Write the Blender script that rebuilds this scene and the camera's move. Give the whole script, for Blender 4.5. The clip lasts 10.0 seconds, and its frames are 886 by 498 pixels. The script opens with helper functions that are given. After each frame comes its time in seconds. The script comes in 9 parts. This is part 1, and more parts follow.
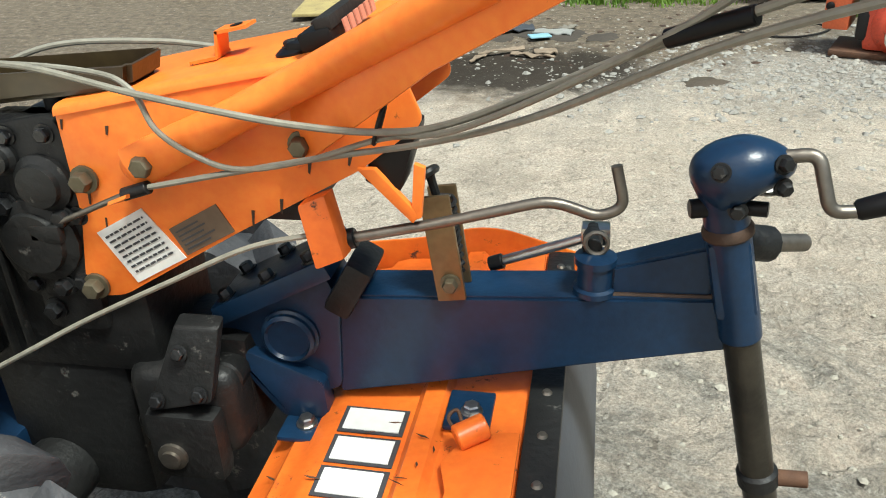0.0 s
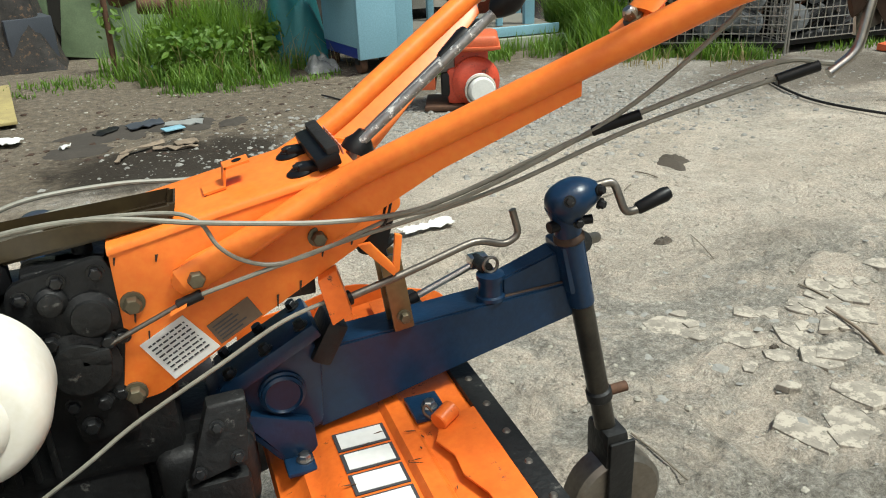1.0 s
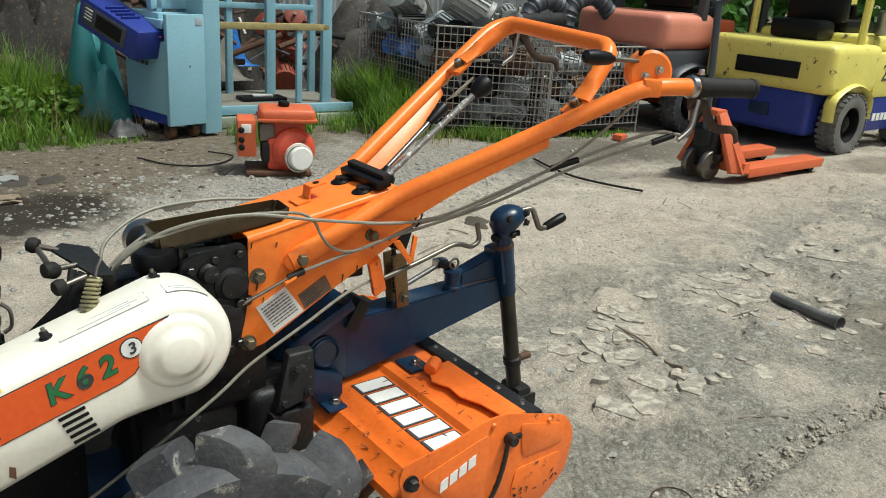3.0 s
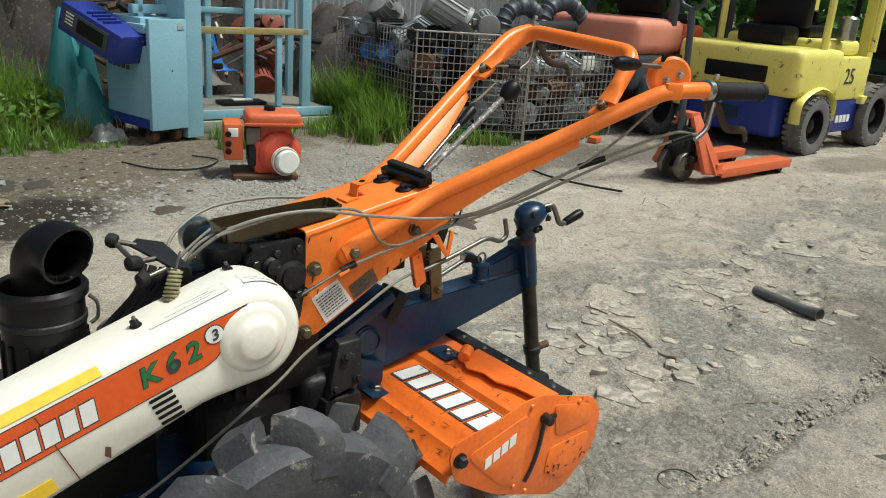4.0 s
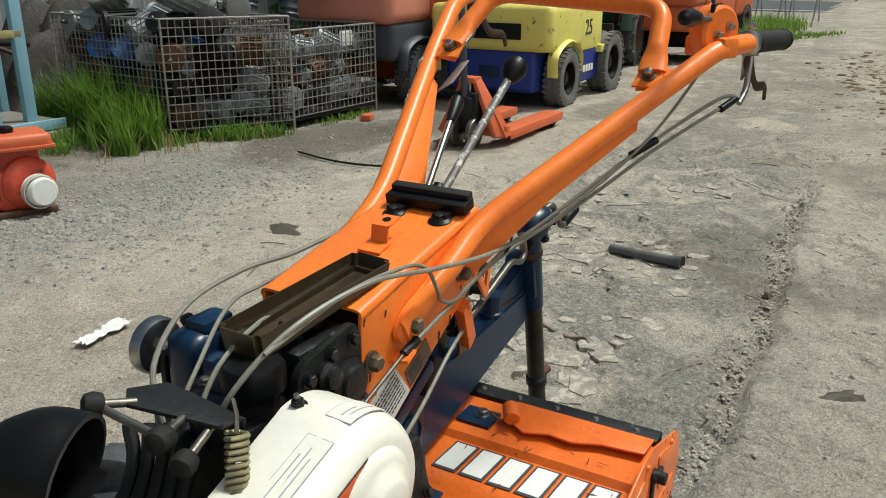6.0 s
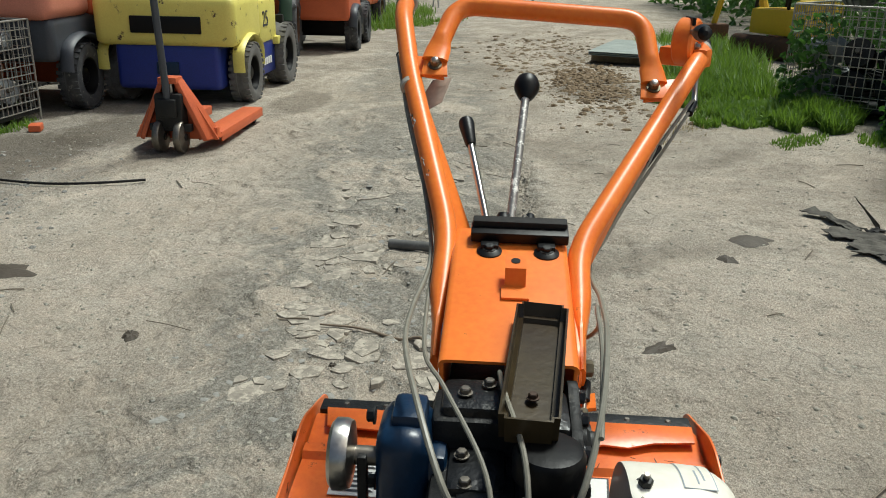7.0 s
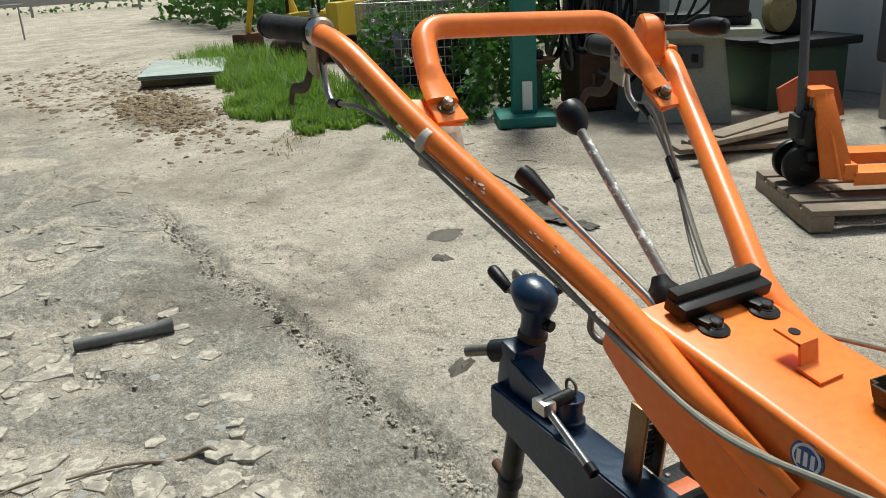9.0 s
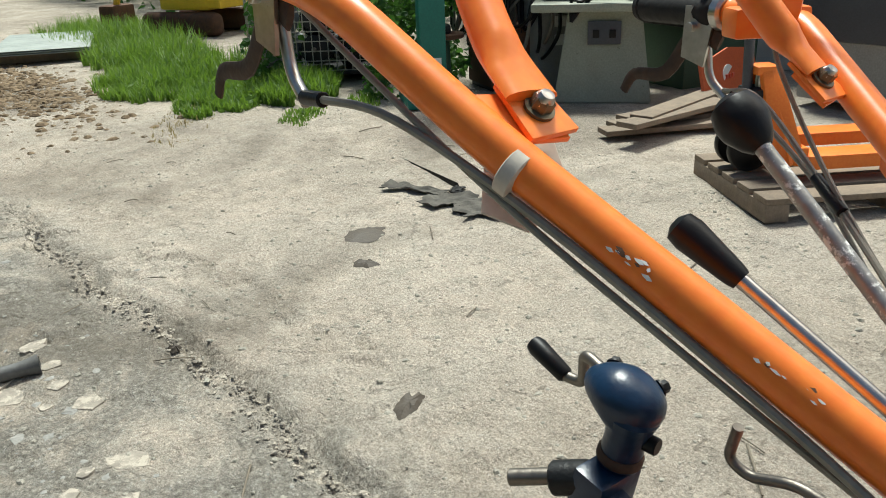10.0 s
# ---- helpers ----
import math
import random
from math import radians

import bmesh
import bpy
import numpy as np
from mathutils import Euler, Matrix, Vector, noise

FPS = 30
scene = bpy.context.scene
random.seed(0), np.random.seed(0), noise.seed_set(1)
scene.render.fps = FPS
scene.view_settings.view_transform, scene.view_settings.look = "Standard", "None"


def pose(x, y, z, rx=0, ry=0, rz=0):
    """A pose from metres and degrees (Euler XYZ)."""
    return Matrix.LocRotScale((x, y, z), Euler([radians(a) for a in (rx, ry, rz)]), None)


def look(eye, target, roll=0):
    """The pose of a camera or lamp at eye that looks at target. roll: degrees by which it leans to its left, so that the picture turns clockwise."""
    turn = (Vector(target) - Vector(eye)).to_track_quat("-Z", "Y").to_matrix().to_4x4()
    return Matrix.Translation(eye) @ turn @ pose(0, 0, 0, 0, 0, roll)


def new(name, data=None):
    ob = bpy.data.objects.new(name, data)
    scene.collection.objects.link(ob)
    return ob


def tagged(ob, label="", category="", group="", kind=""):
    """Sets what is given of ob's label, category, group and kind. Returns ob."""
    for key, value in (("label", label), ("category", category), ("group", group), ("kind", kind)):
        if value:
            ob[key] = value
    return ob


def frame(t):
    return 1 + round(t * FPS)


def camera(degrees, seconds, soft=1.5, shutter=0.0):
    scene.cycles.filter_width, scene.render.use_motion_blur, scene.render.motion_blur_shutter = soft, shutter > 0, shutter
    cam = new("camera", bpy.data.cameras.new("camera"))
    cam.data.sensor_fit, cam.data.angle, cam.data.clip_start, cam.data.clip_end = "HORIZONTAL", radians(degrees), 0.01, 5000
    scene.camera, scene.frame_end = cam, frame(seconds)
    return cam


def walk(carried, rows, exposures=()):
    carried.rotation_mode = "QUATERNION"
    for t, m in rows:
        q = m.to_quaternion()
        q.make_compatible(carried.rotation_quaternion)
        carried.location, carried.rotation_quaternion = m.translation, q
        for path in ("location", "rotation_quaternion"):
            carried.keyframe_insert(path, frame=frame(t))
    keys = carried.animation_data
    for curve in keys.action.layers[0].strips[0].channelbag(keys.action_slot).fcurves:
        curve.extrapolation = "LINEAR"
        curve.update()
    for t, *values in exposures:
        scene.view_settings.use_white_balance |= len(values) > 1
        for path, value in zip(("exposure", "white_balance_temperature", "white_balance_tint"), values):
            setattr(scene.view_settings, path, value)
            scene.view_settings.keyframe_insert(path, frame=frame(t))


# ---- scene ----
S = 1.12  # the plan below is drawn in units of 1.12 m
cam = camera(57.00, 10.0, soft=1.0)
PATH = [
    (0, (0.2922, -0.7974, 1.2709), (-0.0597, 0.9331, 0.3319), -2.54),
    (0.5, (0.1253, -0.8605, 1.3559), (0.4017, 0.9343, 0.5179), -2.36),
    (1, (-0.1713, -1.1019, 1.4268), (0.4314, 0.6178, 0.6025), -2.48),
    (1.5, (-0.3675, -1.2843, 1.4523), (0.3159, 0.4108, 0.6401), -2.52),
    (2, (-0.6588, -1.3965, 1.4976), (0.1663, 0.2423, 0.7015), 0.54),
    (2.5, (-0.7817, -1.4089, 1.5084), (0.2816, 0.1388, 0.8198), 3.08),
    (3, (-0.8504, -1.4144, 1.5068), (0.3152, 0.0780, 0.8632), 3.93),
    (4.5, (-1.1043, -1.3848, 1.5130), (0.2257, -0.0277, 0.8890), 3.19),
    (5, (-1.1124, -1.2595, 1.4835), (0.3646, -0.0684, 0.8513), 1.03),
    (5.5, (-1.0447, -0.9565, 1.4241), (0.4749, 0.1702, 0.7749), 0.32),
    (5.7, (-1.0390, -0.8424, 1.4319), (0.5080, 0.2481, 0.7859), 0.13),
    (6.8, (-1.1451, -0.0967, 1.4796), (0.7157, 0.1717, 0.7974), 1.18),
    (7, (-1.1523, 0.0346, 1.4859), (0.7265, 0.1611, 0.8121), 1.15),
    (7.5, (-1.1455, 0.3186, 1.4974), (0.7247, 0.0628, 0.8362), 2.37),
    (8, (-0.9764, 0.4975, 1.4903), (0.8386, -0.0443, 0.8483), -0.08),
    (8.5, (-0.8265, 0.6549, 1.4952), (0.8960, -0.1277, 0.8468), -2.27),
    (9, (-0.5983, 0.7265, 1.4887), (1.0510, -0.1895, 0.8248), -3.13),
    (9.5, (-0.3454, 0.6449, 1.4451), (1.2653, -0.3254, 0.7638), -3.52),
    (10, (-0.0508, 0.5930, 1.4246), (1.4294, -0.5386, 0.6977), -1.96),
]
walk(cam, [(t, look(eye, target, roll)) for t, eye, target, roll in PATH], [(0, 0.78, 6200, 2.0), (0.5, 0.56, 6200, 2.0), (1, 0.43, 6200, 2.0), (1.5, 0.32, 6200, 2.0), (2.5, 0.25, 6200, 2.0), (4.5, 0.15, 6200, 2.0), (5.7, 0.06, 6200, 2.0), (7, -0.01, 6200, 2.0), (8, 0.16, 6200, 2.0), (9, 0.40, 6200, 2.0), (10, 0.58, 6200, 2.0)])

# ---- light: a bright, thinly overcast day ----
world = bpy.data.worlds.new("sky")
scene.world = world
world.use_nodes = True
wn = world.node_tree
sky = wn.nodes.new("ShaderNodeTexSky")
sky.sky_type = "NISHITA"
sky.sun_disc = False
sky.sun_elevation = radians(52)
sky.sun_rotation = radians(200)
sky.dust_density = 4.0
wn.links.new(sky.outputs[0], wn.nodes["Background"].inputs[0])
wn.nodes["Background"].inputs[1].default_value = 0.066
sun = new("sun", bpy.data.lights.new("sun", "SUN"))
sun.data.energy = 4.1
sun.data.angle = radians(13)
sun.data.color = (1.0, 0.975, 0.90)
sun.matrix_world = look((4, -3, 10), (0, 0, 0))
scene.view_settings.exposure = 0.3

# ---- materials ----
MATS = {}


def mat(name, base, rough=0.6, metal=0.0, dark=None, scale=6.0, mix=0.5, bump=0.15, wear=None, wear_at=0.62, fine=90.0, spec=0.5, coat=0.0, chips=3.1):
    """Paint, metal or stone: a base colour that drifts to a second one, a fine grain, and worn or rusty spots."""
    if name in MATS:
        return MATS[name]
    m = bpy.data.materials.new(name)
    m.use_nodes = True
    nt = m.node_tree
    b = nt.nodes["Principled BSDF"]
    tc = nt.nodes.new("ShaderNodeTexCoord")
    big = nt.nodes.new("ShaderNodeTexNoise")
    big.inputs["Scale"].default_value = scale
    big.inputs["Detail"].default_value = 6
    big.inputs["Roughness"].default_value = 0.65
    small = nt.nodes.new("ShaderNodeTexNoise")
    small.inputs["Scale"].default_value = fine
    small.inputs["Detail"].default_value = 4
    for n in (big, small):
        nt.links.new(tc.outputs["Object"], n.inputs["Vector"])
    dark = dark or tuple(c * 0.6 for c in base)
    ramp = nt.nodes.new("ShaderNodeValToRGB")
    ramp.color_ramp.elements[0].position, ramp.color_ramp.elements[1].position = 0.3, 0.72
    ramp.color_ramp.elements[0].color, ramp.color_ramp.elements[1].color = (*dark, 1), (*base, 1)
    nt.links.new(big.outputs["Fac"], ramp.inputs["Fac"])
    soft = nt.nodes.new("ShaderNodeMix")
    soft.data_type = "RGBA"
    soft.inputs[0].default_value = mix
    soft.inputs[6].default_value = (*base, 1)
    nt.links.new(ramp.outputs[0], soft.inputs[7])
    out = soft.outputs[2]
    grain = nt.nodes.new("ShaderNodeMix")
    grain.data_type = "RGBA"
    grain.blend_type = "OVERLAY"
    grain.inputs[0].default_value = 0.28
    nt.links.new(out, grain.inputs[6])
    nt.links.new(small.outputs["Fac"], grain.inputs[7])
    out = grain.outputs[2]
    rough_out = None
    if wear:
        spots = nt.nodes.new("ShaderNodeTexNoise")
        spots.inputs["Scale"].default_value = scale * chips
        spots.inputs["Detail"].default_value = 9
        spots.inputs["Roughness"].default_value = 0.72
        nt.links.new(tc.outputs["Object"], spots.inputs["Vector"])
        cut = nt.nodes.new("ShaderNodeValToRGB")
        cut.color_ramp.elements[0].position, cut.color_ramp.elements[1].position = wear_at, wear_at + 0.05
        nt.links.new(spots.outputs["Fac"], cut.inputs["Fac"])
        worn = nt.nodes.new("ShaderNodeMix")
        worn.data_type = "RGBA"
        worn.inputs[7].default_value = (*wear, 1)
        nt.links.new(cut.outputs[0], worn.inputs[0])
        nt.links.new(out, worn.inputs[6])
        out = worn.outputs[2]
        rr = nt.nodes.new("ShaderNodeMapRange")
        rr.inputs["To Min"].default_value, rr.inputs["To Max"].default_value = rough, 0.85
        nt.links.new(cut.outputs[0], rr.inputs["Value"])
        nt.links.new(rr.outputs[0], b.inputs["Roughness"])
    else:
        rr = nt.nodes.new("ShaderNodeMapRange")
        rr.inputs["To Min"].default_value, rr.inputs["To Max"].default_value = max(rough - 0.12, 0.05), min(rough + 0.12, 1)
        nt.links.new(big.outputs["Fac"], rr.inputs["Value"])
        nt.links.new(rr.outputs[0], b.inputs["Roughness"])
    nt.links.new(out, b.inputs["Base Color"])
    b.inputs["Metallic"].default_value = metal
    b.inputs["Specular IOR Level"].default_value = spec
    b.inputs["Coat Weight"].default_value = coat
    if bump:
        bp = nt.nodes.new("ShaderNodeBump")
        bp.inputs["Strength"].default_value = bump
        bp.inputs["Distance"].default_value = 0.004
        nt.links.new(small.outputs["Fac"], bp.inputs["Height"])
        nt.links.new(bp.outputs[0], b.inputs["Normal"])
    MATS[name] = m
    return m


ORANGE = mat("orange_paint", (0.90, 0.232, 0.034), 0.36, dark=(0.76, 0.16, 0.022), scale=5, mix=0.8, bump=0.03, wear=(0.13, 0.05, 0.025), wear_at=0.672, spec=0.35, chips=6.5)
ORANGE_WORN = mat("orange_paint_worn", (0.84, 0.180, 0.024), 0.34, dark=(0.58, 0.105, 0.014), scale=7, mix=0.85, bump=0.10, wear=(0.09, 0.04, 0.022), wear_at=0.615, chips=3.6)
NAVY = mat("navy_paint", (0.0065, 0.027, 0.066), 0.33, spec=0.4, dark=(0.004, 0.014, 0.034), scale=6, bump=0.14, wear=(0.05, 0.04, 0.032), wear_at=0.67, chips=5.0)
# the iron's pale spots: dust, and wet highlights put into the colour
IRON = mat("dark_cast_iron", (0.015, 0.0155, 0.0155), 0.5, metal=0.0, spec=0.35, dark=(0.004, 0.004, 0.004), scale=9, mix=0.9, bump=0.4, wear=(0.085, 0.082, 0.074), wear_at=0.62)
OILY = mat("oily_iron", (0.012, 0.0125, 0.013), 0.34, metal=0.0, dark=(0.005, 0.005, 0.0055), scale=14, mix=0.8, bump=0.4, wear=(0.15, 0.145, 0.135), wear_at=0.63)
WHITE = mat("cream_white_paint", (0.80, 0.77, 0.68), 0.34, dark=(0.72, 0.69, 0.58), scale=3, mix=0.6, bump=0.04, wear=(0.35, 0.22, 0.10), wear_at=0.76, coat=0.2)
BLACK = mat("black_plastic", (0.005, 0.005, 0.0055), 0.42, spec=0.26, dark=(0.004, 0.004, 0.004), scale=12, bump=0.12)
RUBBER = mat("black_rubber", (0.012, 0.0115, 0.011), 0.72, spec=0.3, dark=(0.022, 0.020, 0.018), scale=16, bump=0.3)
TYRE = mat("dusty_tyre_rubber", (0.088, 0.089, 0.092), 0.66, dark=(0.016, 0.018, 0.024), scale=8, mix=1.0, bump=0.5, wear=(0.22, 0.21, 0.185), wear_at=0.585, chips=1.9)
PALETYRE = mat("pale_dusty_tyre", (0.17, 0.165, 0.155), 0.85, dark=(0.09, 0.087, 0.082), scale=10, mix=0.9, bump=0.3)
LEVER = mat("flaked_lever_paint", (0.36, 0.35, 0.33), 0.4, metal=0.6, dark=(0.20, 0.19, 0.175), scale=30, mix=0.8, bump=0.2, wear=(0.80, 0.79, 0.75), wear_at=0.545, chips=2.2)
CHROME = mat("worn_chrome", (0.55, 0.54, 0.51), 0.28, metal=1.0, dark=(0.32, 0.29, 0.25), scale=25, mix=0.7, bump=0.1, wear=(0.14, 0.09, 0.06), wear_at=0.66)
STEEL = mat("dull_steel", (0.23, 0.21, 0.18), 0.45, metal=0.9, dark=(0.12, 0.10, 0.08), scale=22, bump=0.2)
BRASS = mat("zinc_bolt", (0.17, 0.15, 0.10), 0.45, metal=0.7, dark=(0.07, 0.055, 0.035), scale=40, bump=0.2)
RUST = mat("rusty_steel", (0.15, 0.075, 0.04), 0.8, metal=0.3, dark=(0.07, 0.04, 0.028), scale=15, mix=0.9, bump=0.4)
OLIVE = mat("olive_brown_tray", (0.065, 0.048, 0.02), 0.28, metal=0.2, dark=(0.03, 0.018, 0.012), scale=8, mix=0.8, bump=0.1, wear=(0.32, 0.29, 0.24), wear_at=0.72)
CABLE = mat("grey_cable_sheath", (0.24, 0.23, 0.185), 0.45, dark=(0.12, 0.11, 0.085), scale=30, bump=0.1)
PAPER = mat("label_white", (0.72, 0.72, 0.68), 0.5, dark=(0.62, 0.62, 0.58), scale=20, bump=0.02)
INK = mat("label_ink", (0.05, 0.05, 0.055), 0.6, bump=0.0)
FAINT = mat("faint_print", (0.36, 0.42, 0.47), 0.6, bump=0.0)
DARKRUST = mat("dark_rusty_steel", (0.085, 0.05, 0.032), 0.65, metal=0.4, dark=(0.035, 0.024, 0.018), scale=25, mix=0.9, bump=0.3)
MOSSY = mat("mossy_panel_paint", (0.15, 0.205, 0.105), 0.65, dark=(0.06, 0.09, 0.045), scale=3, mix=0.9, bump=0.2)
OLDWOOD = mat("faded_yellow_timber", (0.40, 0.33, 0.13), 0.75, dark=(0.24, 0.19, 0.09), scale=9, mix=0.9, bump=0.3, wear=(0.16, 0.12, 0.08), wear_at=0.6)
TWIG = mat("dry_grey_twig", (0.20, 0.17, 0.125), 0.9, dark=(0.12, 0.10, 0.075), scale=30, bump=0.2)
GREASY = mat("greasy_worn_tube", (0.055, 0.048, 0.035), 0.4, metal=0.4, dark=(0.012, 0.011, 0.009), scale=10, mix=0.95, bump=0.2)
PLATE = mat("type_plate_brown", (0.17, 0.12, 0.08), 0.45, metal=0.4, dark=(0.10, 0.07, 0.05), scale=30, bump=0.1)
DECAL = mat("decal_orange", (0.72, 0.10, 0.015), 0.4, dark=(0.62, 0.09, 0.012), scale=6, bump=0.02)
YELLOW = mat("decal_yellow", (0.75, 0.50, 0.03), 0.45, dark=(0.6, 0.4, 0.03), scale=10, bump=0.02)
GREENINK = mat("decal_green", (0.02, 0.17, 0.05), 0.5, bump=0.02)
WHITEINK = mat("decal_white", (0.78, 0.78, 0.75), 0.45, dark=(0.68, 0.68, 0.65), scale=12, bump=0.02)
SPRING = mat("brassy_spring_steel", (0.33, 0.30, 0.17), 0.5, metal=0.5, dark=(0.16, 0.14, 0.08), scale=30, bump=0.1)
TAN = mat("zinc_plated_strut", (0.22, 0.15, 0.075), 0.4, metal=0.8, dark=(0.12, 0.08, 0.045), scale=18, bump=0.15)
RAG = mat("dirty_rag", (0.15, 0.14, 0.12), 0.95, spec=0.15, dark=(0.05, 0.047, 0.042), scale=12, mix=0.9, bump=0.4)
FILM = mat("grubby_clear_film", (0.30, 0.31, 0.30), 0.25, dark=(0.16, 0.17, 0.16), scale=14, mix=0.9, bump=0.1)
CLEAR = mat("milky_plastic", (0.55, 0.5, 0.42), 0.4, scale=20, bump=0.05)
PALEBLUE = mat("pale_blue_paint", (0.24, 0.43, 0.52), 0.55, dark=(0.17, 0.33, 0.40), scale=3, bump=0.08, wear=(0.20, 0.12, 0.07), wear_at=0.66)
ROYAL = mat("royal_blue_paint", (0.018, 0.035, 0.24), 0.42, dark=(0.012, 0.025, 0.15), scale=4, bump=0.06, wear=(0.1, 0.08, 0.07), wear_at=0.7)
FKYELLOW = mat("forklift_yellow", (0.76, 0.68, 0.17), 0.45, dark=(0.60, 0.52, 0.11), scale=3, bump=0.06, wear=(0.10, 0.07, 0.04), wear_at=0.60)
FKRED = mat("faded_red_paint", (0.60, 0.125, 0.04), 0.5, dark=(0.42, 0.08, 0.03), scale=4, bump=0.06, wear=(0.2, 0.1, 0.07), wear_at=0.68)
FKPINK = mat("sun_bleached_red", (0.62, 0.24, 0.16), 0.55, dark=(0.5, 0.17, 0.11), scale=4, bump=0.06, wear=(0.2, 0.1, 0.07), wear_at=0.68)
SLATE = mat("slate_grey_paint", (0.055, 0.062, 0.075), 0.5, dark=(0.035, 0.04, 0.05), scale=5, bump=0.08)
ENGRED = mat("engine_red_paint", (0.56, 0.07, 0.03), 0.42, dark=(0.40, 0.05, 0.025), scale=9, bump=0.1, wear=(0.07, 0.045, 0.035), wear_at=0.59)
WIRE = mat("galvanised_wire", (0.46, 0.45, 0.42), 0.5, metal=0.7, dark=(0.18, 0.14, 0.10), scale=20, bump=0.1)
MOTOR = mat("grey_motor_paint", (0.30, 0.325, 0.335), 0.5, metal=0.2, dark=(0.13, 0.13, 0.13), scale=10, bump=0.2, wear=(0.14, 0.09, 0.06), wear_at=0.66)
MOTORBLUE = mat("motor_blue_paint", (0.03, 0.10, 0.33), 0.5, dark=(0.02, 0.06, 0.2), scale=8, bump=0.1)
SEAGREEN = mat("machine_green_paint", (0.012, 0.17, 0.13), 0.5, dark=(0.01, 0.11, 0.085), scale=5, bump=0.1, wear=(0.06, 0.05, 0.04), wear_at=0.68)
SAGE = mat("machine_sage_paint", (0.30, 0.32, 0.25), 0.55, dark=(0.20, 0.21, 0.16), scale=5, bump=0.12, wear=(0.08, 0.06, 0.045), wear_at=0.65)
DKGREEN = mat("machine_dark_green", (0.05, 0.10, 0.06), 0.55, dark=(0.03, 0.06, 0.04), scale=6, bump=0.12)
WOOD = mat("weathered_wood", (0.27, 0.21, 0.15), 0.85, dark=(0.15, 0.115, 0.08), scale=12, mix=0.9, bump=0.4)
TARP = mat("teal_tarpaulin", (0.03, 0.19, 0.20), 0.55, dark=(0.02, 0.11, 0.12), scale=6, bump=0.1)
CLOTH = mat("dusty_sheet", (0.19, 0.175, 0.145), 0.9, dark=(0.10, 0.095, 0.08), scale=8, bump=0.2)
BLUETARP = mat("blue_tarpaulin", (0.02, 0.13, 0.42), 0.5, dark=(0.015, 0.08, 0.28), scale=8, bump=0.1)
STONE = mat("grey_stone", (0.40, 0.375, 0.31), 0.9, dark=(0.25, 0.235, 0.19), scale=20, mix=0.9, bump=0.5)
SOIL = mat("brown_rubbly_soil", (0.30, 0.225, 0.145), 0.95, spec=0.1, dark=(0.10, 0.072, 0.045), scale=9, mix=0.95, bump=0.9, fine=28, wear=(0.46, 0.42, 0.36), wear_at=0.60)
FLAG = mat("weathered_slab_stone", (0.36, 0.325, 0.27), 0.95, spec=0.1, dark=(0.20, 0.18, 0.15), scale=16, mix=1.0, bump=0.9, fine=50, wear=(0.43, 0.385, 0.315), wear_at=0.5, chips=1.6)
SHARD = mat("slate_shards", (0.31, 0.30, 0.265), 0.85, dark=(0.19, 0.185, 0.17), scale=14, mix=0.9, bump=0.5)
CORR = mat("corrugated_sheet", (0.42, 0.45, 0.46), 0.5, metal=0.5, dark=(0.28, 0.29, 0.29), scale=3, bump=0.08)
GREYBOX = mat("grey_enamel", (0.29, 0.30, 0.285), 0.5, dark=(0.19, 0.19, 0.18), scale=4, bump=0.1)
PLASTER = mat("pale_wall", (0.76, 0.75, 0.71), 0.8, dark=(0.62, 0.61, 0.57), scale=2, bump=0.1)


def leafy(name, a, b):
    m = mat(name, a, 0.6, dark=b, scale=3, mix=0.9, bump=0.0, fine=30)
    nt = m.node_tree
    p = nt.nodes["Principled BSDF"]
    thin = nt.nodes.new("ShaderNodeBsdfTranslucent")
    thin.inputs["Color"].default_value = (a[0] * 1.3, a[1] * 1.3, a[2], 1)
    both = nt.nodes.new("ShaderNodeMixShader")
    both.inputs[0].default_value = 0.32
    nt.links.new(p.outputs[0], both.inputs[1])
    nt.links.new(thin.outputs[0], both.inputs[2])
    nt.links.new(both.outputs[0], nt.nodes["Material Output"].inputs["Surface"])
    return m


GRASS = leafy("grass_blades", (0.17, 0.285, 0.036), (0.045, 0.11, 0.014))
IVY = leafy("ivy_leaves", (0.07, 0.17, 0.03), (0.03, 0.085, 0.018))
STRAW = leafy("dry_stalks", (0.36, 0.29, 0.15), (0.22, 0.17, 0.08))

# ---- mesh helpers (plan units) ----
V = Vector
INVERSE = {}


def thing(name, label, category, at=(0, 0, 0), turn=0.0, group="", kind="", whole=False, size=1.0):
    """An Empty at the base of a thing. whole: its parts are given in plan coordinates."""
    ob = new(name)
    ob.empty_display_size = 0.1
    lift = 0.0 if whole else ground_z(at[0], at[1])
    m = Matrix.Translation((V(at) + V((0, 0, lift))) * S) @ Matrix.Rotation(radians(turn), 4, "Z") @ Matrix.Scale(size, 4)
    ob.matrix_world = m
    INVERSE[ob] = m.inverted() if whole else Matrix()
    return tagged(ob, label, category, group, kind)


def link(name, bm, material, smooth=True):
    bmesh.ops.scale(bm, vec=(S, S, S), verts=bm.verts)
    me = bpy.data.meshes.new(name)
    bm.to_mesh(me)
    bm.free()
    me.materials.append(material)
    if smooth:
        me.polygons.foreach_set("use_smooth", [True] * len(me.polygons))
        me.set_sharp_from_angle(angle=radians(38))
    return me


def part(name, bm, material, parent, label=""):
    """One mesh object under a thing or a part."""
    me = link(name, bm, material)
    inv = INVERSE[parent]
    me.transform(inv)
    ob = new(name, me)
    ob.parent = parent
    INVERSE[ob] = inv
    if label:
        ob["label"] = label
    return ob


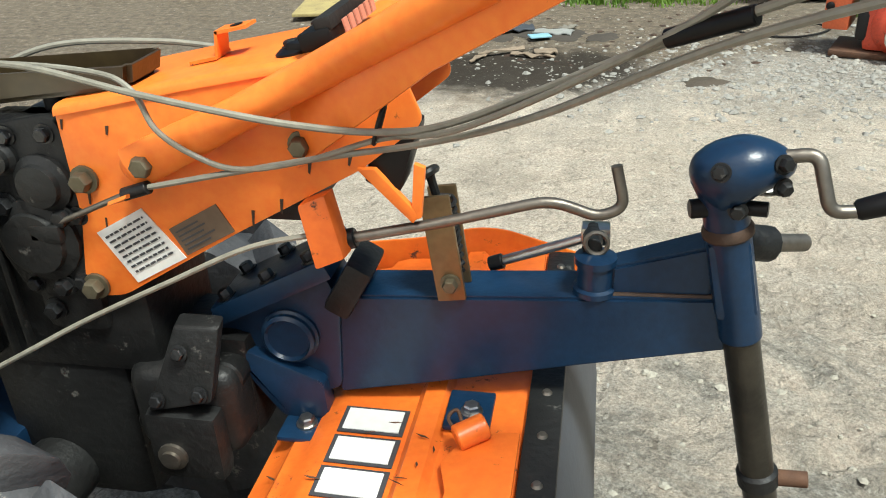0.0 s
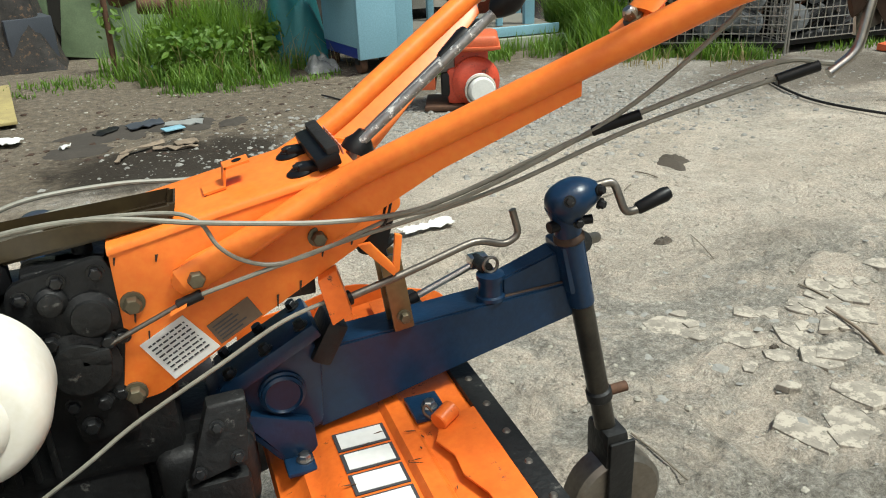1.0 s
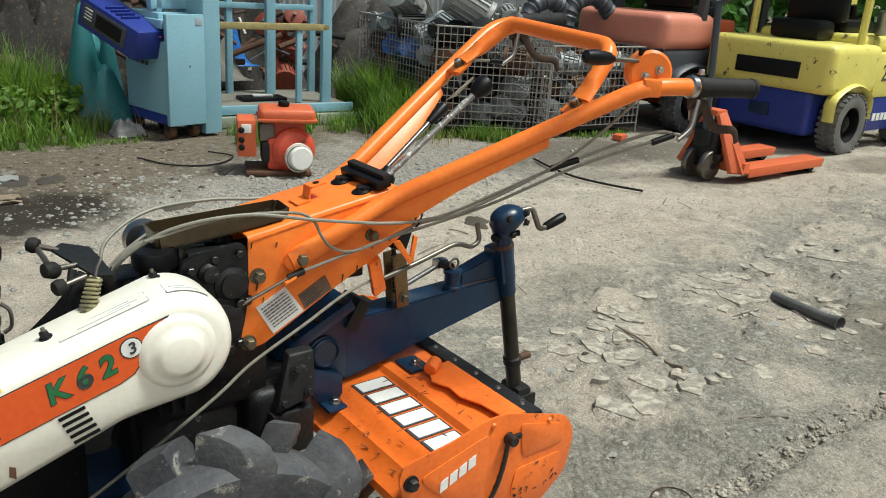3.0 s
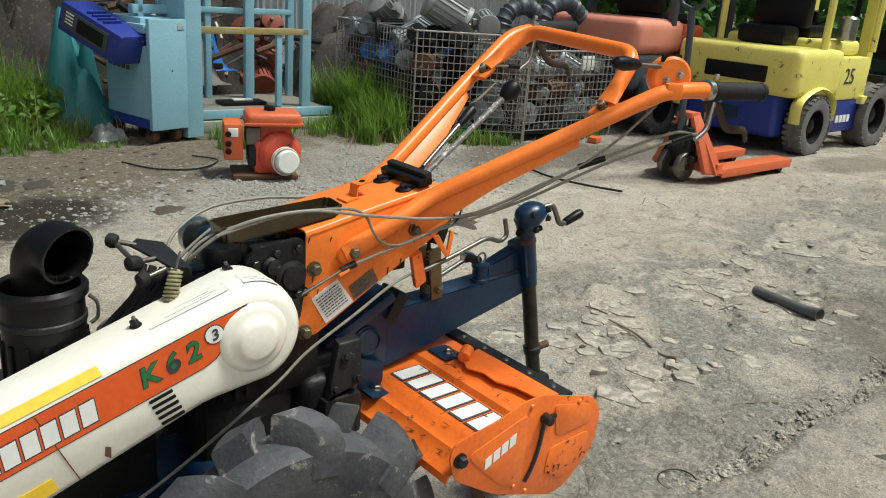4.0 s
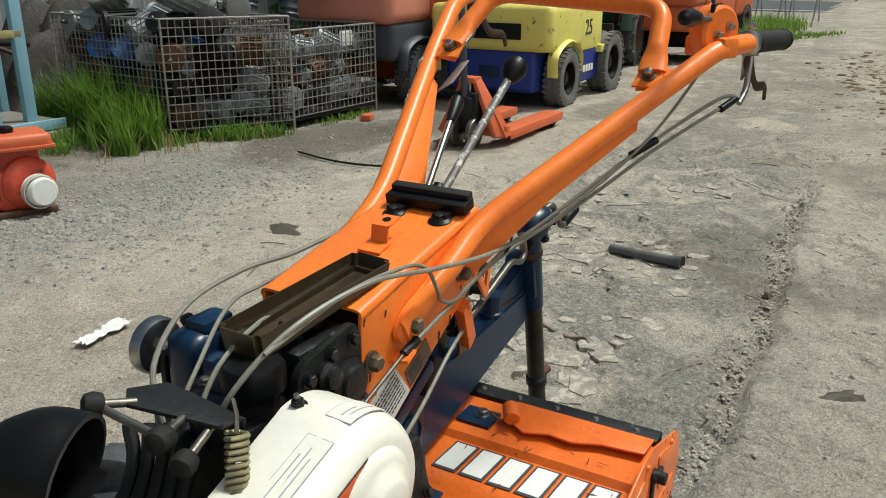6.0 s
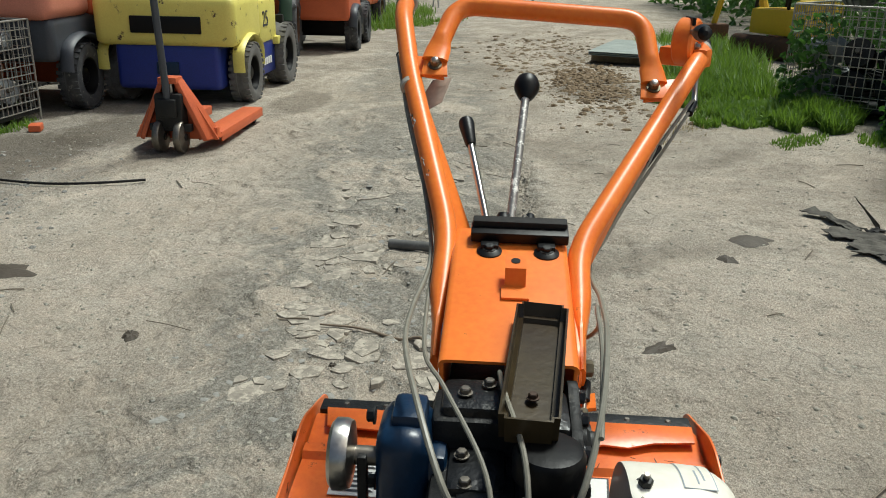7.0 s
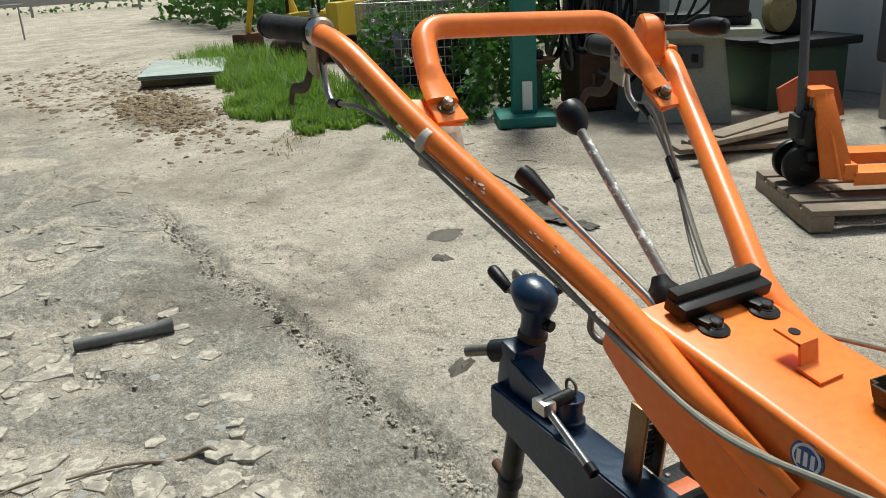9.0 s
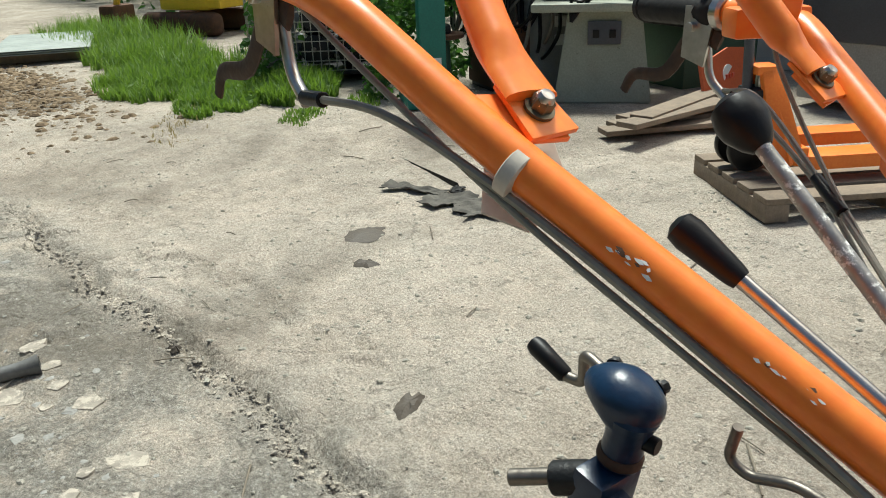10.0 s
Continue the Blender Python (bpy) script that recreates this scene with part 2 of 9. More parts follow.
def solo(name, bm, material, label, category, at=(0, 0, 0), turn=0.0, group="", kind=""):
    ob = new(name, link(name, bm, material))
    at = V(at) + V((0, 0, ground_z(at[0], at[1]))) if at[0] or at[1] else V(at)
    ob.matrix_world = Matrix.Translation(at * S) @ Matrix.Rotation(radians(turn), 4, "Z")
    INVERSE[ob] = Matrix()
    return tagged(ob, label, category, group, kind)


def box(lo, hi, bevel=0.0, bm=None, m=None, seg=2):
    bm = bm or bmesh.new()
    r = bmesh.ops.create_cube(bm, size=1.0)
    vs = r["verts"]
    lo, hi = V(lo), V(hi)
    for v in vs:
        v.co = V([lo[i] + (v.co[i] + 0.5) * (hi[i] - lo[i]) for i in range(3)])
    if bevel:
        es = {e for v in vs for e in v.link_edges}
        g = bmesh.ops.bevel(bm, geom=list(es), offset=bevel, segments=seg, affect="EDGES", profile=0.6)
        vs = list({v for f in g["faces"] for v in f.verts} | {v for v in vs if v.is_valid})
    if m is not None:
        bmesh.ops.transform(bm, matrix=m, verts=vs)
    return bm


def frame_at(p, d, up=(0, 0, 1)):
    """A matrix at p whose z runs along d."""
    z = V(d).normalized()
    u = V(up)
    if abs(z.dot(u)) > 0.95:
        u = V((1, 0, 0))
    x = u.cross(z).normalized()
    y = z.cross(x)
    return Matrix.Translation(p) @ Matrix((x, y, z)).transposed().to_4x4()


def lathe(p, d, prof, seg=20, bm=None, up=(0, 0, 1)):
    """A turned shape: prof holds (radius, height along d)."""
    bm = bm or bmesh.new()
    m = frame_at(V(p), d, up)
    rings = []
    for r, h in prof:
        if r < 1e-5:
            rings.append([bm.verts.new(m @ V((0, 0, h)))])
        else:
            rings.append([bm.verts.new(m @ V((r * math.cos(a), r * math.sin(a), h))) for a in [2 * math.pi * k / seg for k in range(seg)]])
    for a, b in zip(rings, rings[1:]):
        for k in range(seg):
            q = [a[k % len(a)], a[(k + 1) % len(a)], b[(k + 1) % len(b)], b[k % len(b)]]
            q = list(dict.fromkeys(q))
            if len(q) > 2:
                bm.faces.new(q)
    for ring, flip in ((rings[0], True), (rings[-1], False)):
        if len(ring) > 2:
            bm.faces.new(ring[::-1] if flip else ring)
    return bm


def rod(p, q, r, seg=12, bm=None, r2=None):
    p, q = V(p), V(q)
    n = (q - p).length
    e = min(r, n) * 0.12
    r2 = r if r2 is None else r2
    return lathe(p, q - p, [(r - e, 0), (r, e), (r2, n - e), (r2 - e, n)], seg, bm)


def bolt(p, d, r=0.011, h=0.010, bm=None):
    """A hex head on a washer."""
    bm = bm or bmesh.new()
    p, d = V(p), V(d).normalized()
    lathe(p, d, [(r * 1.35, 0), (r * 1.35, h * 0.22), (r, h * 0.25)], 14, bm)
    lathe(p + d * h * 0.24, d, [(r, 0), (r, h * 0.62), (r * 0.82, h * 0.78), (r * 0.4, h * 0.8)], 6, bm)
    return bm


def curve(pts, n=6):
    """A smooth line through points (Catmull-Rom)."""
    P = [V(p) for p in pts]
    P = [P[0] * 2 - P[1]] + P + [P[-1] * 2 - P[-2]]
    out = []
    for a, b, c, d in zip(P, P[1:], P[2:], P[3:]):
        for k in range(n):
            t = k / n
            out.append(0.5 * ((2 * b) + (c - a) * t + (2 * a - 5 * b + 4 * c - d) * t * t + (3 * b - a - 3 * c + d) * t ** 3))
    return out + [P[-2]]


def bent(pts, r=0.03, n=5):
    """A line of straight runs with rounded corners."""
    P = [V(p) for p in pts]
    out = [P[0]]
    for a, b, c in zip(P, P[1:], P[2:]):
        d1, d2 = (a - b), (c - b)
        k = min(r, d1.length * 0.45, d2.length * 0.45)
        s, e = b + d1.normalized() * k, b + d2.normalized() * k
        for i in range(n + 1):
            t = i / n
            out.append(s * (1 - t) ** 2 + b * 2 * t * (1 - t) + e * t * t)
    return out + [P[-1]]


def tube(pts, r, seg=10, bm=None, flat=None):
    """A tube along points; r may be a function of the share of the way; flat squeezes it (share of width, share of height)."""
    bm = bm or bmesh.new()
    P = [V(p) for p in pts]
    rings, u = [], None
    for i, p in enumerate(P):
        d = (P[min(i + 1, len(P) - 1)] - P[max(i - 1, 0)]).normalized()
        if u is None:
            u = d.cross(V((0, 0, 1)))
            if u.length < 0.1:
                u = V((0, 1, 0))
        u = (u - d * u.dot(d)).normalized()
        w = d.cross(u)
        rr = r(i / (len(P) - 1)) if callable(r) else r
        fa, fb = flat(i / (len(P) - 1)) if flat else (1, 1)
        rings.append([bm.verts.new(p + (u * math.cos(a) * fa + w * math.sin(a) * fb) * rr) for a in [2 * math.pi * k / seg for k in range(seg)]])
    for a, b in zip(rings, rings[1:]):
        for k in range(seg):
            bm.faces.new((a[k], a[(k + 1) % seg], b[(k + 1) % seg], b[k]))
    bm.faces.new(rings[0][::-1])
    bm.faces.new(rings[-1])
    bmesh.ops.recalc_face_normals(bm, faces=bm.faces)
    return bm


def plate(pts, normal, thick, bm=None, bevel=0.0):
    """A flat sheet: a polygon of 3D points, thickened along normal on both sides."""
    bm = bm or bmesh.new()
    n = V(normal).normalized() * thick * 0.5
    a = [bm.verts.new(V(p) - n) for p in pts]
    b = [bm.verts.new(V(p) + n) for p in pts]
    faces = [bm.faces.new(a[::-1]), bm.faces.new(b)]
    k = len(pts)
    for i in range(k):
        faces.append(bm.faces.new((a[i], a[(i + 1) % k], b[(i + 1) % k], b[i])))
    bmesh.ops.recalc_face_normals(bm, faces=faces)
    if bevel:
        es = list({e for f in faces for e in f.edges})
        bmesh.ops.bevel(bm, geom=es, offset=bevel, segments=2, affect="EDGES", profile=0.6)
    return bm


def thicken(bm, t):
    """Give a sheet its thickness."""
    bmesh.ops.recalc_face_normals(bm, faces=bm.faces)
    bm.normal_update()
    bmesh.ops.solidify(bm, geom=bm.faces[:], thickness=t)
    bmesh.ops.recalc_face_normals(bm, faces=bm.faces)


def xz(y, pts):
    return [(x, y, z) for x, z in pts]


def rounded(pts, r, n=4):
    """A closed 2D outline with rounded corners."""
    P = [V((*p, 0)) for p in pts]
    out = []
    for i, b in enumerate(P):
        a, c = P[i - 1], P[(i + 1) % len(P)]
        d1, d2 = a - b, c - b
        k = min(r, d1.length * 0.45, d2.length * 0.45)
        s, e = b + d1.normalized() * k, b + d2.normalized() * k
        for j in range(n + 1):
            t = j / n
            q = s * (1 - t) ** 2 + b * 2 * t * (1 - t) + e * t * t
            out.append((q.x, q.y))
    return out


def ground_z(x, y):
    """The yard: level along its length, with a slight fall across it towards the scrap cages."""
    return 0.067 - 0.0205 * min(max(y, -3.0), 3.3)

# ---- ground ----


def ground_material():
    m = bpy.data.materials.new("packed_dirt")
    m.use_nodes = True
    nt = m.node_tree
    N, L = nt.nodes.new, nt.links.new
    b = nt.nodes["Principled BSDF"]
    tc = N("ShaderNodeTexCoord")

    def noise_tex(scale, detail=8, rough=0.6, dist=0.0):
        n = N("ShaderNodeTexNoise")
        n.inputs["Scale"].default_value, n.inputs["Detail"].default_value = scale, detail
        n.inputs["Roughness"].default_value, n.inputs["Distortion"].default_value = rough, dist
        L(tc.outputs["Object"], n.inputs["Vector"])
        return n.outputs["Fac"]

    def ramp(fac, stops):
        r = N("ShaderNodeValToRGB")
        els = r.color_ramp.elements
        while len(els) < len(stops):
            els.new(0.5)
        for e, (p, c) in zip(els, stops):
            e.position, e.color = p, (*c, 1)
        L(fac, r.inputs["Fac"])
        return r.outputs[0]

    def mixc(fac, a, c, mode="MIX"):
        n = N("ShaderNodeMix")
        n.data_type, n.blend_type = "RGBA", mode
        if isinstance(fac, float):
            n.inputs[0].default_value = fac
        else:
            L(fac, n.inputs[0])
        for sock, v in ((6, a), (7, c)):
            if isinstance(v, tuple):
                n.inputs[sock].default_value = (*v, 1)
            else:
                L(v, n.inputs[sock])
        return n.outputs[2]

    sand, clay, grey = (0.535, 0.462, 0.375), (0.41, 0.342, 0.266), (0.44, 0.402, 0.352)
    col = ramp(noise_tex(0.9, 7, 0.62, 0.6), [(0.33, clay), (0.5, sand), (0.62, (0.565, 0.505, 0.42)), (0.74, grey)])
    col = mixc(0.55, col, ramp(noise_tex(7, 9, 0.7, 0.4), [(0.3, (0.34, 0.318, 0.256)), (0.48, sand), (0.68, (0.61, 0.565, 0.475))]))
    # broken slate-grey gravel strips
    strip = noise_tex(1.6, 9, 0.72, 1.4)
    mask = ramp(strip, [(0.41, (0, 0, 0)), (0.53, (0.85, 0.85, 0.85))])
    # the broken strip lies beside the long crack; the rest is smooth packed sand
    sep = N("ShaderNodeSeparateXYZ")
    L(tc.outputs["Object"], sep.inputs[0])

    def math_node(op, a, c):
        n = N("ShaderNodeMath")
        n.operation = op
        for i, v in enumerate((a, c)):
            if isinstance(v, float):
                n.inputs[i].default_value = v
            else:
                L(v, n.inputs[i])
        return n.outputs[0]

    off = math_node("SUBTRACT", sep.outputs[1], math_node("MULTIPLY", sep.outputs[0], 0.075))
    away = math_node("ABSOLUTE", math_node("SUBTRACT", math_node("ADD", off, math_node("MULTIPLY", strip, 0.5)), 0.62), 0.0)
    zone = ramp(away, [(0.62, (1, 1, 1)), (1.0, (0.22, 0.22, 0.22))])
    mask = math_node("MULTIPLY", mask, zone)
    col = mixc(mask, col, ramp(noise_tex(38, 5, 0.7), [(0.32, (0.13, 0.122, 0.102)), (0.5, (0.26, 0.247, 0.212)), (0.68, (0.43, 0.41, 0.36))]))
    # a dirtier, gravelly margin along the heaps of scrap
    rim = ramp(math_node("ADD", math_node("MULTIPLY", sep.outputs[1], 0.2), math_node("MULTIPLY", strip, 0.5)), [(0.80, (0, 0, 0)), (0.98, (0.62, 0.62, 0.62))])
    col = mixc(rim, col, ramp(noise_tex(30, 6, 0.75), [(0.34, (0.085, 0.08, 0.07)), (0.5, (0.20, 0.195, 0.18)), (0.66, (0.40, 0.395, 0.375))]))
    # grit, with light and dark grains
    vor = N("ShaderNodeTexVoronoi")
    vor.inputs["Scale"].default_value = 55
    L(tc.outputs["Object"], vor.inputs["Vector"])
    hsv = ramp(vor.outputs["Distance"], [(0.0, (0.62, 0.6, 0.56)), (0.35, (0.5, 0.5, 0.5)), (0.8, (0.4, 0.39, 0.38))])
    col = mixc(0.5, col, hsv, "OVERLAY")
    col = mixc(0.75, col, ramp(noise_tex(130, 5, 0.85), [(0.3, (0.1, 0.1, 0.1)), (0.7, (0.9, 0.9, 0.9))]), "OVERLAY")
    # fine cracks round the broken plates
    crack = N("ShaderNodeTexVoronoi")
    crack.feature = "DISTANCE_TO_EDGE"
    crack.inputs["Scale"].default_value = 5.5
    warp = N("ShaderNodeVectorMath")
    warp.operation = "MULTIPLY_ADD"
    wn3 = N("ShaderNodeTexNoise")
    wn3.inputs["Scale"].default_value, wn3.inputs["Detail"].default_value = 3.5, 6
    L(tc.outputs["Object"], wn3.inputs["Vector"])
    L(wn3.outputs["Color"], warp.inputs[0])
    warp.inputs[1].default_value = (0.5, 0.5, 0.5)
    L(tc.outputs["Object"], warp.inputs[2])
    L(warp.outputs[0], crack.inputs["Vector"])
    line = ramp(crack.outputs["Distance"], [(0.0, (0.8, 0.8, 0.8)), (0.035, (0, 0, 0))])
    part_of = ramp(noise_tex(2.3, 5, 0.6), [(0.5, (0, 0, 0)), (0.6, (1, 1, 1))])
    lines = math_node("MULTIPLY", math_node("MULTIPLY", line, part_of), zone)
    col = mixc(lines, col, (0.13, 0.12, 0.10))
    # crust edges where the packed skin has flaked: their shade put in as thin broken dark lines
    crust = noise_tex(3.0, 7, 0.6, 0.3)
    ledge = ramp(crust, [(0.478, (0, 0, 0)), (0.494, (0.35, 0.35, 0.35)), (0.505, (0, 0, 0))])
    ledge = math_node("MULTIPLY", ledge, ramp(noise_tex(1.7, 6, 0.65), [(0.42, (0.15, 0.15, 0.15)), (0.56, (1, 1, 1))]))
    col = mixc(ledge, col, (0.15, 0.135, 0.11))
    # small pits: their shade put into the colour as stretched dark spots
    pits = N("ShaderNodeMapping")
    pits.inputs["Scale"].default_value = (26.0, 11.0, 1.0)
    L(tc.outputs["Object"], pits.inputs["Vector"])
    pn = N("ShaderNodeTexNoise")
    pn.inputs["Scale"].default_value, pn.inputs["Detail"].default_value, pn.inputs["Roughness"].default_value = 1.0, 7, 0.62
    L(pits.outputs[0], pn.inputs["Vector"])
    col = mixc(ramp(pn.outputs["Fac"], [(0.60, (0, 0, 0)), (0.68, (0.7, 0.7, 0.7))]), col, (0.20, 0.172, 0.135))
    # damp and oily stains, small dark scraps
    stain = ramp(noise_tex(0.55, 6, 0.6, 0.9), [(0.54, (0, 0, 0)), (0.70, (0.6, 0.6, 0.6))])
    col = mixc(stain, col, (0.145, 0.125, 0.095), "MIX")
    # spills of old oil by the scrap, fainter damp ones by the vehicles
    blur = math_node("MULTIPLY", noise_tex(3.2, 8, 0.7, 0.8), 0.55)

    def spill_at(x, y, size, stretch, most):
        gap = N("ShaderNodeVectorMath")
        gap.operation = "DISTANCE"
        squash = N("ShaderNodeMapping")
        squash.inputs["Scale"].default_value = (1.0, stretch, 0.0)
        L(tc.outputs["Object"], squash.inputs["Vector"])
        L(squash.outputs[0], gap.inputs[0])
        gap.inputs[1].default_value = (x * S, y * S * stretch, 0.0)
        return ramp(math_node("ADD", math_node("MULTIPLY", gap.outputs["Value"], 0.55 / size), blur), [(0.58, (most, most, most)), (0.74, (0.0, 0.0, 0.0))])

    spill = spill_at(-0.12, 3.28, 1.0, 1.5, 0.92)
    worn_far = math_node("MULTIPLY", ramp(math_node("MULTIPLY", sep.outputs[0], 0.1), [(0.42, (0, 0, 0)), (0.85, (1, 1, 1))]), ramp(noise_tex(1.3, 9, 0.7, 0.6), [(0.40, (0, 0, 0)), (0.60, (0.85, 0.85, 0.85))]))
    col = mixc(worn_far, col, ramp(noise_tex(14, 7, 0.75), [(0.35, (0.16, 0.135, 0.10)), (0.55, (0.33, 0.285, 0.225)), (0.7, (0.48, 0.44, 0.37))]))
    for x, y, size, stretch, most in ((4.1, 3.35, 1.5, 1.8, 0.72), (5.1, 3.0, 1.1, 1.6, 0.65), (4.5, 2.25, 0.7, 1.6, 0.55), (6.5, 1.9, 1.0, 2.4, 0.5), (3.6, -2.9, 1.1, 1.0, 0.45), (7.6, -0.9, 1.6, 2.6, 0.6)):
        col = mixc(spill_at(x, y, size, stretch, most), col, (0.11, 0.092, 0.07))
    # brown soil at the foot of the weeds
    soil = ramp(math_node("ADD", math_node("MULTIPLY", sep.outputs[1], 0.2), math_node("SUBTRACT", math_node("MULTIPLY", noise_tex(2.2, 7, 0.7), 0.5), math_node("MULTIPLY", sep.outputs[0], 0.10))), [(0.88, (0, 0, 0)), (1.04, (0.75, 0.75, 0.75))])
    col = mixc(soil, col, ramp(noise_tex(16, 7, 0.75), [(0.35, (0.05, 0.036, 0.022)), (0.55, (0.14, 0.105, 0.065)), (0.7, (0.33, 0.28, 0.21))]))
    col = mixc(spill, col, (0.028, 0.022, 0.016))
    speck = ramp(noise_tex(30, 5, 0.7), [(0.63, (0, 0, 0)), (0.68, (0.75, 0.75, 0.75))])
    col = mixc(speck, col, (0.13, 0.115, 0.09))
    chip = ramp(noise_tex(47, 4, 0.7), [(0.66, (0, 0, 0)), (0.70, (0.8, 0.8, 0.8))])
    col = mixc(chip, col, (0.62, 0.60, 0.55))
    L(col, b.inputs["Base Color"])
    b.inputs["Roughness"].default_value = 0.95
    b.inputs["Specular IOR Level"].default_value = 0.25
    h1, h2 = noise_tex(11, 10, 0.72, 0.3), noise_tex(60, 8, 0.75)
    add = N("ShaderNodeMath")
    add.operation = "MULTIPLY_ADD"
    add.inputs[1].default_value = 0.45
    L(h2, add.inputs[0])
    L(h1, add.inputs[2])
    skin = math_node("MULTIPLY", ramp(crust, [(0.485, (0, 0, 0)), (0.508, (1, 1, 1))]), 0.16)
    bp = N("ShaderNodeBump")
    bp.inputs["Strength"].default_value, bp.inputs["Distance"].default_value = 1.0, 0.034
    L(math_node("ADD", add.outputs[0], skin), bp.inputs["Height"])
    L(bp.outputs[0], b.inputs["Normal"])
    return m


DIRT = ground_material()


def rut_y(x):
    """The line of a broken edge that runs along the yard."""
    return -0.335 + 0.040 * x + 0.02 * math.sin(2.3 * x) + 0.015 * math.sin(9 * x)


def fine_z(x, y):
    z = ground_z(x, y)
    n = noise.fractal(V((x * 1.3, y * 1.3, 0)), 1.0, 2.0, 4)
    z += 0.012 * n
    d = y - rut_y(x) + 0.02 * noise.noise(V((x * 14, y * 14, 3)))
    if 0.7 < x < 4.6:
        fade = min((x - 0.7) / 0.3, (4.6 - x) / 0.6, 1.0)
        step = 0.5 + 0.5 * math.tanh(d / 0.012)
        z -= fade * 0.036 * step * math.exp(-max(d, 0) / 0.5)
        rub = math.exp(-((d - 0.05) / 0.09) ** 2)
        z += fade * 0.026 * rub * noise.noise(V((x * 30, y * 30, 1)))
    z += 0.006 * noise.noise(V((x * 9, y * 9, 7)))
    if 0.6 < x < 6 and abs(d - 0.75) < 1.1:
        # cracked, slightly tilted plates of an old slab
        k = noise.noise(V((x * 1.9, y * 1.9, 11))) + 0.12
        if k > 0.0:
            w = V((x * 5.2 + 0.9 * noise.noise(V((x * 4, y * 4, 2))), y * 6.4 + 0.9 * noise.noise(V((x * 4, y * 4, 9))), 0))
            dist, cells = noise.voronoi(w)
            c = cells[0]
            lift = 0.012 * noise.cell(c * 9.7) + 0.035 * ((w.x - c.x) * noise.cell(c * 5.1) + (w.y - c.y) * noise.cell(c * 3.3)) / 5.2
            groove = 0.018 * max(0.0, 1 - (dist[1] - dist[0]) / 0.12)
            z += min(1.0, k * 7) * (lift - groove)
    return z


def build_ground():
    def axis(lo, hi, fine, far):
        out = list(np.arange(lo, hi, fine))
        step = fine
        while out[-1] < far:
            step *= 1.25
            out.append(out[-1] + step)
        step, low = fine, [out[0]]
        while low[0] > -far:
            step *= 1.25
            low.insert(0, low[0] - step)
        return low[:-1] + out

    xs, ys = axis(-1.2, 5.2, 0.02, 900), axis(-2.6, 3.6, 0.02, 900)
    verts = [(S * x, S * y, S * fine_z(x, y) if abs(x) < 40 and abs(y) < 40 else 0.0) for x in xs for y in ys]
    n = len(ys)
    faces = [(i * n + j, (i + 1) * n + j, (i + 1) * n + j + 1, i * n + j + 1) for i in range(len(xs) - 1) for j in range(n - 1)]
    me = bpy.data.meshes.new("ground")
    me.from_pydata(verts, [], faces)
    me.materials.append(DIRT)
    me.polygons.foreach_set("use_smooth", [True] * len(me.polygons))
    return tagged(new("ground", me), "packed pale dirt yard with grit and broken slabs", "ground", kind="structure")


build_ground()

# ---- the walking tractor with its rotary tiller ----
TR = thing("walking_tractor", "orange two-wheel walking tractor with white belt cover and rotary tiller", "tractor", (-0.2, 0.0, 0.2), whole=True)
NEAR, FAR, UP = V((0, -1, 0)), V((0, 1, 0)), V((0, 0, 1))


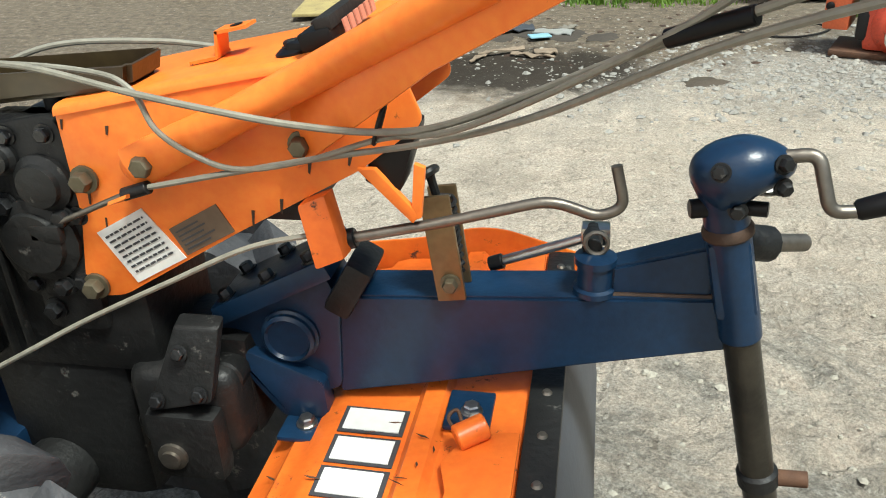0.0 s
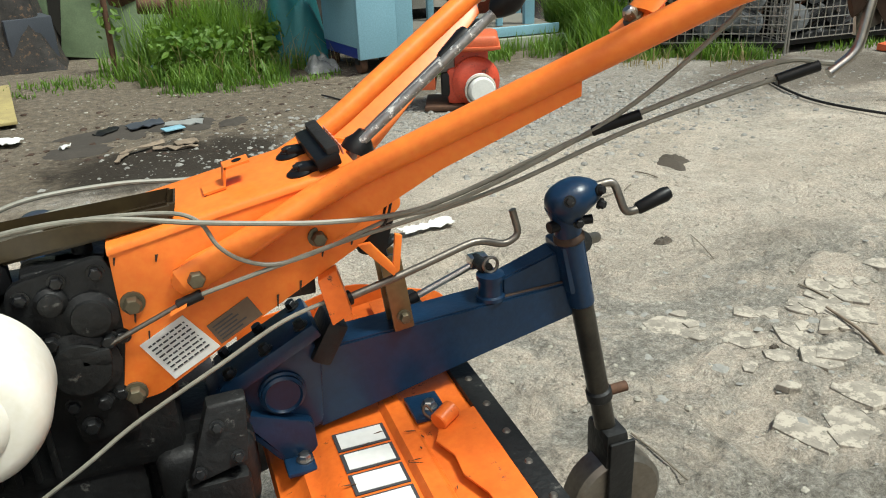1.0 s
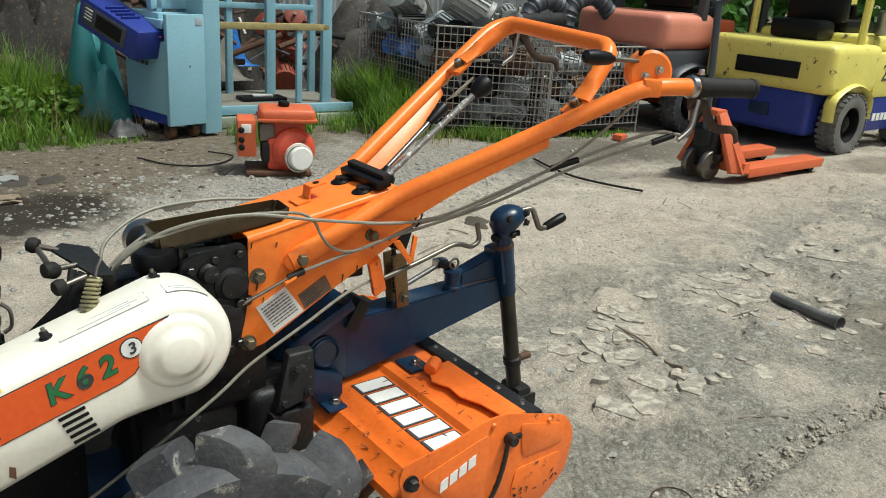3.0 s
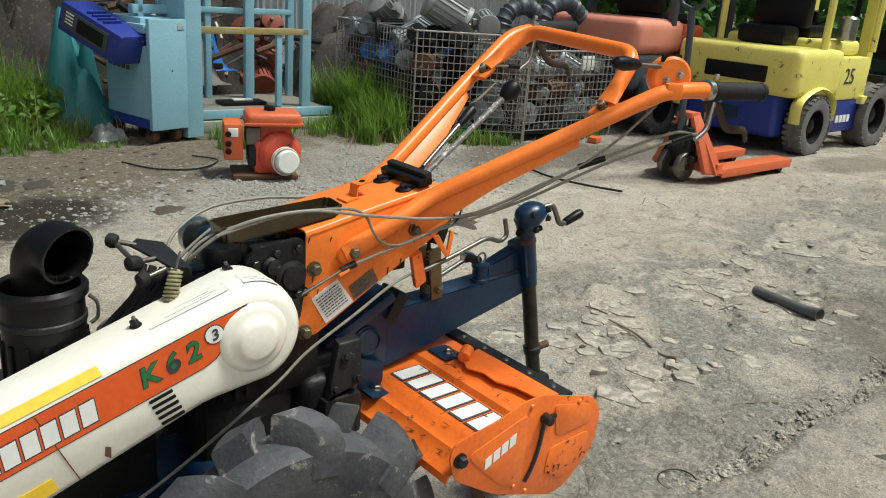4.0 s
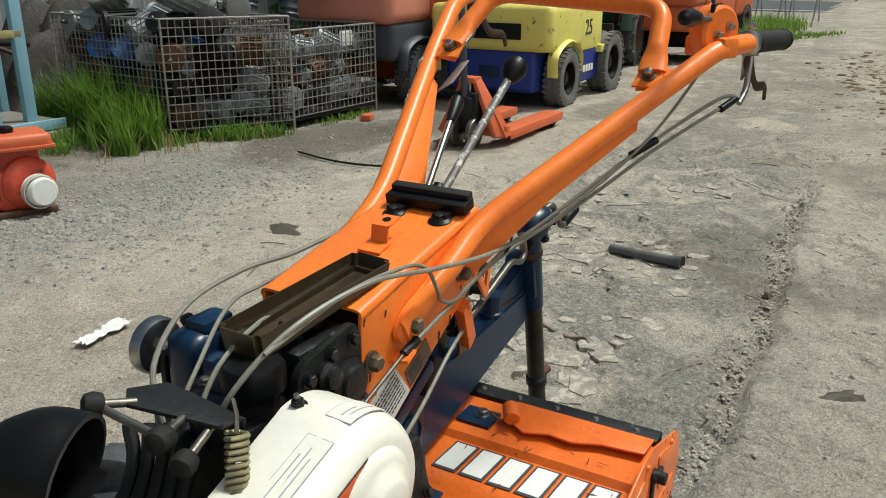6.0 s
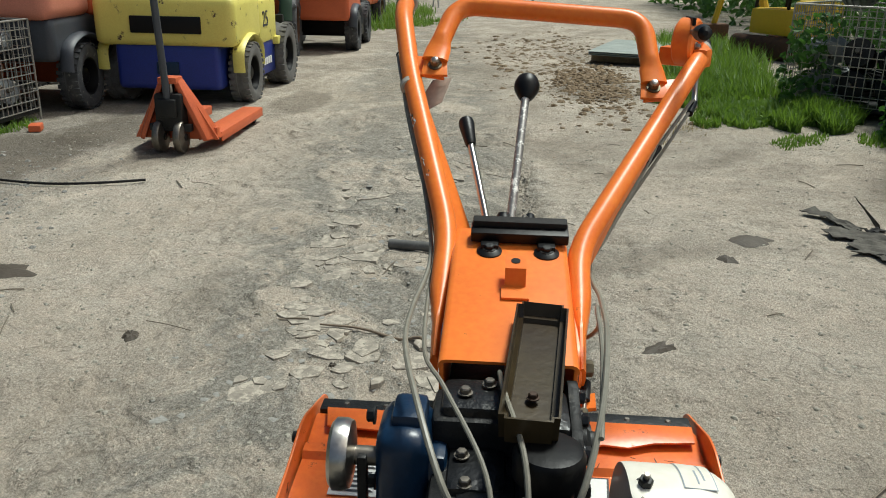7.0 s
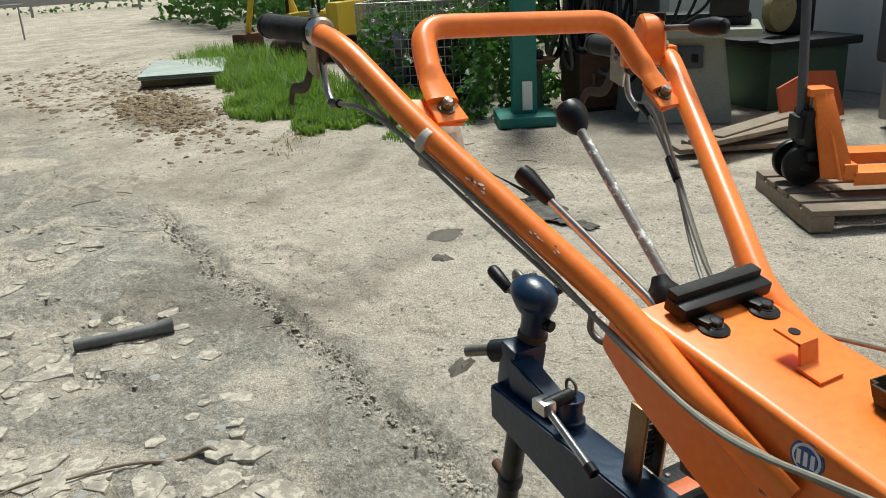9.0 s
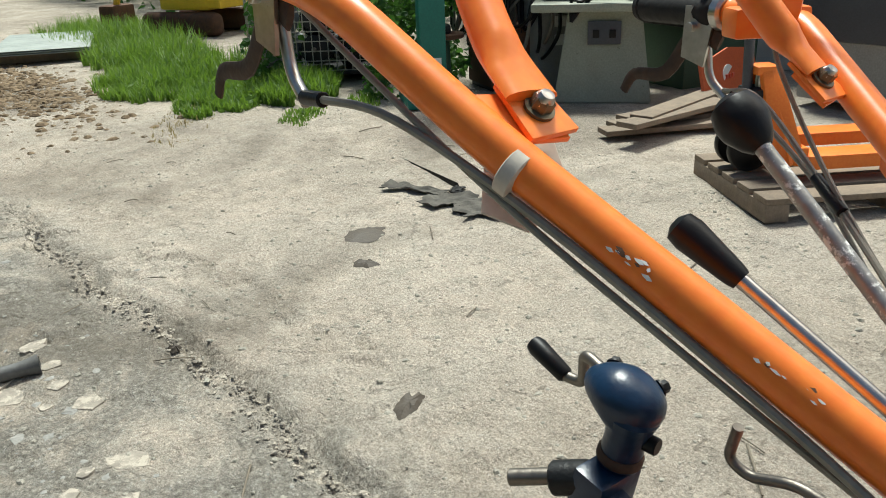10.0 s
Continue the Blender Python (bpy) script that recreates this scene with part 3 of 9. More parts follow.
def handle_frame():
    f = part("handle_frame", box((-0.20, -0.055, 0.80), (0.0, 0.078, 0.86), 0.004), IRON, TR, "dark inner web of the handle frame")
    side = [(-0.231, 0.9105), (-0.232, 0.80), (-0.248, 0.722), (-0.236, 0.708), (-0.206, 0.711), (-0.071, 0.789), (0.058, 0.859), (0.118, 0.905), (0.10, 0.952), (0.06, 0.962), (-0.08, 0.939), (-0.2, 0.9155)]
    for y, lab in ((-0.063, "orange side plate with oil streaks"), (0.084, "orange side plate with a round sticker")):
        part("side_plate", plate(xz(y, rounded(side, 0.010)), (0, 1, 0), 0.005, bevel=0.0012), ORANGE, TR, lab)
    # folded top sheet
    bm = bmesh.new()
    prof = [(-0.0672, -0.010), (-0.0665, -0.005), (-0.0635, -0.0015), (-0.058, 0.0)] + [(0.079, 0.0), (0.0845, -0.0015), (0.0875, -0.005), (0.0882, -0.010)]
    rings = []
    for x, z in ((-0.232, 0.913), (-0.2, 0.919), (-0.1, 0.939), (0.0, 0.957), (0.062, 0.968)):
        rings.append([bm.verts.new((x, y, z + dz)) for y, dz in prof])
    for a, b in zip(rings, rings[1:]):
        for k in range(len(prof) - 1):
            bm.faces.new((a[k], a[k + 1], b[k + 1], b[k]))
    thicken(bm, 0.004)
    bmesh.ops.recalc_face_normals(bm, faces=bm.faces)
    part("top_plate", bm, ORANGE, TR)
    for x, z, r in ((-0.216, 0.841, 0.0105), (-0.142, 0.864, 0.0105), (-0.234, 0.722, 0.0105), (0.007, 0.883, 0.0095), (0.09, 0.938, 0.0065)):
        y = -0.078 if x > -0.2 and x < -0.1 else (-0.089 if x > 0.05 else -0.0665)
        part("bolt", bolt((x, y, z), NEAR, r, 0.015), BRASS, TR)
    for x, z in ((-0.127, 0.865), (-0.21, 0.835), (-0.225, 0.73)):
        part("bolt", bolt((x, 0.0875, z), FAR, 0.0115, 0.015), BRASS, TR)
    # old oil runs below the bolts and along the lower edge
    rnd = random.Random(12)
    for x, z in ((-0.216, 0.828), (-0.205, 0.80), (0.004, 0.872), (0.012, 0.866), (-0.05, 0.815), (-0.02, 0.828), (-0.225, 0.90), (-0.09, 0.80), (0.05, 0.872), (-0.18, 0.895)):
        n, w = rnd.uniform(0.008, 0.022), rnd.uniform(0.0008, 0.0020)
        part("oil_run", plate([(x - w, -0.0664, z), (x + w, -0.0664, z), (x + w * 0.4 - 0.002, -0.0664, z - n), (x - w * 0.5 - 0.002, -0.0664, z - n * 0.9)], (0, 1, 0), 0.0006), DARKRUST, TR, "dark oil run on the orange paint")
    # stickers
    w = part("warning_label", plate([(-0.219, -0.0662, 0.783), (-0.187, -0.0662, 0.728), (-0.128, -0.0662, 0.760), (-0.165, -0.0662, 0.812)], (0, 1, 0), 0.0012), PAPER, TR, "white paper label with lines of small print")
    u, v = V((0.054, 0, 0.030)), V((0.034, 0, -0.053))
    o = V((-0.219, -0.0676, 0.783))
    rnd = random.Random(4)
    bm = bmesh.new()
    for i in range(8):
        a = 0.08
        while a < 0.9:
            ln = rnd.uniform(0.05, 0.16)
            p = o + u * a + v * (0.12 + 0.10 * i)
            plate([p, p + u * min(ln, 0.92 - a), p + u * min(ln, 0.92 - a) + v * 0.035, p + v * 0.035], (0, 1, 0), 0.0004, bm)
            a += ln + 0.03
    part("small_print", bm, INK, w)
    t = part("type_plate", plate([(-0.140, -0.0662, 0.791), (-0.126, -0.0662, 0.763), (-0.072, -0.0662, 0.792), (-0.087, -0.0662, 0.820)], (0, 1, 0), 0.0014), PLATE, TR, "brown metal type plate")
    u, v, o = V((0.053, 0, 0.029)), V((0.014, 0, -0.028)), V((-0.140, -0.0676, 0.791))
    bm = bmesh.new()
    for i in range(5):
        p = o + u * 0.08 + v * (0.16 + 0.16 * i)
        q = u * rnd.uniform(0.4, 0.8)
        plate([p, p + q, p + q + v * 0.06, p + v * 0.06], (0, 1, 0), 0.0004, bm)
    part("small_print", bm, INK, t)
    s = part("round_sticker", lathe((-0.155, 0.0868, 0.905), FAR, [(0.017, 0), (0.017, 0.001)], 20), MOTORBLUE, TR, "round blue and white sticker")
    part("sticker_ring", lathe((-0.155, 0.0875, 0.905), FAR, [(0.0145, 0), (0.0145, 0.001), (0.011, 0.001)], 20), WHITEINK, s)
    part("sticker_centre", lathe((-0.155, 0.088, 0.905), FAR, [(0.0118, 0), (0.0118, 0.0012), (0, 0.0012)], 20), MOTORBLUE, s)
    for k in range(3):
        part("sticker_bar", box((-0.164 + 0.007 * k, 0.0890, 0.898), (-0.160 + 0.007 * k, 0.0898, 0.912), 0), WHITEINK, s)
    part("inspection_label", plate([(-0.232, 0.087, 0.84), (-0.20, 0.087, 0.87), (-0.17, 0.087, 0.80), (-0.19, 0.087, 0.765)], (0, 1, 0), 0.0012), PAPER, TR, "white label with small print")
    # bracket on the top sheet
    bm = plate([(-0.115, -0.013, 0.9385), (-0.088, -0.013, 0.944), (-0.088, 0.021, 0.944), (-0.115, 0.021, 0.9385)], (-0.2, 0, 1), 0.003)
    plate([(-0.089, -0.009, 0.944), (-0.086, -0.009, 0.968), (-0.086, 0.017, 0.968), (-0.089, 0.017, 0.944)], (1, 0, 0.1), 0.003, bm)
    plate([(-0.087, -0.009, 0.966), (-0.056, -0.009, 0.972), (-0.056, 0.017, 0.972), (-0.087, 0.017, 0.966)], (-0.2, 0, 1), 0.003, bm)
    br = part("cable_bracket", bm, ORANGE, TR)
    part("hole", lathe((-0.07, 0.004, 0.9712), (-0.2, 0, 1), [(0.006, 0), (0.006, 0.0006)], 12), BLACK, br)


def handlebars():
    near = [(-0.158, -0.078, 0.858), (-0.06, -0.080, 0.905), (0.032, -0.082, 0.951), (0.417, -0.302, 1.170), (0.470, -0.319, 1.174), (0.545, -0.332, 1.173)]
    far = [(-0.15, 0.098, 0.862), (-0.05, 0.098, 0.91), (0.054, 0.097, 0.961), (0.353, 0.184, 1.142), (0.490, 0.214, 1.230), (0.585, 0.217, 1.246)]
    squash = lambda t: (0.35 + 0.65 * min(t / 0.16, 1), 1.25 - 0.25 * min(t / 0.16, 1))
    for pts, tip, lab in ((near, (0.673, -0.362, 1.171), "near"), (far, (0.735, 0.234, 1.250), "far")):
        line = bent(pts, 0.05, 6)
        b = part("handlebar", tube(line, 0.0162, 14, flat=squash), ORANGE, TR, "orange tubular handlebar with scuffed paint")
        a, d = V(pts[-1]), (V(tip) - V(pts[-1])).normalized()
        n = (V(tip) - a).length
        prof = [(0.0165, -0.012), (0.0195, -0.008), (0.0195, 0.004), (0.0182, 0.008)]
        for k in range(7):
            h = 0.012 + (n - 0.03) * k / 6
            prof += [(0.0186, h), (0.0179, h + 0.004)]
        prof += [(0.0195, n - 0.012), (0.018, n - 0.003), (0.011, n)]
        part("grip", lathe(a, d, prof, 16), RUBBER, b, "black rubber grip")
        part("clamp_ring", lathe(a - d * 0.03, d, [(0.0172, 0), (0.021, 0.003), (0.021, 0.014), (0.0172, 0.017)], 16), CHROME, b)
        # sheet web under the bar
        p0, p1 = V(pts[2]), V(pts[3])
        run = p1 - p0
        deep = 0.046 if lab == "near" else 0.075
        end = 0.64 if lab == "near" else 0.88
        dn = V((0, 0, -1)) if lab == "near" else V((0, -0.62, -0.78))
        nrm = run.cross(dn)
        quad = [p0 - run.normalized() * 0.05 + dn * 0.012, p0 + run * end + dn * 0.012, p0 + run * end + dn * 0.034, p0 + run * (0.45 * end) + dn * (deep * 0.92), p0 - run.normalized() * 0.05 + dn * (deep + 0.03)]
        part("gusset", plate(quad, nrm, 0.004, bevel=0.001), ORANGE, b)
        if lab == "near":
            q = p0 + run * 0.24 + dn * 0.022 + nrm.normalized() * 0.003
            part("slot", plate([q, q + run * 0.17 + dn * -0.002, q + run * 0.17 + dn * 0.009, q + dn * 0.011], nrm, 0.0012), WHITEINK, b, "pale slot in the gusset")
    part("lug", plate(xz(-0.0725, rounded([(-0.175, 0.862), (-0.158, 0.838), (-0.125, 0.85), (-0.05, 0.895), (-0.06, 0.915), (-0.15, 0.885)], 0.015)), (0, 1, 0), 0.010, bevel=0.003), ORANGE, TR)

    # raised cross bar
    u = [(0.348, -0.219, 1.138), (0.383, -0.214, 1.168), (0.438, -0.205, 1.232), (0.459, 0.114, 1.248), (0.397, 0.137, 1.192), (0.354, 0.144, 1.165)]
    flat = lambda t: (1.35 - 0.35 * min(t / 0.14, (1 - t) / 0.14, 1), 0.4 + 0.6 * min(t / 0.14, (1 - t) / 0.14, 1))
    cb = part("cross_bar", tube(bent(u, 0.045, 8), 0.0165, 14, flat=flat), ORANGE, TR, "orange bent cross bar between the handles")
    for c, out in ((V((0.343, -0.217, 1.129)), -1), (V((0.350, 0.143, 1.155)), 1)):
        ax, ay = V((0.80, 0, 0.6)), V((0, 1, 0))
        n = ax.cross(ay).normalized()
        n = n if n.z > 0 else -n
        q = [c - ax * 0.022 - ay * 0.022, c + ax * 0.03 - ay * 0.018, c + ax * 0.03 + ay * 0.018, c - ax * 0.022 + ay * 0.022]
        part("flange", plate(q, n, 0.005, bevel=0.0012), ORANGE, cb)
        w = ay * out
        q = [c - n * 0.006 - ax * 0.024 - w * 0.016, c - n * 0.006 + ax * 0.02 - w * 0.016, c - n * 0.006 + ax * 0.03 + w * 0.046, c - n * 0.006 - ax * 0.014 + w * 0.046]
        part("bracket", plate(q, n, 0.005, bevel=0.0012), ORANGE, cb)
        part("bolt", bolt(c + n * 0.0025, n, 0.0085, 0.012), BRASS, cb)
        part("bolt_dome", lathe(c + n * 0.010, n, [(0.0075, 0), (0.0072, 0.004), (0.005, 0.0075), (0, 0.009)], 14), CHROME, cb)

    # clutch housing on the near bar with its lever
    hs = bmesh.new()
    ax = (V((0.417, -0.302, 1.170)) - V((0.032, -0.082, 0.951))).normalized()
    side = ax.cross(UP).normalized()
    c = V((0.445, -0.287, 1.196))
    lathe(c - side * 0.018, side, [(0.036, 0), (0.041, 0.004), (0.041, 0.030), (0.036, 0.034)], 24, hs)
    box((-0.045, -0.018, -0.02), (0.04, 0.016, 0.012), 0.006, hs, frame_at(c - UP * 0.02, UP, ax))
    h = part("clutch_housing", hs, ORANGE, TR, "orange half-round lever housing")
    part("slot_plate", box((-0.03, -0.003, 0.03), (0.03, 0.003, 0.0425), 0.001, m=Matrix.Translation(c)), BLACK, h)
    a, b = V((0.43, -0.285, 1.215)), V((0.288, -0.277, 1.224))
    part("lever_arm", rod(a, b + (a - b) * 0.4, 0.0045), STEEL, h)
    d = (b - a).normalized()
    part("lever_knob", lathe(a + d * 0.075, d, [(0.006, 0), (0.011, 0.012), (0.014, 0.045), (0.011, 0.066), (0.004, 0.072)], 14), BLACK, h)
    for k, s in ((0.0, 1), (0.028, 1)):
        part("bolt", bolt(c + side * 0.017 + ax * (k - 0.012), side, 0.006, 0.008), CHROME, h)

    # hand levers with their hooks
    for base, tip, s in ((V((0.560, -0.326, 1.150)), V((0.66, -0.34, 1.075)), -1), (V((0.585, 0.217, 1.222)), V((0.70, 0.214, 1.142)), 1)):
        hl = part("hand_lever", tube(curve([base + V((-0.035, 0, -0.01)), base, base + (tip - base) * 0.45 + UP * -0.02, tip + UP * 0.012, tip + V((0.018, 0, -0.012))], 5), 0.0105, 10, flat=lambda t: (0.32, 1.15 - 0.5 * t)), DARKRUST, TR, "rusty curved hand lever")
        part("pivot_plate", plate([base + V(q) for q in ((-0.03, 0.006, 0.03), (0.012, 0.006, 0.03), (0.014, 0.006, -0.03), (-0.018, 0.006, -0.04))], (0, 1, 0), 0.004), CHROME, hl)
        link_end = base + V((-0.05, 0, -0.075))
        part("link_rod", tube(bent([base + V((-0.012, -0.004, 0.0)), base + V((-0.02, -0.004, -0.055)), link_end], 0.015), 0.0055, 10), CHROME, hl, "bright worn link rod")
        part("pin", rod(base + V((0, -0.014, 0.006)), base + V((0, 0.016, 0.006)), 0.006), CHROME, hl)
        part("bolt", bolt(base + V((-0.01, 0, 0.045)), UP, 0.006, 0.01), CHROME, hl)
    part("reflector_tag", plate([(0.365, 0.115, 1.135), (0.395, 0.150, 1.125), (0.372, 0.175, 1.085), (0.335, 0.165, 1.078), (0.330, 0.128, 1.10)], (0.5, 0.2, 0.8), 0.002), CLEAR, TR, "milky plastic tag under the cross bar")


def gear_levers():
    a, b = V((0.072, 0.012, 0.955)), V((0.279, -0.008, 1.125))
    lv = part("shift_lever", tube(bent([a - UP * 0.05, a, b], 0.03), 0.0066, 10), LEVER, TR, "grey shift lever with flaked white paint")
    d = (b - a).normalized()
    part("knob", lathe(b - d * 0.012, d, [(0.008, 0), (0.013, 0.006), (0.0195, 0.020), (0.0205, 0.030), (0.017, 0.041), (0.008, 0.047), (0, 0.0475)], 18), BLACK, lv, "black ball knob")
    a, b = V((0.075, 0.038, 0.95)), V((0.272, 0.086, 1.081))
    d = (b - a).normalized()
    lv = part("side_lever", tube(bent([a - UP * 0.05, a, b - d * 0.03], 0.03), 0.0055, 10), CHROME, TR, "worn chrome lever")
    part("lever_grip", lathe(b - d * 0.056, d, [(0.0075, 0), (0.009, 0.006), (0.0128, 0.045), (0.0115, 0.054), (0.005, 0.058), (0, 0.0585)], 16), BLACK, lv, "black plastic lever grip")
    # rubber pad at the head of the frame
    pad = part("lever_guide", box((-0.012, -0.066, 0.004), (0.018, 0.066, 0.020), 0.003, m=Matrix.Translation((0.030, -0.002, 0.962)) @ Matrix.Rotation(radians(-14), 4, "Y")), BLACK, TR, "black plastic lever guide block")
    part("guide_lip", box((-0.002, -0.064, 0.016), (0.014, 0.064, 0.028), 0.003, m=Matrix.Translation((0.036, -0.002, 0.964)) @ Matrix.Rotation(radians(-14), 4, "Y")), RUBBER, pad)
    for y in (-0.038, 0.038):
        f = part("guide_foot", lathe((0.0, y, 0.955), (-0.2, 0, 1), [(0.017, 0), (0.017, 0.004), (0.012, 0.007), (0.009, 0.008)], 16), BLACK, pad)
        part("foot_arm", box((-0.004, y - 0.012, 0.957), (0.03, y + 0.012, 0.968), 0.003), BLACK, f)
        part("bolt", bolt((-0.002, y, 0.962), (-0.2, 0, 1), 0.007, 0.006), IRON, f)
    for k in range(6):
        part("sign_bar", plate([(0.0495, -0.05 + 0.017 * k, 0.988), (0.0495, -0.039 + 0.017 * k, 0.988), (0.0525, -0.039 + 0.017 * k, 0.976), (0.0525, -0.05 + 0.017 * k, 0.976)], (1, 0, 0.25), 0.0016), FKPINK, pad)
    part("lever_boot", lathe((0.085, 0.02, 0.955), (0.5, 0, 1), [(0.022, 0), (0.02, 0.012), (0.013, 0.02), (0.008, 0.03)], 14), BLACK, TR)


def tray():
    lo, hi = 0.045, 0.0
    c = [V((-0.150, -0.058, 0.948)), V((-0.146, 0.002, 0.950)), V((-0.374, 0.022, 0.930)), V((-0.374, -0.036, 0.928))]
    cen = sum(c, V()) / 4
    bm = bmesh.new()
    top = [bm.verts.new(p) for p in c]
    bot = [bm.verts.new(cen + (p - cen) * 0.95 - UP * (0.022 if p.x > -0.2 else 0.034)) for p in c]
    for k in range(4):
        bm.faces.new((top[k], top[(k + 1) % 4], bot[(k + 1) % 4], bot[k]))
    bm.faces.new(bot)
    bmesh.ops.bevel(bm, geom=[e for e in bm.edges if not e.is_boundary], offset=0.006, segments=2, affect="EDGES")
    thicken(bm, 0.0022)
    bmesh.ops.recalc_face_normals(bm, faces=bm.faces)
    t = part("tool_tray", bm, OLIVE, TR, "olive brown metal tool tray, open on top")
    part("bolt", bolt(cen + V((0.045, 0, -0.026)), UP, 0.006, 0.006), STEEL, t)
    part("bolt", bolt(cen + V((-0.045, 0.004, -0.026)), UP, 0.005, 0.006), DARKRUST, t)
    part("spacer", rod(cen - UP * 0.12, cen - UP * 0.028, 0.012), IRON, t)


def gearbox():
    g = part("gearbox", box((-0.42, -0.055, 0.60), (-0.19, 0.088, 0.845), 0.018), IRON, TR, "dark oily cast-iron gearbox")
    part("middle_casting", box((-0.31, -0.0655, 0.66), (-0.235, 0.09, 0.885), 0.014), IRON, g)
    part("lower_casting", box((-0.43, -0.03, 0.50), (-0.10, 0.07, 0.64), 0.02), IRON, g)
    for x, y, z, s in ((-0.33, 0.04, 0.835, 0.05), (-0.26, 0.05, 0.865, 0.045), (-0.29, -0.03, 0.875, 0.04), (-0.39, 0.03, 0.83, 0.05)):
        part("cast_lump", box((x - s, y - s * 0.6, z - 0.03), (x + s, y + s * 0.6, z + 0.02), 0.012), OILY, g)
    part("top_casting", box((-0.30, -0.045, 0.845), (-0.235, 0.08, 0.895), 0.010), OILY, g)
    for p in ((-0.275, 0.055, 0.897), (-0.255, 0.03, 0.897), (-0.33, 0.055, 0.857), (-0.37, 0.05, 0.852)):
        part("bolt", bolt(p, UP, 0.006, 0.007), STEEL, g)
    cap = part("filler_cap", lathe((-0.374, -0.028, 0.862), UP, [(0.028, 0), (0.028, 0.008), (0.0345, 0.010), (0.0345, 0.032), (0.031, 0.038), (0.022, 0.040), (0, 0.040)], 24), BLACK, g, "black round filler cap")
    part("cap_neck", rod((-0.374, -0.028, 0.80), (-0.374, -0.028, 0.864), 0.026, 20), IRON, g)
    part("end_flange", plate(xz(-0.058, rounded([(-0.345, 0.885), (-0.235, 0.905), (-0.215, 0.80), (-0.245, 0.70), (-0.315, 0.70), (-0.355, 0.80)], 0.02)), (0, 1, 0), 0.012, bevel=0.003), IRON, g)
    for x, z in ((-0.33, 0.868), (-0.29, 0.882), (-0.248, 0.885), (-0.235, 0.80), (-0.25, 0.725), (-0.305, 0.72)):
        part("bolt", bolt((x, -0.064, z), NEAR, 0.0075, 0.009), OILY, g)
    for k in range(4):
        part("cast_rib", box((-0.412 + 0.022 * k, -0.062, 0.62), (-0.405 + 0.022 * k, -0.05, 0.80), 0.002), IRON, g)
    # near-side bosses
    for x, z, r in ((-0.262, 0.835, 0.030), (-0.30, 0.86, 0.018), (-0.285, 0.772, 0.045)):
        part("boss", lathe((x, -0.062, z), NEAR, [(r, 0), (r, 0.008), (r * 0.75, 0.012), (r * 0.72, 0.018), (r * 0.3, 0.02)], 18), IRON, g)
    for p in ((-0.27, -0.066, 0.72), (-0.25, -0.066, 0.80), (-0.29, -0.066, 0.69), (-0.31, -0.066, 0.81)):
        part("bolt", bolt(p, NEAR, 0.009, 0.012), OILY, g)
    # rear drive case with its square cover, under the handle frame
    case = part("drive_case", box((-0.232, -0.072, 0.505), (-0.105, 0.07, 0.62), 0.026, seg=4), IRON, TR, "dark cast-iron drive case")
    part("case_cover", box((-0.203, -0.098, 0.492), (-0.118, -0.066, 0.582), 0.012), IRON, case)
    part("plug", lathe((-0.174, -0.098, 0.528), NEAR, [(0.017, 0), (0.017, 0.004), (0.011, 0.006), (0.011, 0.010), (0.006, 0.011)], 16), STEEL, case)
    part("case_lid", plate([(-0.195, -0.085, 0.585), (-0.118, -0.085, 0.605), (-0.108, -0.06, 0.682), (-0.158, -0.06, 0.682)], (0, 1, 0.3), 0.02, bevel=0.004), IRON, case)
    for p in ((-0.180, -0.094, 0.600), (-0.130, -0.094, 0.612), (-0.150, -0.082, 0.655)):
        part("bolt", bolt(p, (0, -1, 0.3), 0.007, 0.008), OILY, case)
    part("shaft_end", rod((-0.235, -0.05, 0.535), (-0.215, -0.05, 0.535), 0.010), OILY, case)
    part("axle_housing", rod((-0.36, -0.20, 0.445), (-0.36, 0.20, 0.445), 0.045, 18), IRON, TR, "dark axle housing")
    part("axle_case", box((-0.42, -0.05, 0.40), (-0.24, 0.06, 0.62), 0.03), IRON, TR)
    # far-side clutch unit in navy with its bright pulley
    c = part("side_unit", box((-0.350, 0.086, 0.76), (-0.262, 0.142, 0.885), 0.022, seg=3), NAVY, TR, "dark blue rounded side casing")
    part("side_body", box((-0.340, 0.070, 0.74), (-0.265, 0.092, 0.86), 0.008), NAVY, c)
    part("side_rib", box((-0.325, 0.092, 0.872), (-0.275, 0.128, 0.896), 0.008), NAVY, c)
    part("side_shaft", rod((-0.325, 0.13, 0.848), (-0.325, 0.172, 0.848), 0.010), STEEL, c)
    part("dial_wheel", lathe((-0.327, 0.163, 0.850), FAR, [(0.012, 0), (0.034, 0.004), (0.0365, 0.010), (0.0365, 0.020), (0.032, 0.024), (0.010, 0.022)], 28), CHROME, c, "bright worn metal wheel")
    part("clamp_arm", box((-0.34, 0.15, 0.78), (-0.325, 0.16, 0.855), 0.003), IRON, c)
    for p in ((-0.30, 0.146, 0.88), (-0.26, 0.146, 0.80), (-0.30, 0.146, 0.80)):
        part("bolt", bolt(p, FAR, 0.007, 0.009), IRON, c)


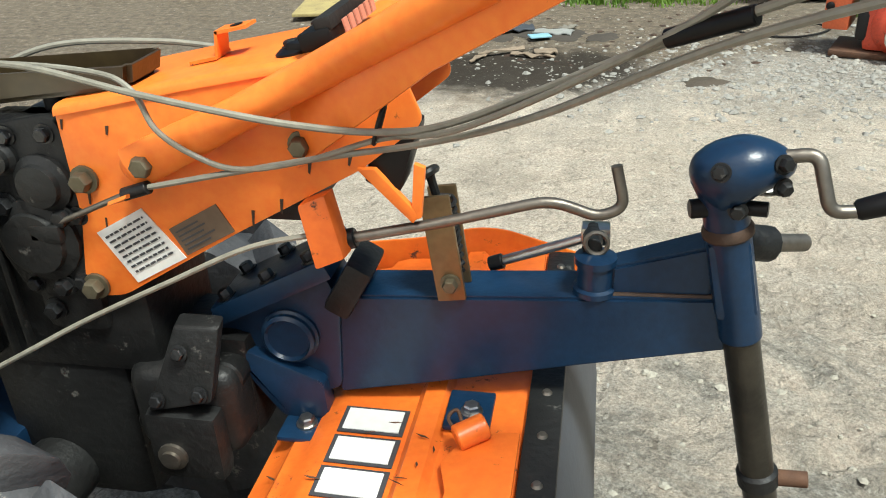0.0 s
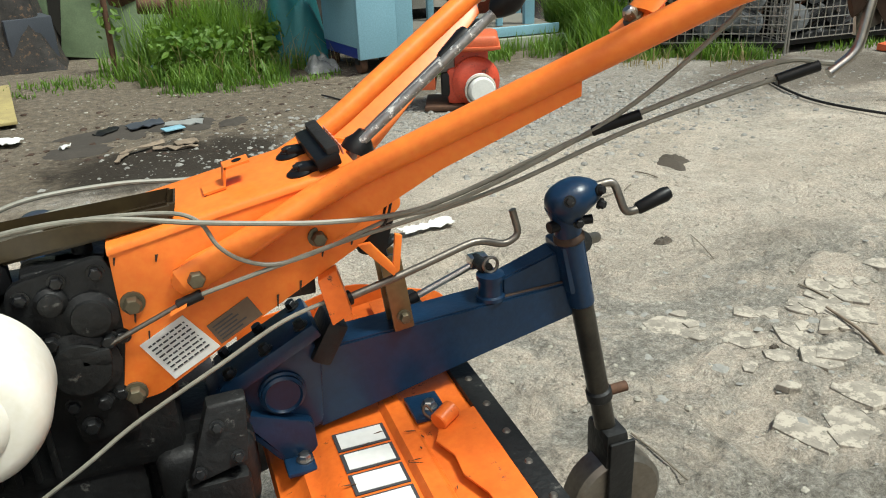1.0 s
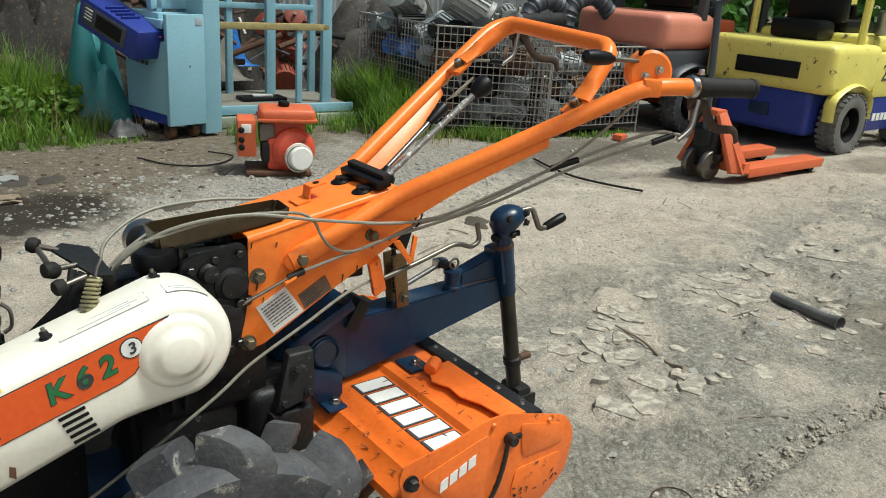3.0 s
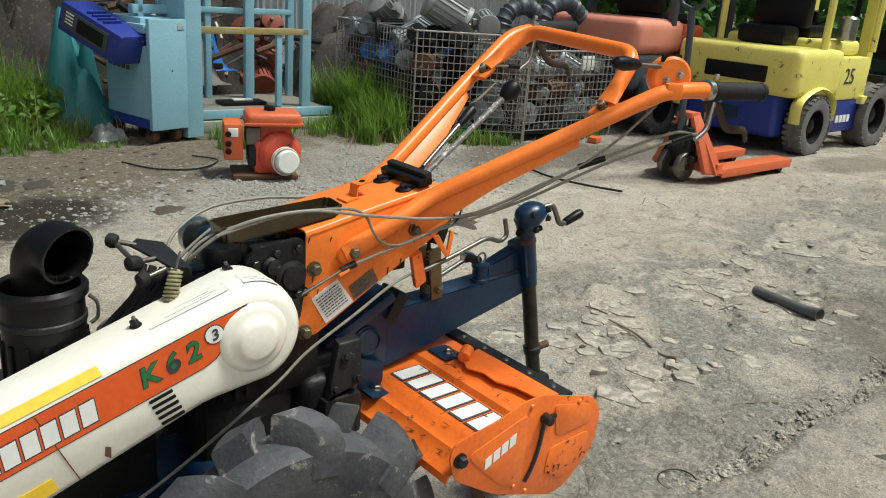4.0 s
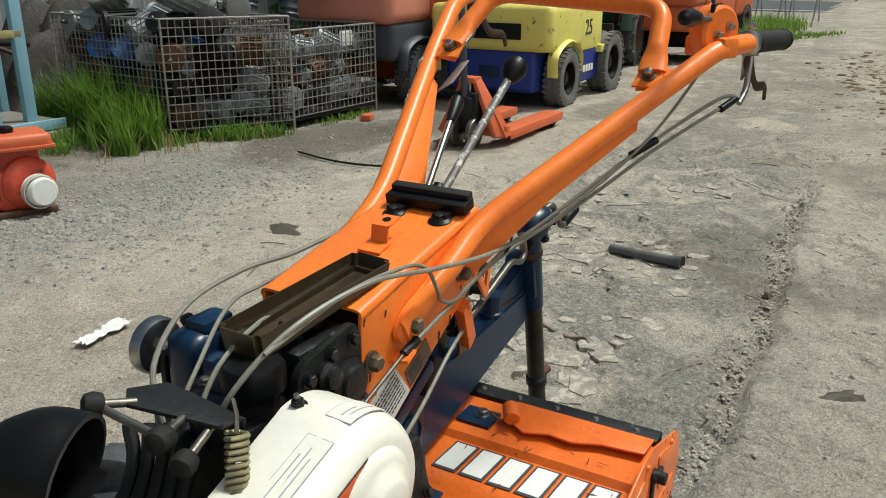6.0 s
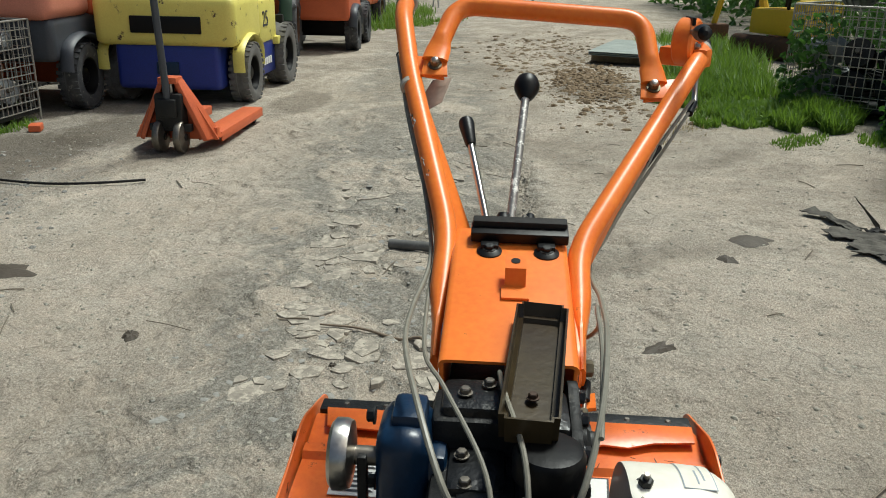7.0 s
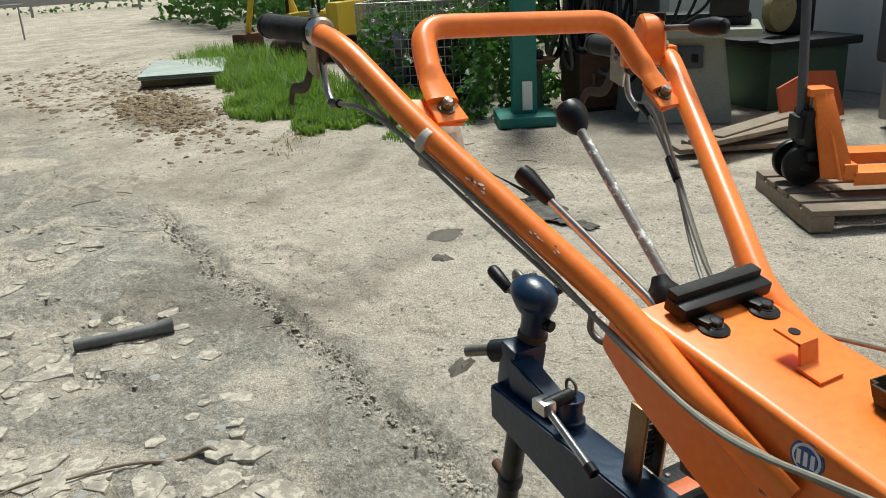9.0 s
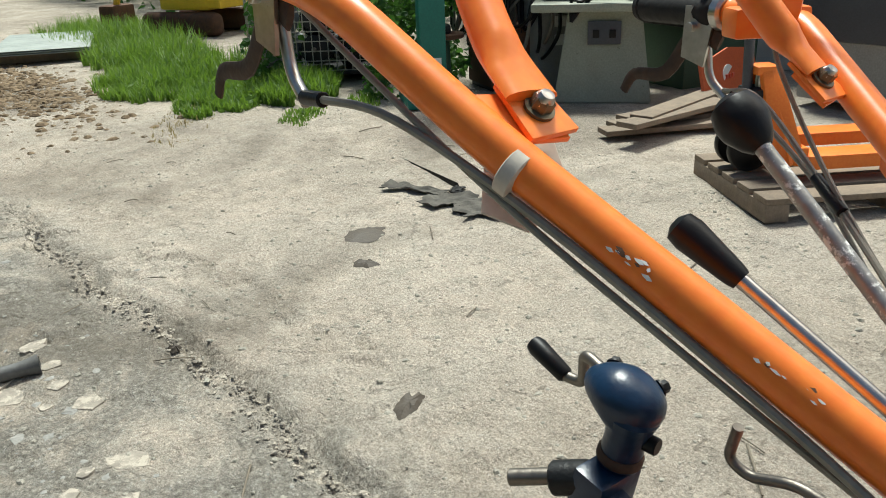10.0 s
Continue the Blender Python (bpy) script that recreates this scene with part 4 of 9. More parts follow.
def engine():
    e = part("engine_block", box((-0.86, -0.06, 0.42), (-0.50, 0.20, 0.66), 0.03), IRON, TR, "dark engine block")
    part("frame_rail", box((-1.0, -0.07, 0.46), (-0.40, 0.08, 0.50), 0.006), NAVY, TR, "dark blue frame rail")
    c = V((-0.660, -0.045, -0.014))
    bm = lathe(c + UP * 0.60, UP, [(0.05, 0), (0.058, 0.01), (0.058, 0.285), (0.064, 0.288), (0.065, 0.300), (0.060, 0.306), (0.054, 0.302), (0.052, 0.27), (0.0, 0.265)], 30)
    m = part("air_cleaner", bm, BLACK, TR, "black cylindrical air cleaner with a hooded inlet")
    bm = bmesh.new()
    tube(curve([c + V((0, 0, 0.865)), c + V((0, 0.002, 0.915)), c + V((0.004, -0.008, 0.945)), c + V((0.016, -0.034, 0.962)), c + V((0.026, -0.056, 0.958))], 6), lambda t: 0.036 + 0.008 * t, 20, bm)
    bm.faces.ensure_lookup_table()
    bmesh.ops.delete(bm, geom=[f for f in bm.faces if len(f.verts) > 6], context="FACES_ONLY")
    thicken(bm, 0.004)
    part("inlet_hood", bm, BLACK, m, "open black hood of the air cleaner")
    part("body_band", lathe(c + UP * 0.845, UP, [(0.0585, 0), (0.0605, 0.002), (0.0605, 0.010), (0.0585, 0.012)], 30), IRON, m)
    for k in range(14):
        a = 2 * math.pi * k / 14
        part("body_rib", box((-0.0035, -0.004, 0.0), (0.0035, 0.004, 0.17), 0.0015, m=Matrix.Translation(c + V((0.0585 * math.cos(a), 0.0585 * math.sin(a), 0.655))) @ Matrix.Rotation(a, 4, "Z")), BLACK, m)
    part("side_clip", tube(curve([c + V((0.060, -0.02, 0.88)), c + V((0.070, -0.022, 0.868)), c + V((0.070, -0.022, 0.845)), c + V((0.060, -0.02, 0.835))], 5), 0.003, 6), STEEL, m)
    # control bracket in front of the gearbox
    b = part("control_bracket", plate([(-0.452, -0.088, 0.890), (-0.482, -0.090, 0.896), (-0.520, -0.012, 0.916), (-0.500, 0.012, 0.916), (-0.462, 0.0, 0.908)], (0.35, -0.2, 1), 0.004, bevel=0.001), IRON, TR, "black steel control bracket with rubber stops")
    part("bracket_leg", plate([(-0.452, -0.088, 0.890), (-0.460, -0.02, 0.905), (-0.450, -0.02, 0.80), (-0.446, -0.08, 0.80)], (1, -0.1, 0.1), 0.004), IRON, b)
    for root, tip in (((-0.508, -0.012, 0.914), (-0.536, 0.006, 0.920)), ((-0.495, -0.055, 0.903), (-0.532, -0.068, 0.906)), ((-0.480, -0.075, 0.893), (-0.524, -0.088, 0.886)), ((-0.536, 0.004, 0.918), (-0.531, -0.066, 0.906))):
        p, q = V(root), V(tip)
        part("stop_rod", rod(p, q, 0.0042), STEEL, b)
        part("rubber_stop", lathe(q - (q - p).normalized() * 0.006, q - p, [(0.006, 0), (0.0105, 0.002), (0.0125, 0.010), (0.0105, 0.017), (0.005, 0.020)], 14), RUBBER, b)
    p0, p1 = V((-0.506, -0.126, 0.838)), V((-0.484, -0.110, 0.900))
    ax = (p1 - p0).normalized()
    e1 = ax.orthogonal().normalized()
    e2 = ax.cross(e1)
    pts = [p0 + (p1 - p0) * (t / 44) + (e1 * math.cos(t * 1.6) + e2 * math.sin(t * 1.6)) * 0.0105 for t in range(45)]
    sp = part("return_spring", tube(curve(pts, 2), 0.0025, 6), SPRING, TR, "dull brassy coil spring")
    part("spring_hook", tube([p1, p1 + ax * 0.016, p1 + ax * 0.024 + V((0.006, 0.01, 0))], 0.0022, 6), STEEL, sp)
    part("spring_eye", rod(p0 - ax * 0.012, p0, 0.0025), STEEL, sp)
    rnd = random.Random(9)
    for k in range(5):
        y = -0.05 + 0.018 * k
        part("hose", tube(curve([(-0.44 - 0.01 * k, y + 0.02, 0.86), (-0.50, y, 0.82), (-0.53 - 0.012 * k, y - 0.02, 0.74), (-0.50, y, 0.62)], 6), 0.007, 8), RUBBER, TR)


def belt_cover():
    c, r = V((-0.395, 0, 0.799)), 0.089
    f, rf = V((-0.985, 0, 0.611)), 0.094
    line = []
    d = (f - c).normalized()
    n = V((-d.z, 0, d.x))
    n = n if n.z > 0 else -n
    a0 = math.atan2(n.z, n.x)
    for k in range(29):
        a = a0 - math.pi * 1.0 * k / 28
        line.append((c.x + r * math.cos(a), c.z + r * math.sin(a)))
    line += [(-0.452, 0.7035), (-0.478, 0.6985), (-0.50, 0.690)]
    for k in range(13):
        a = a0 + math.pi - math.pi * k / 12
        line.append((f.x + rf * math.cos(a), f.z + rf * math.sin(a)))
    bm = bmesh.new()
    pts = [V((x, 0, z)) for x, z in line]
    # outward normals of the closed outline, which runs clockwise
    norm = []
    for i, p in enumerate(pts):
        t = pts[(i + 1) % len(pts)] - pts[i - 1]
        norm.append(V((-t.z, 0, t.x)).normalized())
    rings = []
    for y, inset in ((-0.085, 0.006), (-0.092, 0.001), (-0.104, 0.0), (-0.160, 0.0005), (-0.174, 0.003), (-0.184, 0.0065), (-0.191, 0.0115), (-0.196, 0.017), (-0.1995, 0.025)):
        # the run is shallower than the round end
        rings.append([bm.verts.new(V((p.x, min(y, -0.098 - 0.036 * min(max((-0.42 - p.x) / 0.05, 0), 1)) if y > -0.12 else y, p.z)) - q * inset) for p, q in zip(pts, norm)])
    k = len(pts)
    for a, b in zip(rings, rings[1:]):
        for i in range(k):
            bm.faces.new((a[i], a[(i + 1) % k], b[(i + 1) % k], b[i]))
    bm.faces.new(rings[-1])
    bm.faces.new(rings[0][::-1])
    bmesh.ops.recalc_face_normals(bm, faces=bm.faces)
    cv = part("belt_cover", bm, WHITE, TR, "cream white sheet-metal belt cover with rust chips")
    part("cover_boss", lathe((-0.400, -0.198, 0.803), NEAR, [(0.058, 0), (0.056, 0.004), (0.050, 0.009), (0.046, 0.010), (0.037, 0.013), (0.032, 0.020), (0.026, 0.0225), (0, 0.023)], 40), WHITE, cv)
    for p in ((-0.401, -0.112, 0.888), (-0.562, -0.150, 0.843)):
        part("cover_nut", bolt(V(p) + V((0.0, 0, -0.004)), n, 0.0068, 0.011), IRON, cv)
        part("stud", rod(V(p) - n * 0.004, V(p) + n * 0.013, 0.003), STEEL, cv)
    # stripe, lettering and slots on the outer face
    y = -0.2004
    ux, uz = V((d.x, 0, d.z)), V((n.x, 0, n.z))
    o = V((-0.395, y, 0.799))

    def at(s, h):
        q = o + ux * s + uz * h
        q.y = y
        return q

    stripe_line = [at(0.004, 0.0625), at(0.05, 0.0645), at(0.60, 0.0635), at(0.60, 0.002), at(0.092, 0.002), at(0.070, 0.006), at(0.055, 0.017)]
    rim = part("stripe_edge", plate([p + V((0, 0.0004, 0)) for p in [at(-0.004, 0.0645), at(0.05, 0.0662), at(0.60, 0.0652), at(0.60, 0.0002), at(0.091, 0.0002), at(0.069, 0.0042), at(0.053, 0.0155)]], (0, 1, 0), 0.0008), INK, cv, "thin dark edge round the stripe")
    stripe = part("stripe", plate(stripe_line, (0, 1, 0), 0.0012), DECAL, cv, "orange stripe with green and white lettering")

    def text(body, size, s, h, m, name, lift, grow=0.0, wide=1.0):
        cu = bpy.data.curves.new(name, "FONT")
        cu.body, cu.size, cu.extrude, cu.shear = body, size * S, 0.0003, 0.18
        cu.align_x, cu.space_character, cu.offset = "CENTER", 1.22, grow
        ob = new(name, cu)
        dg = bpy.context.evaluated_depsgraph_get()
        me = bpy.data.meshes.new_from_object(ob.evaluated_get(dg))
        bpy.data.objects.remove(ob)
        p = at(s, h)
        p.y = lift
        mm = Matrix.Translation(p * S) @ Matrix((-ux, uz, V((0, -1, 0)))).transposed().to_4x4()
        me.transform(mm)
        me.transform(INVERSE[TR])
        me.materials.clear()
        me.materials.append(m)
        t = new(name, me)
        t.parent = stripe
        INVERSE[t] = INVERSE[TR]
        return t

    text("3", 0.024, 0.0595, 0.0365, INK, "digit", -0.2028, 0.0006)
    part("ring", lathe(at(0.0595, 0.045), NEAR, [(0.0160, 0.0004), (0.0160, 0.0013), (0, 0.0013)], 24), INK, stripe)
    part("disc", lathe(at(0.0595, 0.045), NEAR, [(0.0142, 0.0006), (0.0142, 0.0018), (0, 0.0018)], 24), WHITEINK, stripe)
    for body, sx in (("K", 0.168), ("6", 0.132), ("2", 0.0985)):
        text(body, 0.043, sx, 0.0215, INK, "figure_edge", -0.2013, 0.0024, 1.18)
        text(body, 0.043, sx, 0.0215, GREENINK, "figure", -0.2020, 0.0010, 1.18)
    # brand word as plain slanted white blocks
    for k in range(6):
        s = 0.245 + 0.0265 * k
        q = [at(s, 0.046), at(s + 0.021, 0.046), at(s + 0.027, 0.012), at(s + 0.006, 0.012)]
        cen = sum(q, V()) / 4
        part("letter_edge", plate([cen + (p - cen) * 1.14 for p in q], (0, 1, 0), 0.0018), INK, stripe)
        part("letter_block", plate(q, (0, 1, 0), 0.0028), WHITEINK, stripe)
    for k in range(5):
        s, h = 0.163 - 0.001 * k, -0.006 - 0.0108 * k
        part("slot", plate([at(s - 0.018, h + 0.0025), at(s + 0.018, h + 0.0025), at(s + 0.0185, h), at(s + 0.018, h - 0.0025), at(s - 0.018, h - 0.0025), at(s - 0.0185, h)], (0, 1, 0), 0.0014), BLACK, cv)
    part("seam", plate([at(0.318, 0.0635), at(0.3195, 0.0635), at(0.306, -0.062), at(0.3045, -0.062)], (0, 1, 0), 0.0020), RUST, cv)
    tilt = V((0, 0.0105, 0)) + uz * 0.0125
    q0 = at(0.222, 0.0705)
    q0.y = -0.1985
    part("caution_strip", plate([q0, q0 + ux * 0.30, q0 + ux * 0.30 + tilt, q0 + tilt], V((0, -1, 0)) + uz, 0.0024), YELLOW, cv, "yellow caution strip")
    part("caution_patch", plate([at(0.335, -0.036), at(0.42, -0.036), at(0.42, -0.058), at(0.335, -0.058)], (0, 1, 0), 0.0014), YELLOW, cv, "yellow caution patch")

    # outlined notes on the upper edge: one on the run, one bent over the round end
    def note(spot, label, lines):
        """spot(u, v, lift): a place on the note, u along it, v across."""
        def sheet(u0, u1, v0, v1, lift, m, name, parent, lab=""):
            bm = bmesh.new()
            k = 6
            lo = [[bm.verts.new(spot(u0 + (u1 - u0) * i / k, v, lift)) for i in range(k + 1)] for v in (v0, v1)]
            for i in range(k):
                bm.faces.new((lo[0][i], lo[0][i + 1], lo[1][i + 1], lo[1][i]))
            g = bmesh.ops.extrude_face_region(bm, geom=bm.faces[:])
            for v in g["geom"]:
                if isinstance(v, bmesh.types.BMVert):
                    v.co += (spot(0.5, 0.5, lift + 0.0003) - spot(0.5, 0.5, lift))
            bmesh.ops.recalc_face_normals(bm, faces=bm.faces)
            return part(name, bm, m, parent, lab)

        rim = sheet(0, 1, 0, 1, 0.0001, FAINT, "printed_note", cv, label)
        sheet(0.008, 0.992, 0.035, 0.965, 0.0004, WHITE, "note_face", rim)
        rnd = random.Random(2)
        for i in range(lines):
            u0 = rnd.uniform(0.10, 0.2)
            sheet(u0, u0 + rnd.uniform(0.35, 0.6), 0.30 + 0.20 * i, 0.35 + 0.20 * i, 0.0007, FAINT, "print_line", rim)

    def on_run(u, v, lift):
        q = o + ux * (0.008 + 0.128 * u) + uz * (0.0888 - 0.0018 * (1 - v) + lift)
        q.y = -0.176 + 0.030 * v
        return q

    def on_end(u, v, lift):
        a = radians(96 - 42 * u)
        rr = r - 0.0018 * (1 - v) + lift
        return V((c.x + rr * math.cos(a), -0.176 + 0.030 * v, c.z + rr * math.sin(a)))

    note(on_run, "printed note in a thin dark outline", 3)
    note(on_end, "printed note bent over the round end", 2)
    for s, h, w in ((0.252, -0.04, 1.0), (0.045, 0.028, 0.4)):
        part("rust_chip", plate([at(s, h), at(s + 0.006 * w, h + 0.006 * w), at(s + 0.012 * w, h - 0.008 * w), at(s + 0.006 * w, h - 0.016 * w)], (0, 1, 0), 0.0012), RUST, cv)


def drive_wheel(y0, y1):
    c = V((-0.37, (y0 + y1) / 2, 0.384))
    g = 1.225  # tyre size
    w = abs(y1 - y0)
    s = 1 if y1 > y0 else -1
    wh = part("wheel", lathe(c - FAR * w * 0.35, FAR, [(r * g, h) for r, h in ((0.05, 0), (0.115, 0.0), (0.125, w * 0.1), (0.118, w * 0.3), (0.05, w * 0.35), (0.118, w * 0.4), (0.125, w * 0.6), (0.115, w * 0.7), (0.05, w * 0.7))], 28), WHITE, TR, "drive wheel with a cream rim")
    part("tyre", lathe(c - FAR * w * 0.5, FAR, [(r * g, h) for r, h in ((0.122, w * 0.12), (0.16, 0.0), (0.200, w * 0.04), (0.209, w * 0.22), (0.212, w * 0.5), (0.209, w * 0.78), (0.200, w * 0.96), (0.16, w), (0.122, w * 0.88))], 40), TYRE, wh, "dusty black farm tyre")
    bm = bmesh.new()
    n = 9
    for k in range(n):
        for side in (-1, 1):
            a = 2 * math.pi * (k + (0.5 if side > 0 else 0)) / n
            bm = bmesh.new()
            rings = []
            # a curved, tapering bar from the middle of the tread down over the shoulder
            for i in range(6):
                q = i / 5
                turn = a + side * 0 + 0.20 * q
                rad = (0.214 - 0.020 * q * q - 0.012 * max(0, q - 0.8) * 5) * g
                y = side * w * (-0.04 + 0.56 * q)
                wd, up = 0.028 - 0.004 * q, 0.046 - 0.004 * q
                ring = []
                for du, dr in ((-1.15, -0.4), (-0.86, 0.92), (-0.76, 1.0), (0.76, 1.0), (0.86, 0.92), (1.15, -0.4)):
                    th = turn + du * wd / rad
                    rr = rad + up * dr
                    ring.append(bm.verts.new(c + V((rr * math.sin(th), y, rr * math.cos(th)))))
                rings.append(ring)
            for p, q in zip(rings, rings[1:]):
                for i in range(6):
                    bm.faces.new((p[i], p[(i + 1) % 6], q[(i + 1) % 6], q[i]))
            bm.faces.new(rings[0][::-1])
            bm.faces.new(rings[-1])
            bmesh.ops.recalc_face_normals(bm, faces=bm.faces)
            part("tread_lug", bm, TYRE, wh)
    part("hub", lathe(c - FAR * w * 0.2 * s, FAR * -s if s > 0 else FAR, [(0.04, 0), (0.04, 0.03), (0.025, 0.05), (0, 0.052)], 18), IRON, wh)
    for k in range(5):
        a = 2 * math.pi * k / 5
        part("bolt", bolt(c + V((0.06 * math.cos(a), -w * 0.16, 0.06 * math.sin(a))), NEAR, 0.008, 0.01), STEEL, wh)


def tiller():
    prof = [(-0.088, 0.487), (-0.084, 0.500), (-0.060, 0.513), (-0.048, 0.530), (-0.030, 0.534), (-0.020, 0.545), (0.0, 0.551), (0.082, 0.557), (0.090, 0.568), (0.112, 0.570), (0.120, 0.562), (0.195, 0.572), (0.212, 0.566), (0.220, 0.548)]
    bm = bmesh.new()
    rings = [[bm.verts.new((x, y, z)) for x, z in prof] for y in (-0.322, -0.16, 0.0, 0.16, 0.328)]
    for a, b in zip(rings, rings[1:]):
        for i in range(len(prof) - 1):
            bm.faces.new((a[i], a[i + 1], b[i + 1], b[i]))
    thicken(bm, 0.003)
    bmesh.ops.recalc_face_normals(bm, faces=bm.faces)
    cv = part("tiller_cover", bm, ORANGE_WORN, TR, "orange pressed-steel tiller cover, scratched and oily")
    outline = [(-0.090, 0.545), (-0.078, 0.572), (0.02, 0.585), (0.10, 0.606), (0.14, 0.605), (0.298, 0.557), (0.325, 0.512), (0.312, 0.43), (0.235, 0.368), (0.19, 0.362), (0.03, 0.425), (-0.075, 0.495)]
    for y, s in ((-0.328, -1), (0.334, 1)):
        sh = part("side_shield", plate(xz(y, rounded(outline, 0.022)), (0, 1, 0), 0.004, bevel=0.0012), ORANGE_WORN, cv, "orange side shield with muddy lower edge")
        w = y + s * 0.0028
        for pts in (rounded([(0.175, 0.575), (0.285, 0.545), (0.295, 0.50), (0.19, 0.498)], 0.016), rounded([(0.175, 0.478), (0.292, 0.482), (0.285, 0.43), (0.225, 0.39), (0.165, 0.42)], 0.016), rounded([(-0.05, 0.535), (0.105, 0.578), (0.10, 0.42), (0.05, 0.435)], 0.02)):
            part("pressed_panel", plate(xz(w, pts), (0, 1, 0), 0.003, bevel=0.0014), ORANGE_WORN, sh)
        part("seam_strip", tube(curve(xz(w + s * 0.002, [(0.150, 0.565), (0.142, 0.50), (0.128, 0.455), (0.110, 0.425)]), 5), 0.005, 8, flat=lambda t: (0.7, 1)), OILY, sh)
        part("latch", rod((0.146, w, 0.556), (0.146, w + s * 0.022, 0.556), 0.010), IRON, sh)
        part("latch_arm", box((0.135, w + s * 0.006 - 0.004, 0.549), (0.175, w + s * 0.006 + 0.004, 0.560), 0.003), IRON, sh)
        part("pivot_bolt", bolt((-0.066, w, 0.535), (0, s, 0), 0.011, 0.014), IRON, sh)
        for x, z in ((0.11, 0.59), (0.25, 0.56), (0.08, 0.425), (0.115, 0.402)):
            part("rivet", lathe((x, w, z), (0, s, 0), [(0.006, 0), (0.004, 0.004), (0, 0.0045)], 10), ORANGE_WORN, sh)
        if s < 0:
            for k in range(4):
                f0, f1 = k / 4 + 0.02, (k + 1) / 4 - 0.03
                lo, hi = V((-0.005, w - 0.0024, 0.492)), V((0.075, w - 0.0024, 0.525))
                up, sl = V((-0.006, 0, 0.022)), 0.006
                q = [lo.lerp(hi, f0), lo.lerp(hi, f1), lo.lerp(hi, f1) + up, lo.lerp(hi, f0) + up]
                part("maker_badge", plate([p + V((sl * (i > 1), 0, 0)) for i, p in enumerate(q)], (0, 1, 0), 0.001), WHITEINK, sh, "worn pale badge on the shield")
        # rust and dried mud along the lower edge
        rs = random.Random(8)
        for k in range(16):
            x = rs.uniform(0.165, 0.285)
            zz = rs.uniform(0.405, 0.425) + max(0, x - 0.225) * 0.45 + max(0, 0.2 - x) * 0.5 + rs.uniform(0, 0.05) * rs.random() ** 2
            a0 = rs.uniform(0, 6.28)
            l, h = rs.uniform(0.002, 0.007), rs.uniform(0.001, 0.003)
            ax, az = V((math.cos(a0), 0, math.sin(a0))), V((-math.sin(a0), 0, math.cos(a0)))
            c = V((x, w + s * 0.0032, zz))
            part("mud_spot", plate([c - ax * l, c - ax * l * 0.2 - az * h, c + ax * l * 0.6 - az * h * 0.5, c + ax * l, c + az * h * 0.8], (0, 1, 0), 0.0012), RUST if k % 2 else DARKRUST, sh)
    # brand word as plain white blocks with dark edges, upside down across the cover
    for k in range(6):
        y0 = -0.302 + 0.0475 * k
        a, b = 0.008, 0.072
        zz = lambda x: 0.5515 + 0.075 * x
        q = [(a, y0 + 0.006, zz(a)), (b, y0, zz(b)), (b, y0 + 0.034, zz(b)), (a, y0 + 0.040, zz(a))]
        edge = [V(p) + V((-0.005 if p[0] == a else 0.005, -0.004 if i in (0, 1) else 0.004, 0.0008)) for i, p in enumerate(q)]
        bl = part("letter_edge", plate(edge, (0, 0, 1), 0.0012), INK, cv)
        part("letter_block", plate([V(p) + V((0, 0, 0.002)) for p in q], (0, 0, 1), 0.0012), WHITEINK, bl)
    rnd = random.Random(19)
    for k in range(26):
        x, y = rnd.uniform(-0.06, 0.125), rnd.uniform(-0.30, 0.02)
        if 0.0 < x < 0.08 and k % 3:
            x = rnd.choice((rnd.uniform(0.088, 0.112), rnd.uniform(-0.058, -0.05)))
        z = float(np.interp(x, [p[0] for p in prof], [p[1] for p in prof])) + 0.0042
        a, l, h = rnd.uniform(-0.5, 0.5) + 1.57 * (k % 2), rnd.uniform(0.003, 0.011), rnd.uniform(0.0006, 0.0020)
        ax, ay = V((math.cos(a), math.sin(a), 0.05)), V((-math.sin(a), math.cos(a), 0))
        c = V((x, y, z))
        part("grime_spot", plate([c - ax * l, c - ax * l * 0.2 - ay * h, c + ax * l, c + ax * l * 0.3 + ay * h * 0.8], (0, 0, 1), 0.0006), DARKRUST if k % 3 else RUST, cv)
    rl = part("rear_rail", box((0.205, -0.318, 0.556), (0.242, 0.325, 0.578), 0.003), IRON, cv, "dark steel rail along the rear edge")
    for k in range(9):
        part("rivet", lathe((0.224, -0.28 + 0.07 * k, 0.578), UP, [(0.006, 0), (0.004, 0.003), (0, 0.0035)], 10), STEEL, rl)
    part("edge_strip", plate([(0.150, -0.08, 0.578), (0.128, -0.12, 0.574), (0.140, -0.16, 0.577), (0.137, -0.20, 0.576), (0.152, -0.245, 0.578), (0.158, -0.312, 0.579), (0.202, -0.315, 0.582), (0.202, -0.075, 0.582)], (-0.1, 0, 1), 0.004, bevel=0.001), ORANGE_WORN, cv, "loose orange strip with a torn edge")
    part("edge_strip", plate([(0.150, 0.06, 0.578), (0.135, 0.12, 0.575), (0.145, 0.2, 0.577), (0.150, 0.30, 0.578), (0.202, 0.31, 0.582), (0.202, 0.055, 0.582)], (-0.1, 0, 1), 0.004, bevel=0.001), ORANGE_WORN, cv)
    hb = part("hinge_boss", rod((0.140, -0.095, 0.586), (0.168, -0.078, 0.592), 0.014), ORANGE_WORN, cv)
    part("wire_loop", tube(curve([(0.14, -0.08, 0.578), (0.128, -0.07, 0.59), (0.135, -0.058, 0.592), (0.142, -0.068, 0.585)], 6), 0.002, 6), RUST, hb)
    part("info_label", plate([(0.0, 0.19, 0.5535), (0.075, 0.19, 0.559), (0.075, 0.27, 0.559), (0.0, 0.27, 0.5535)], (0, 0, 1), 0.0014), PAPER, cv, "white label with lines of small print")
    bm = bmesh.new()
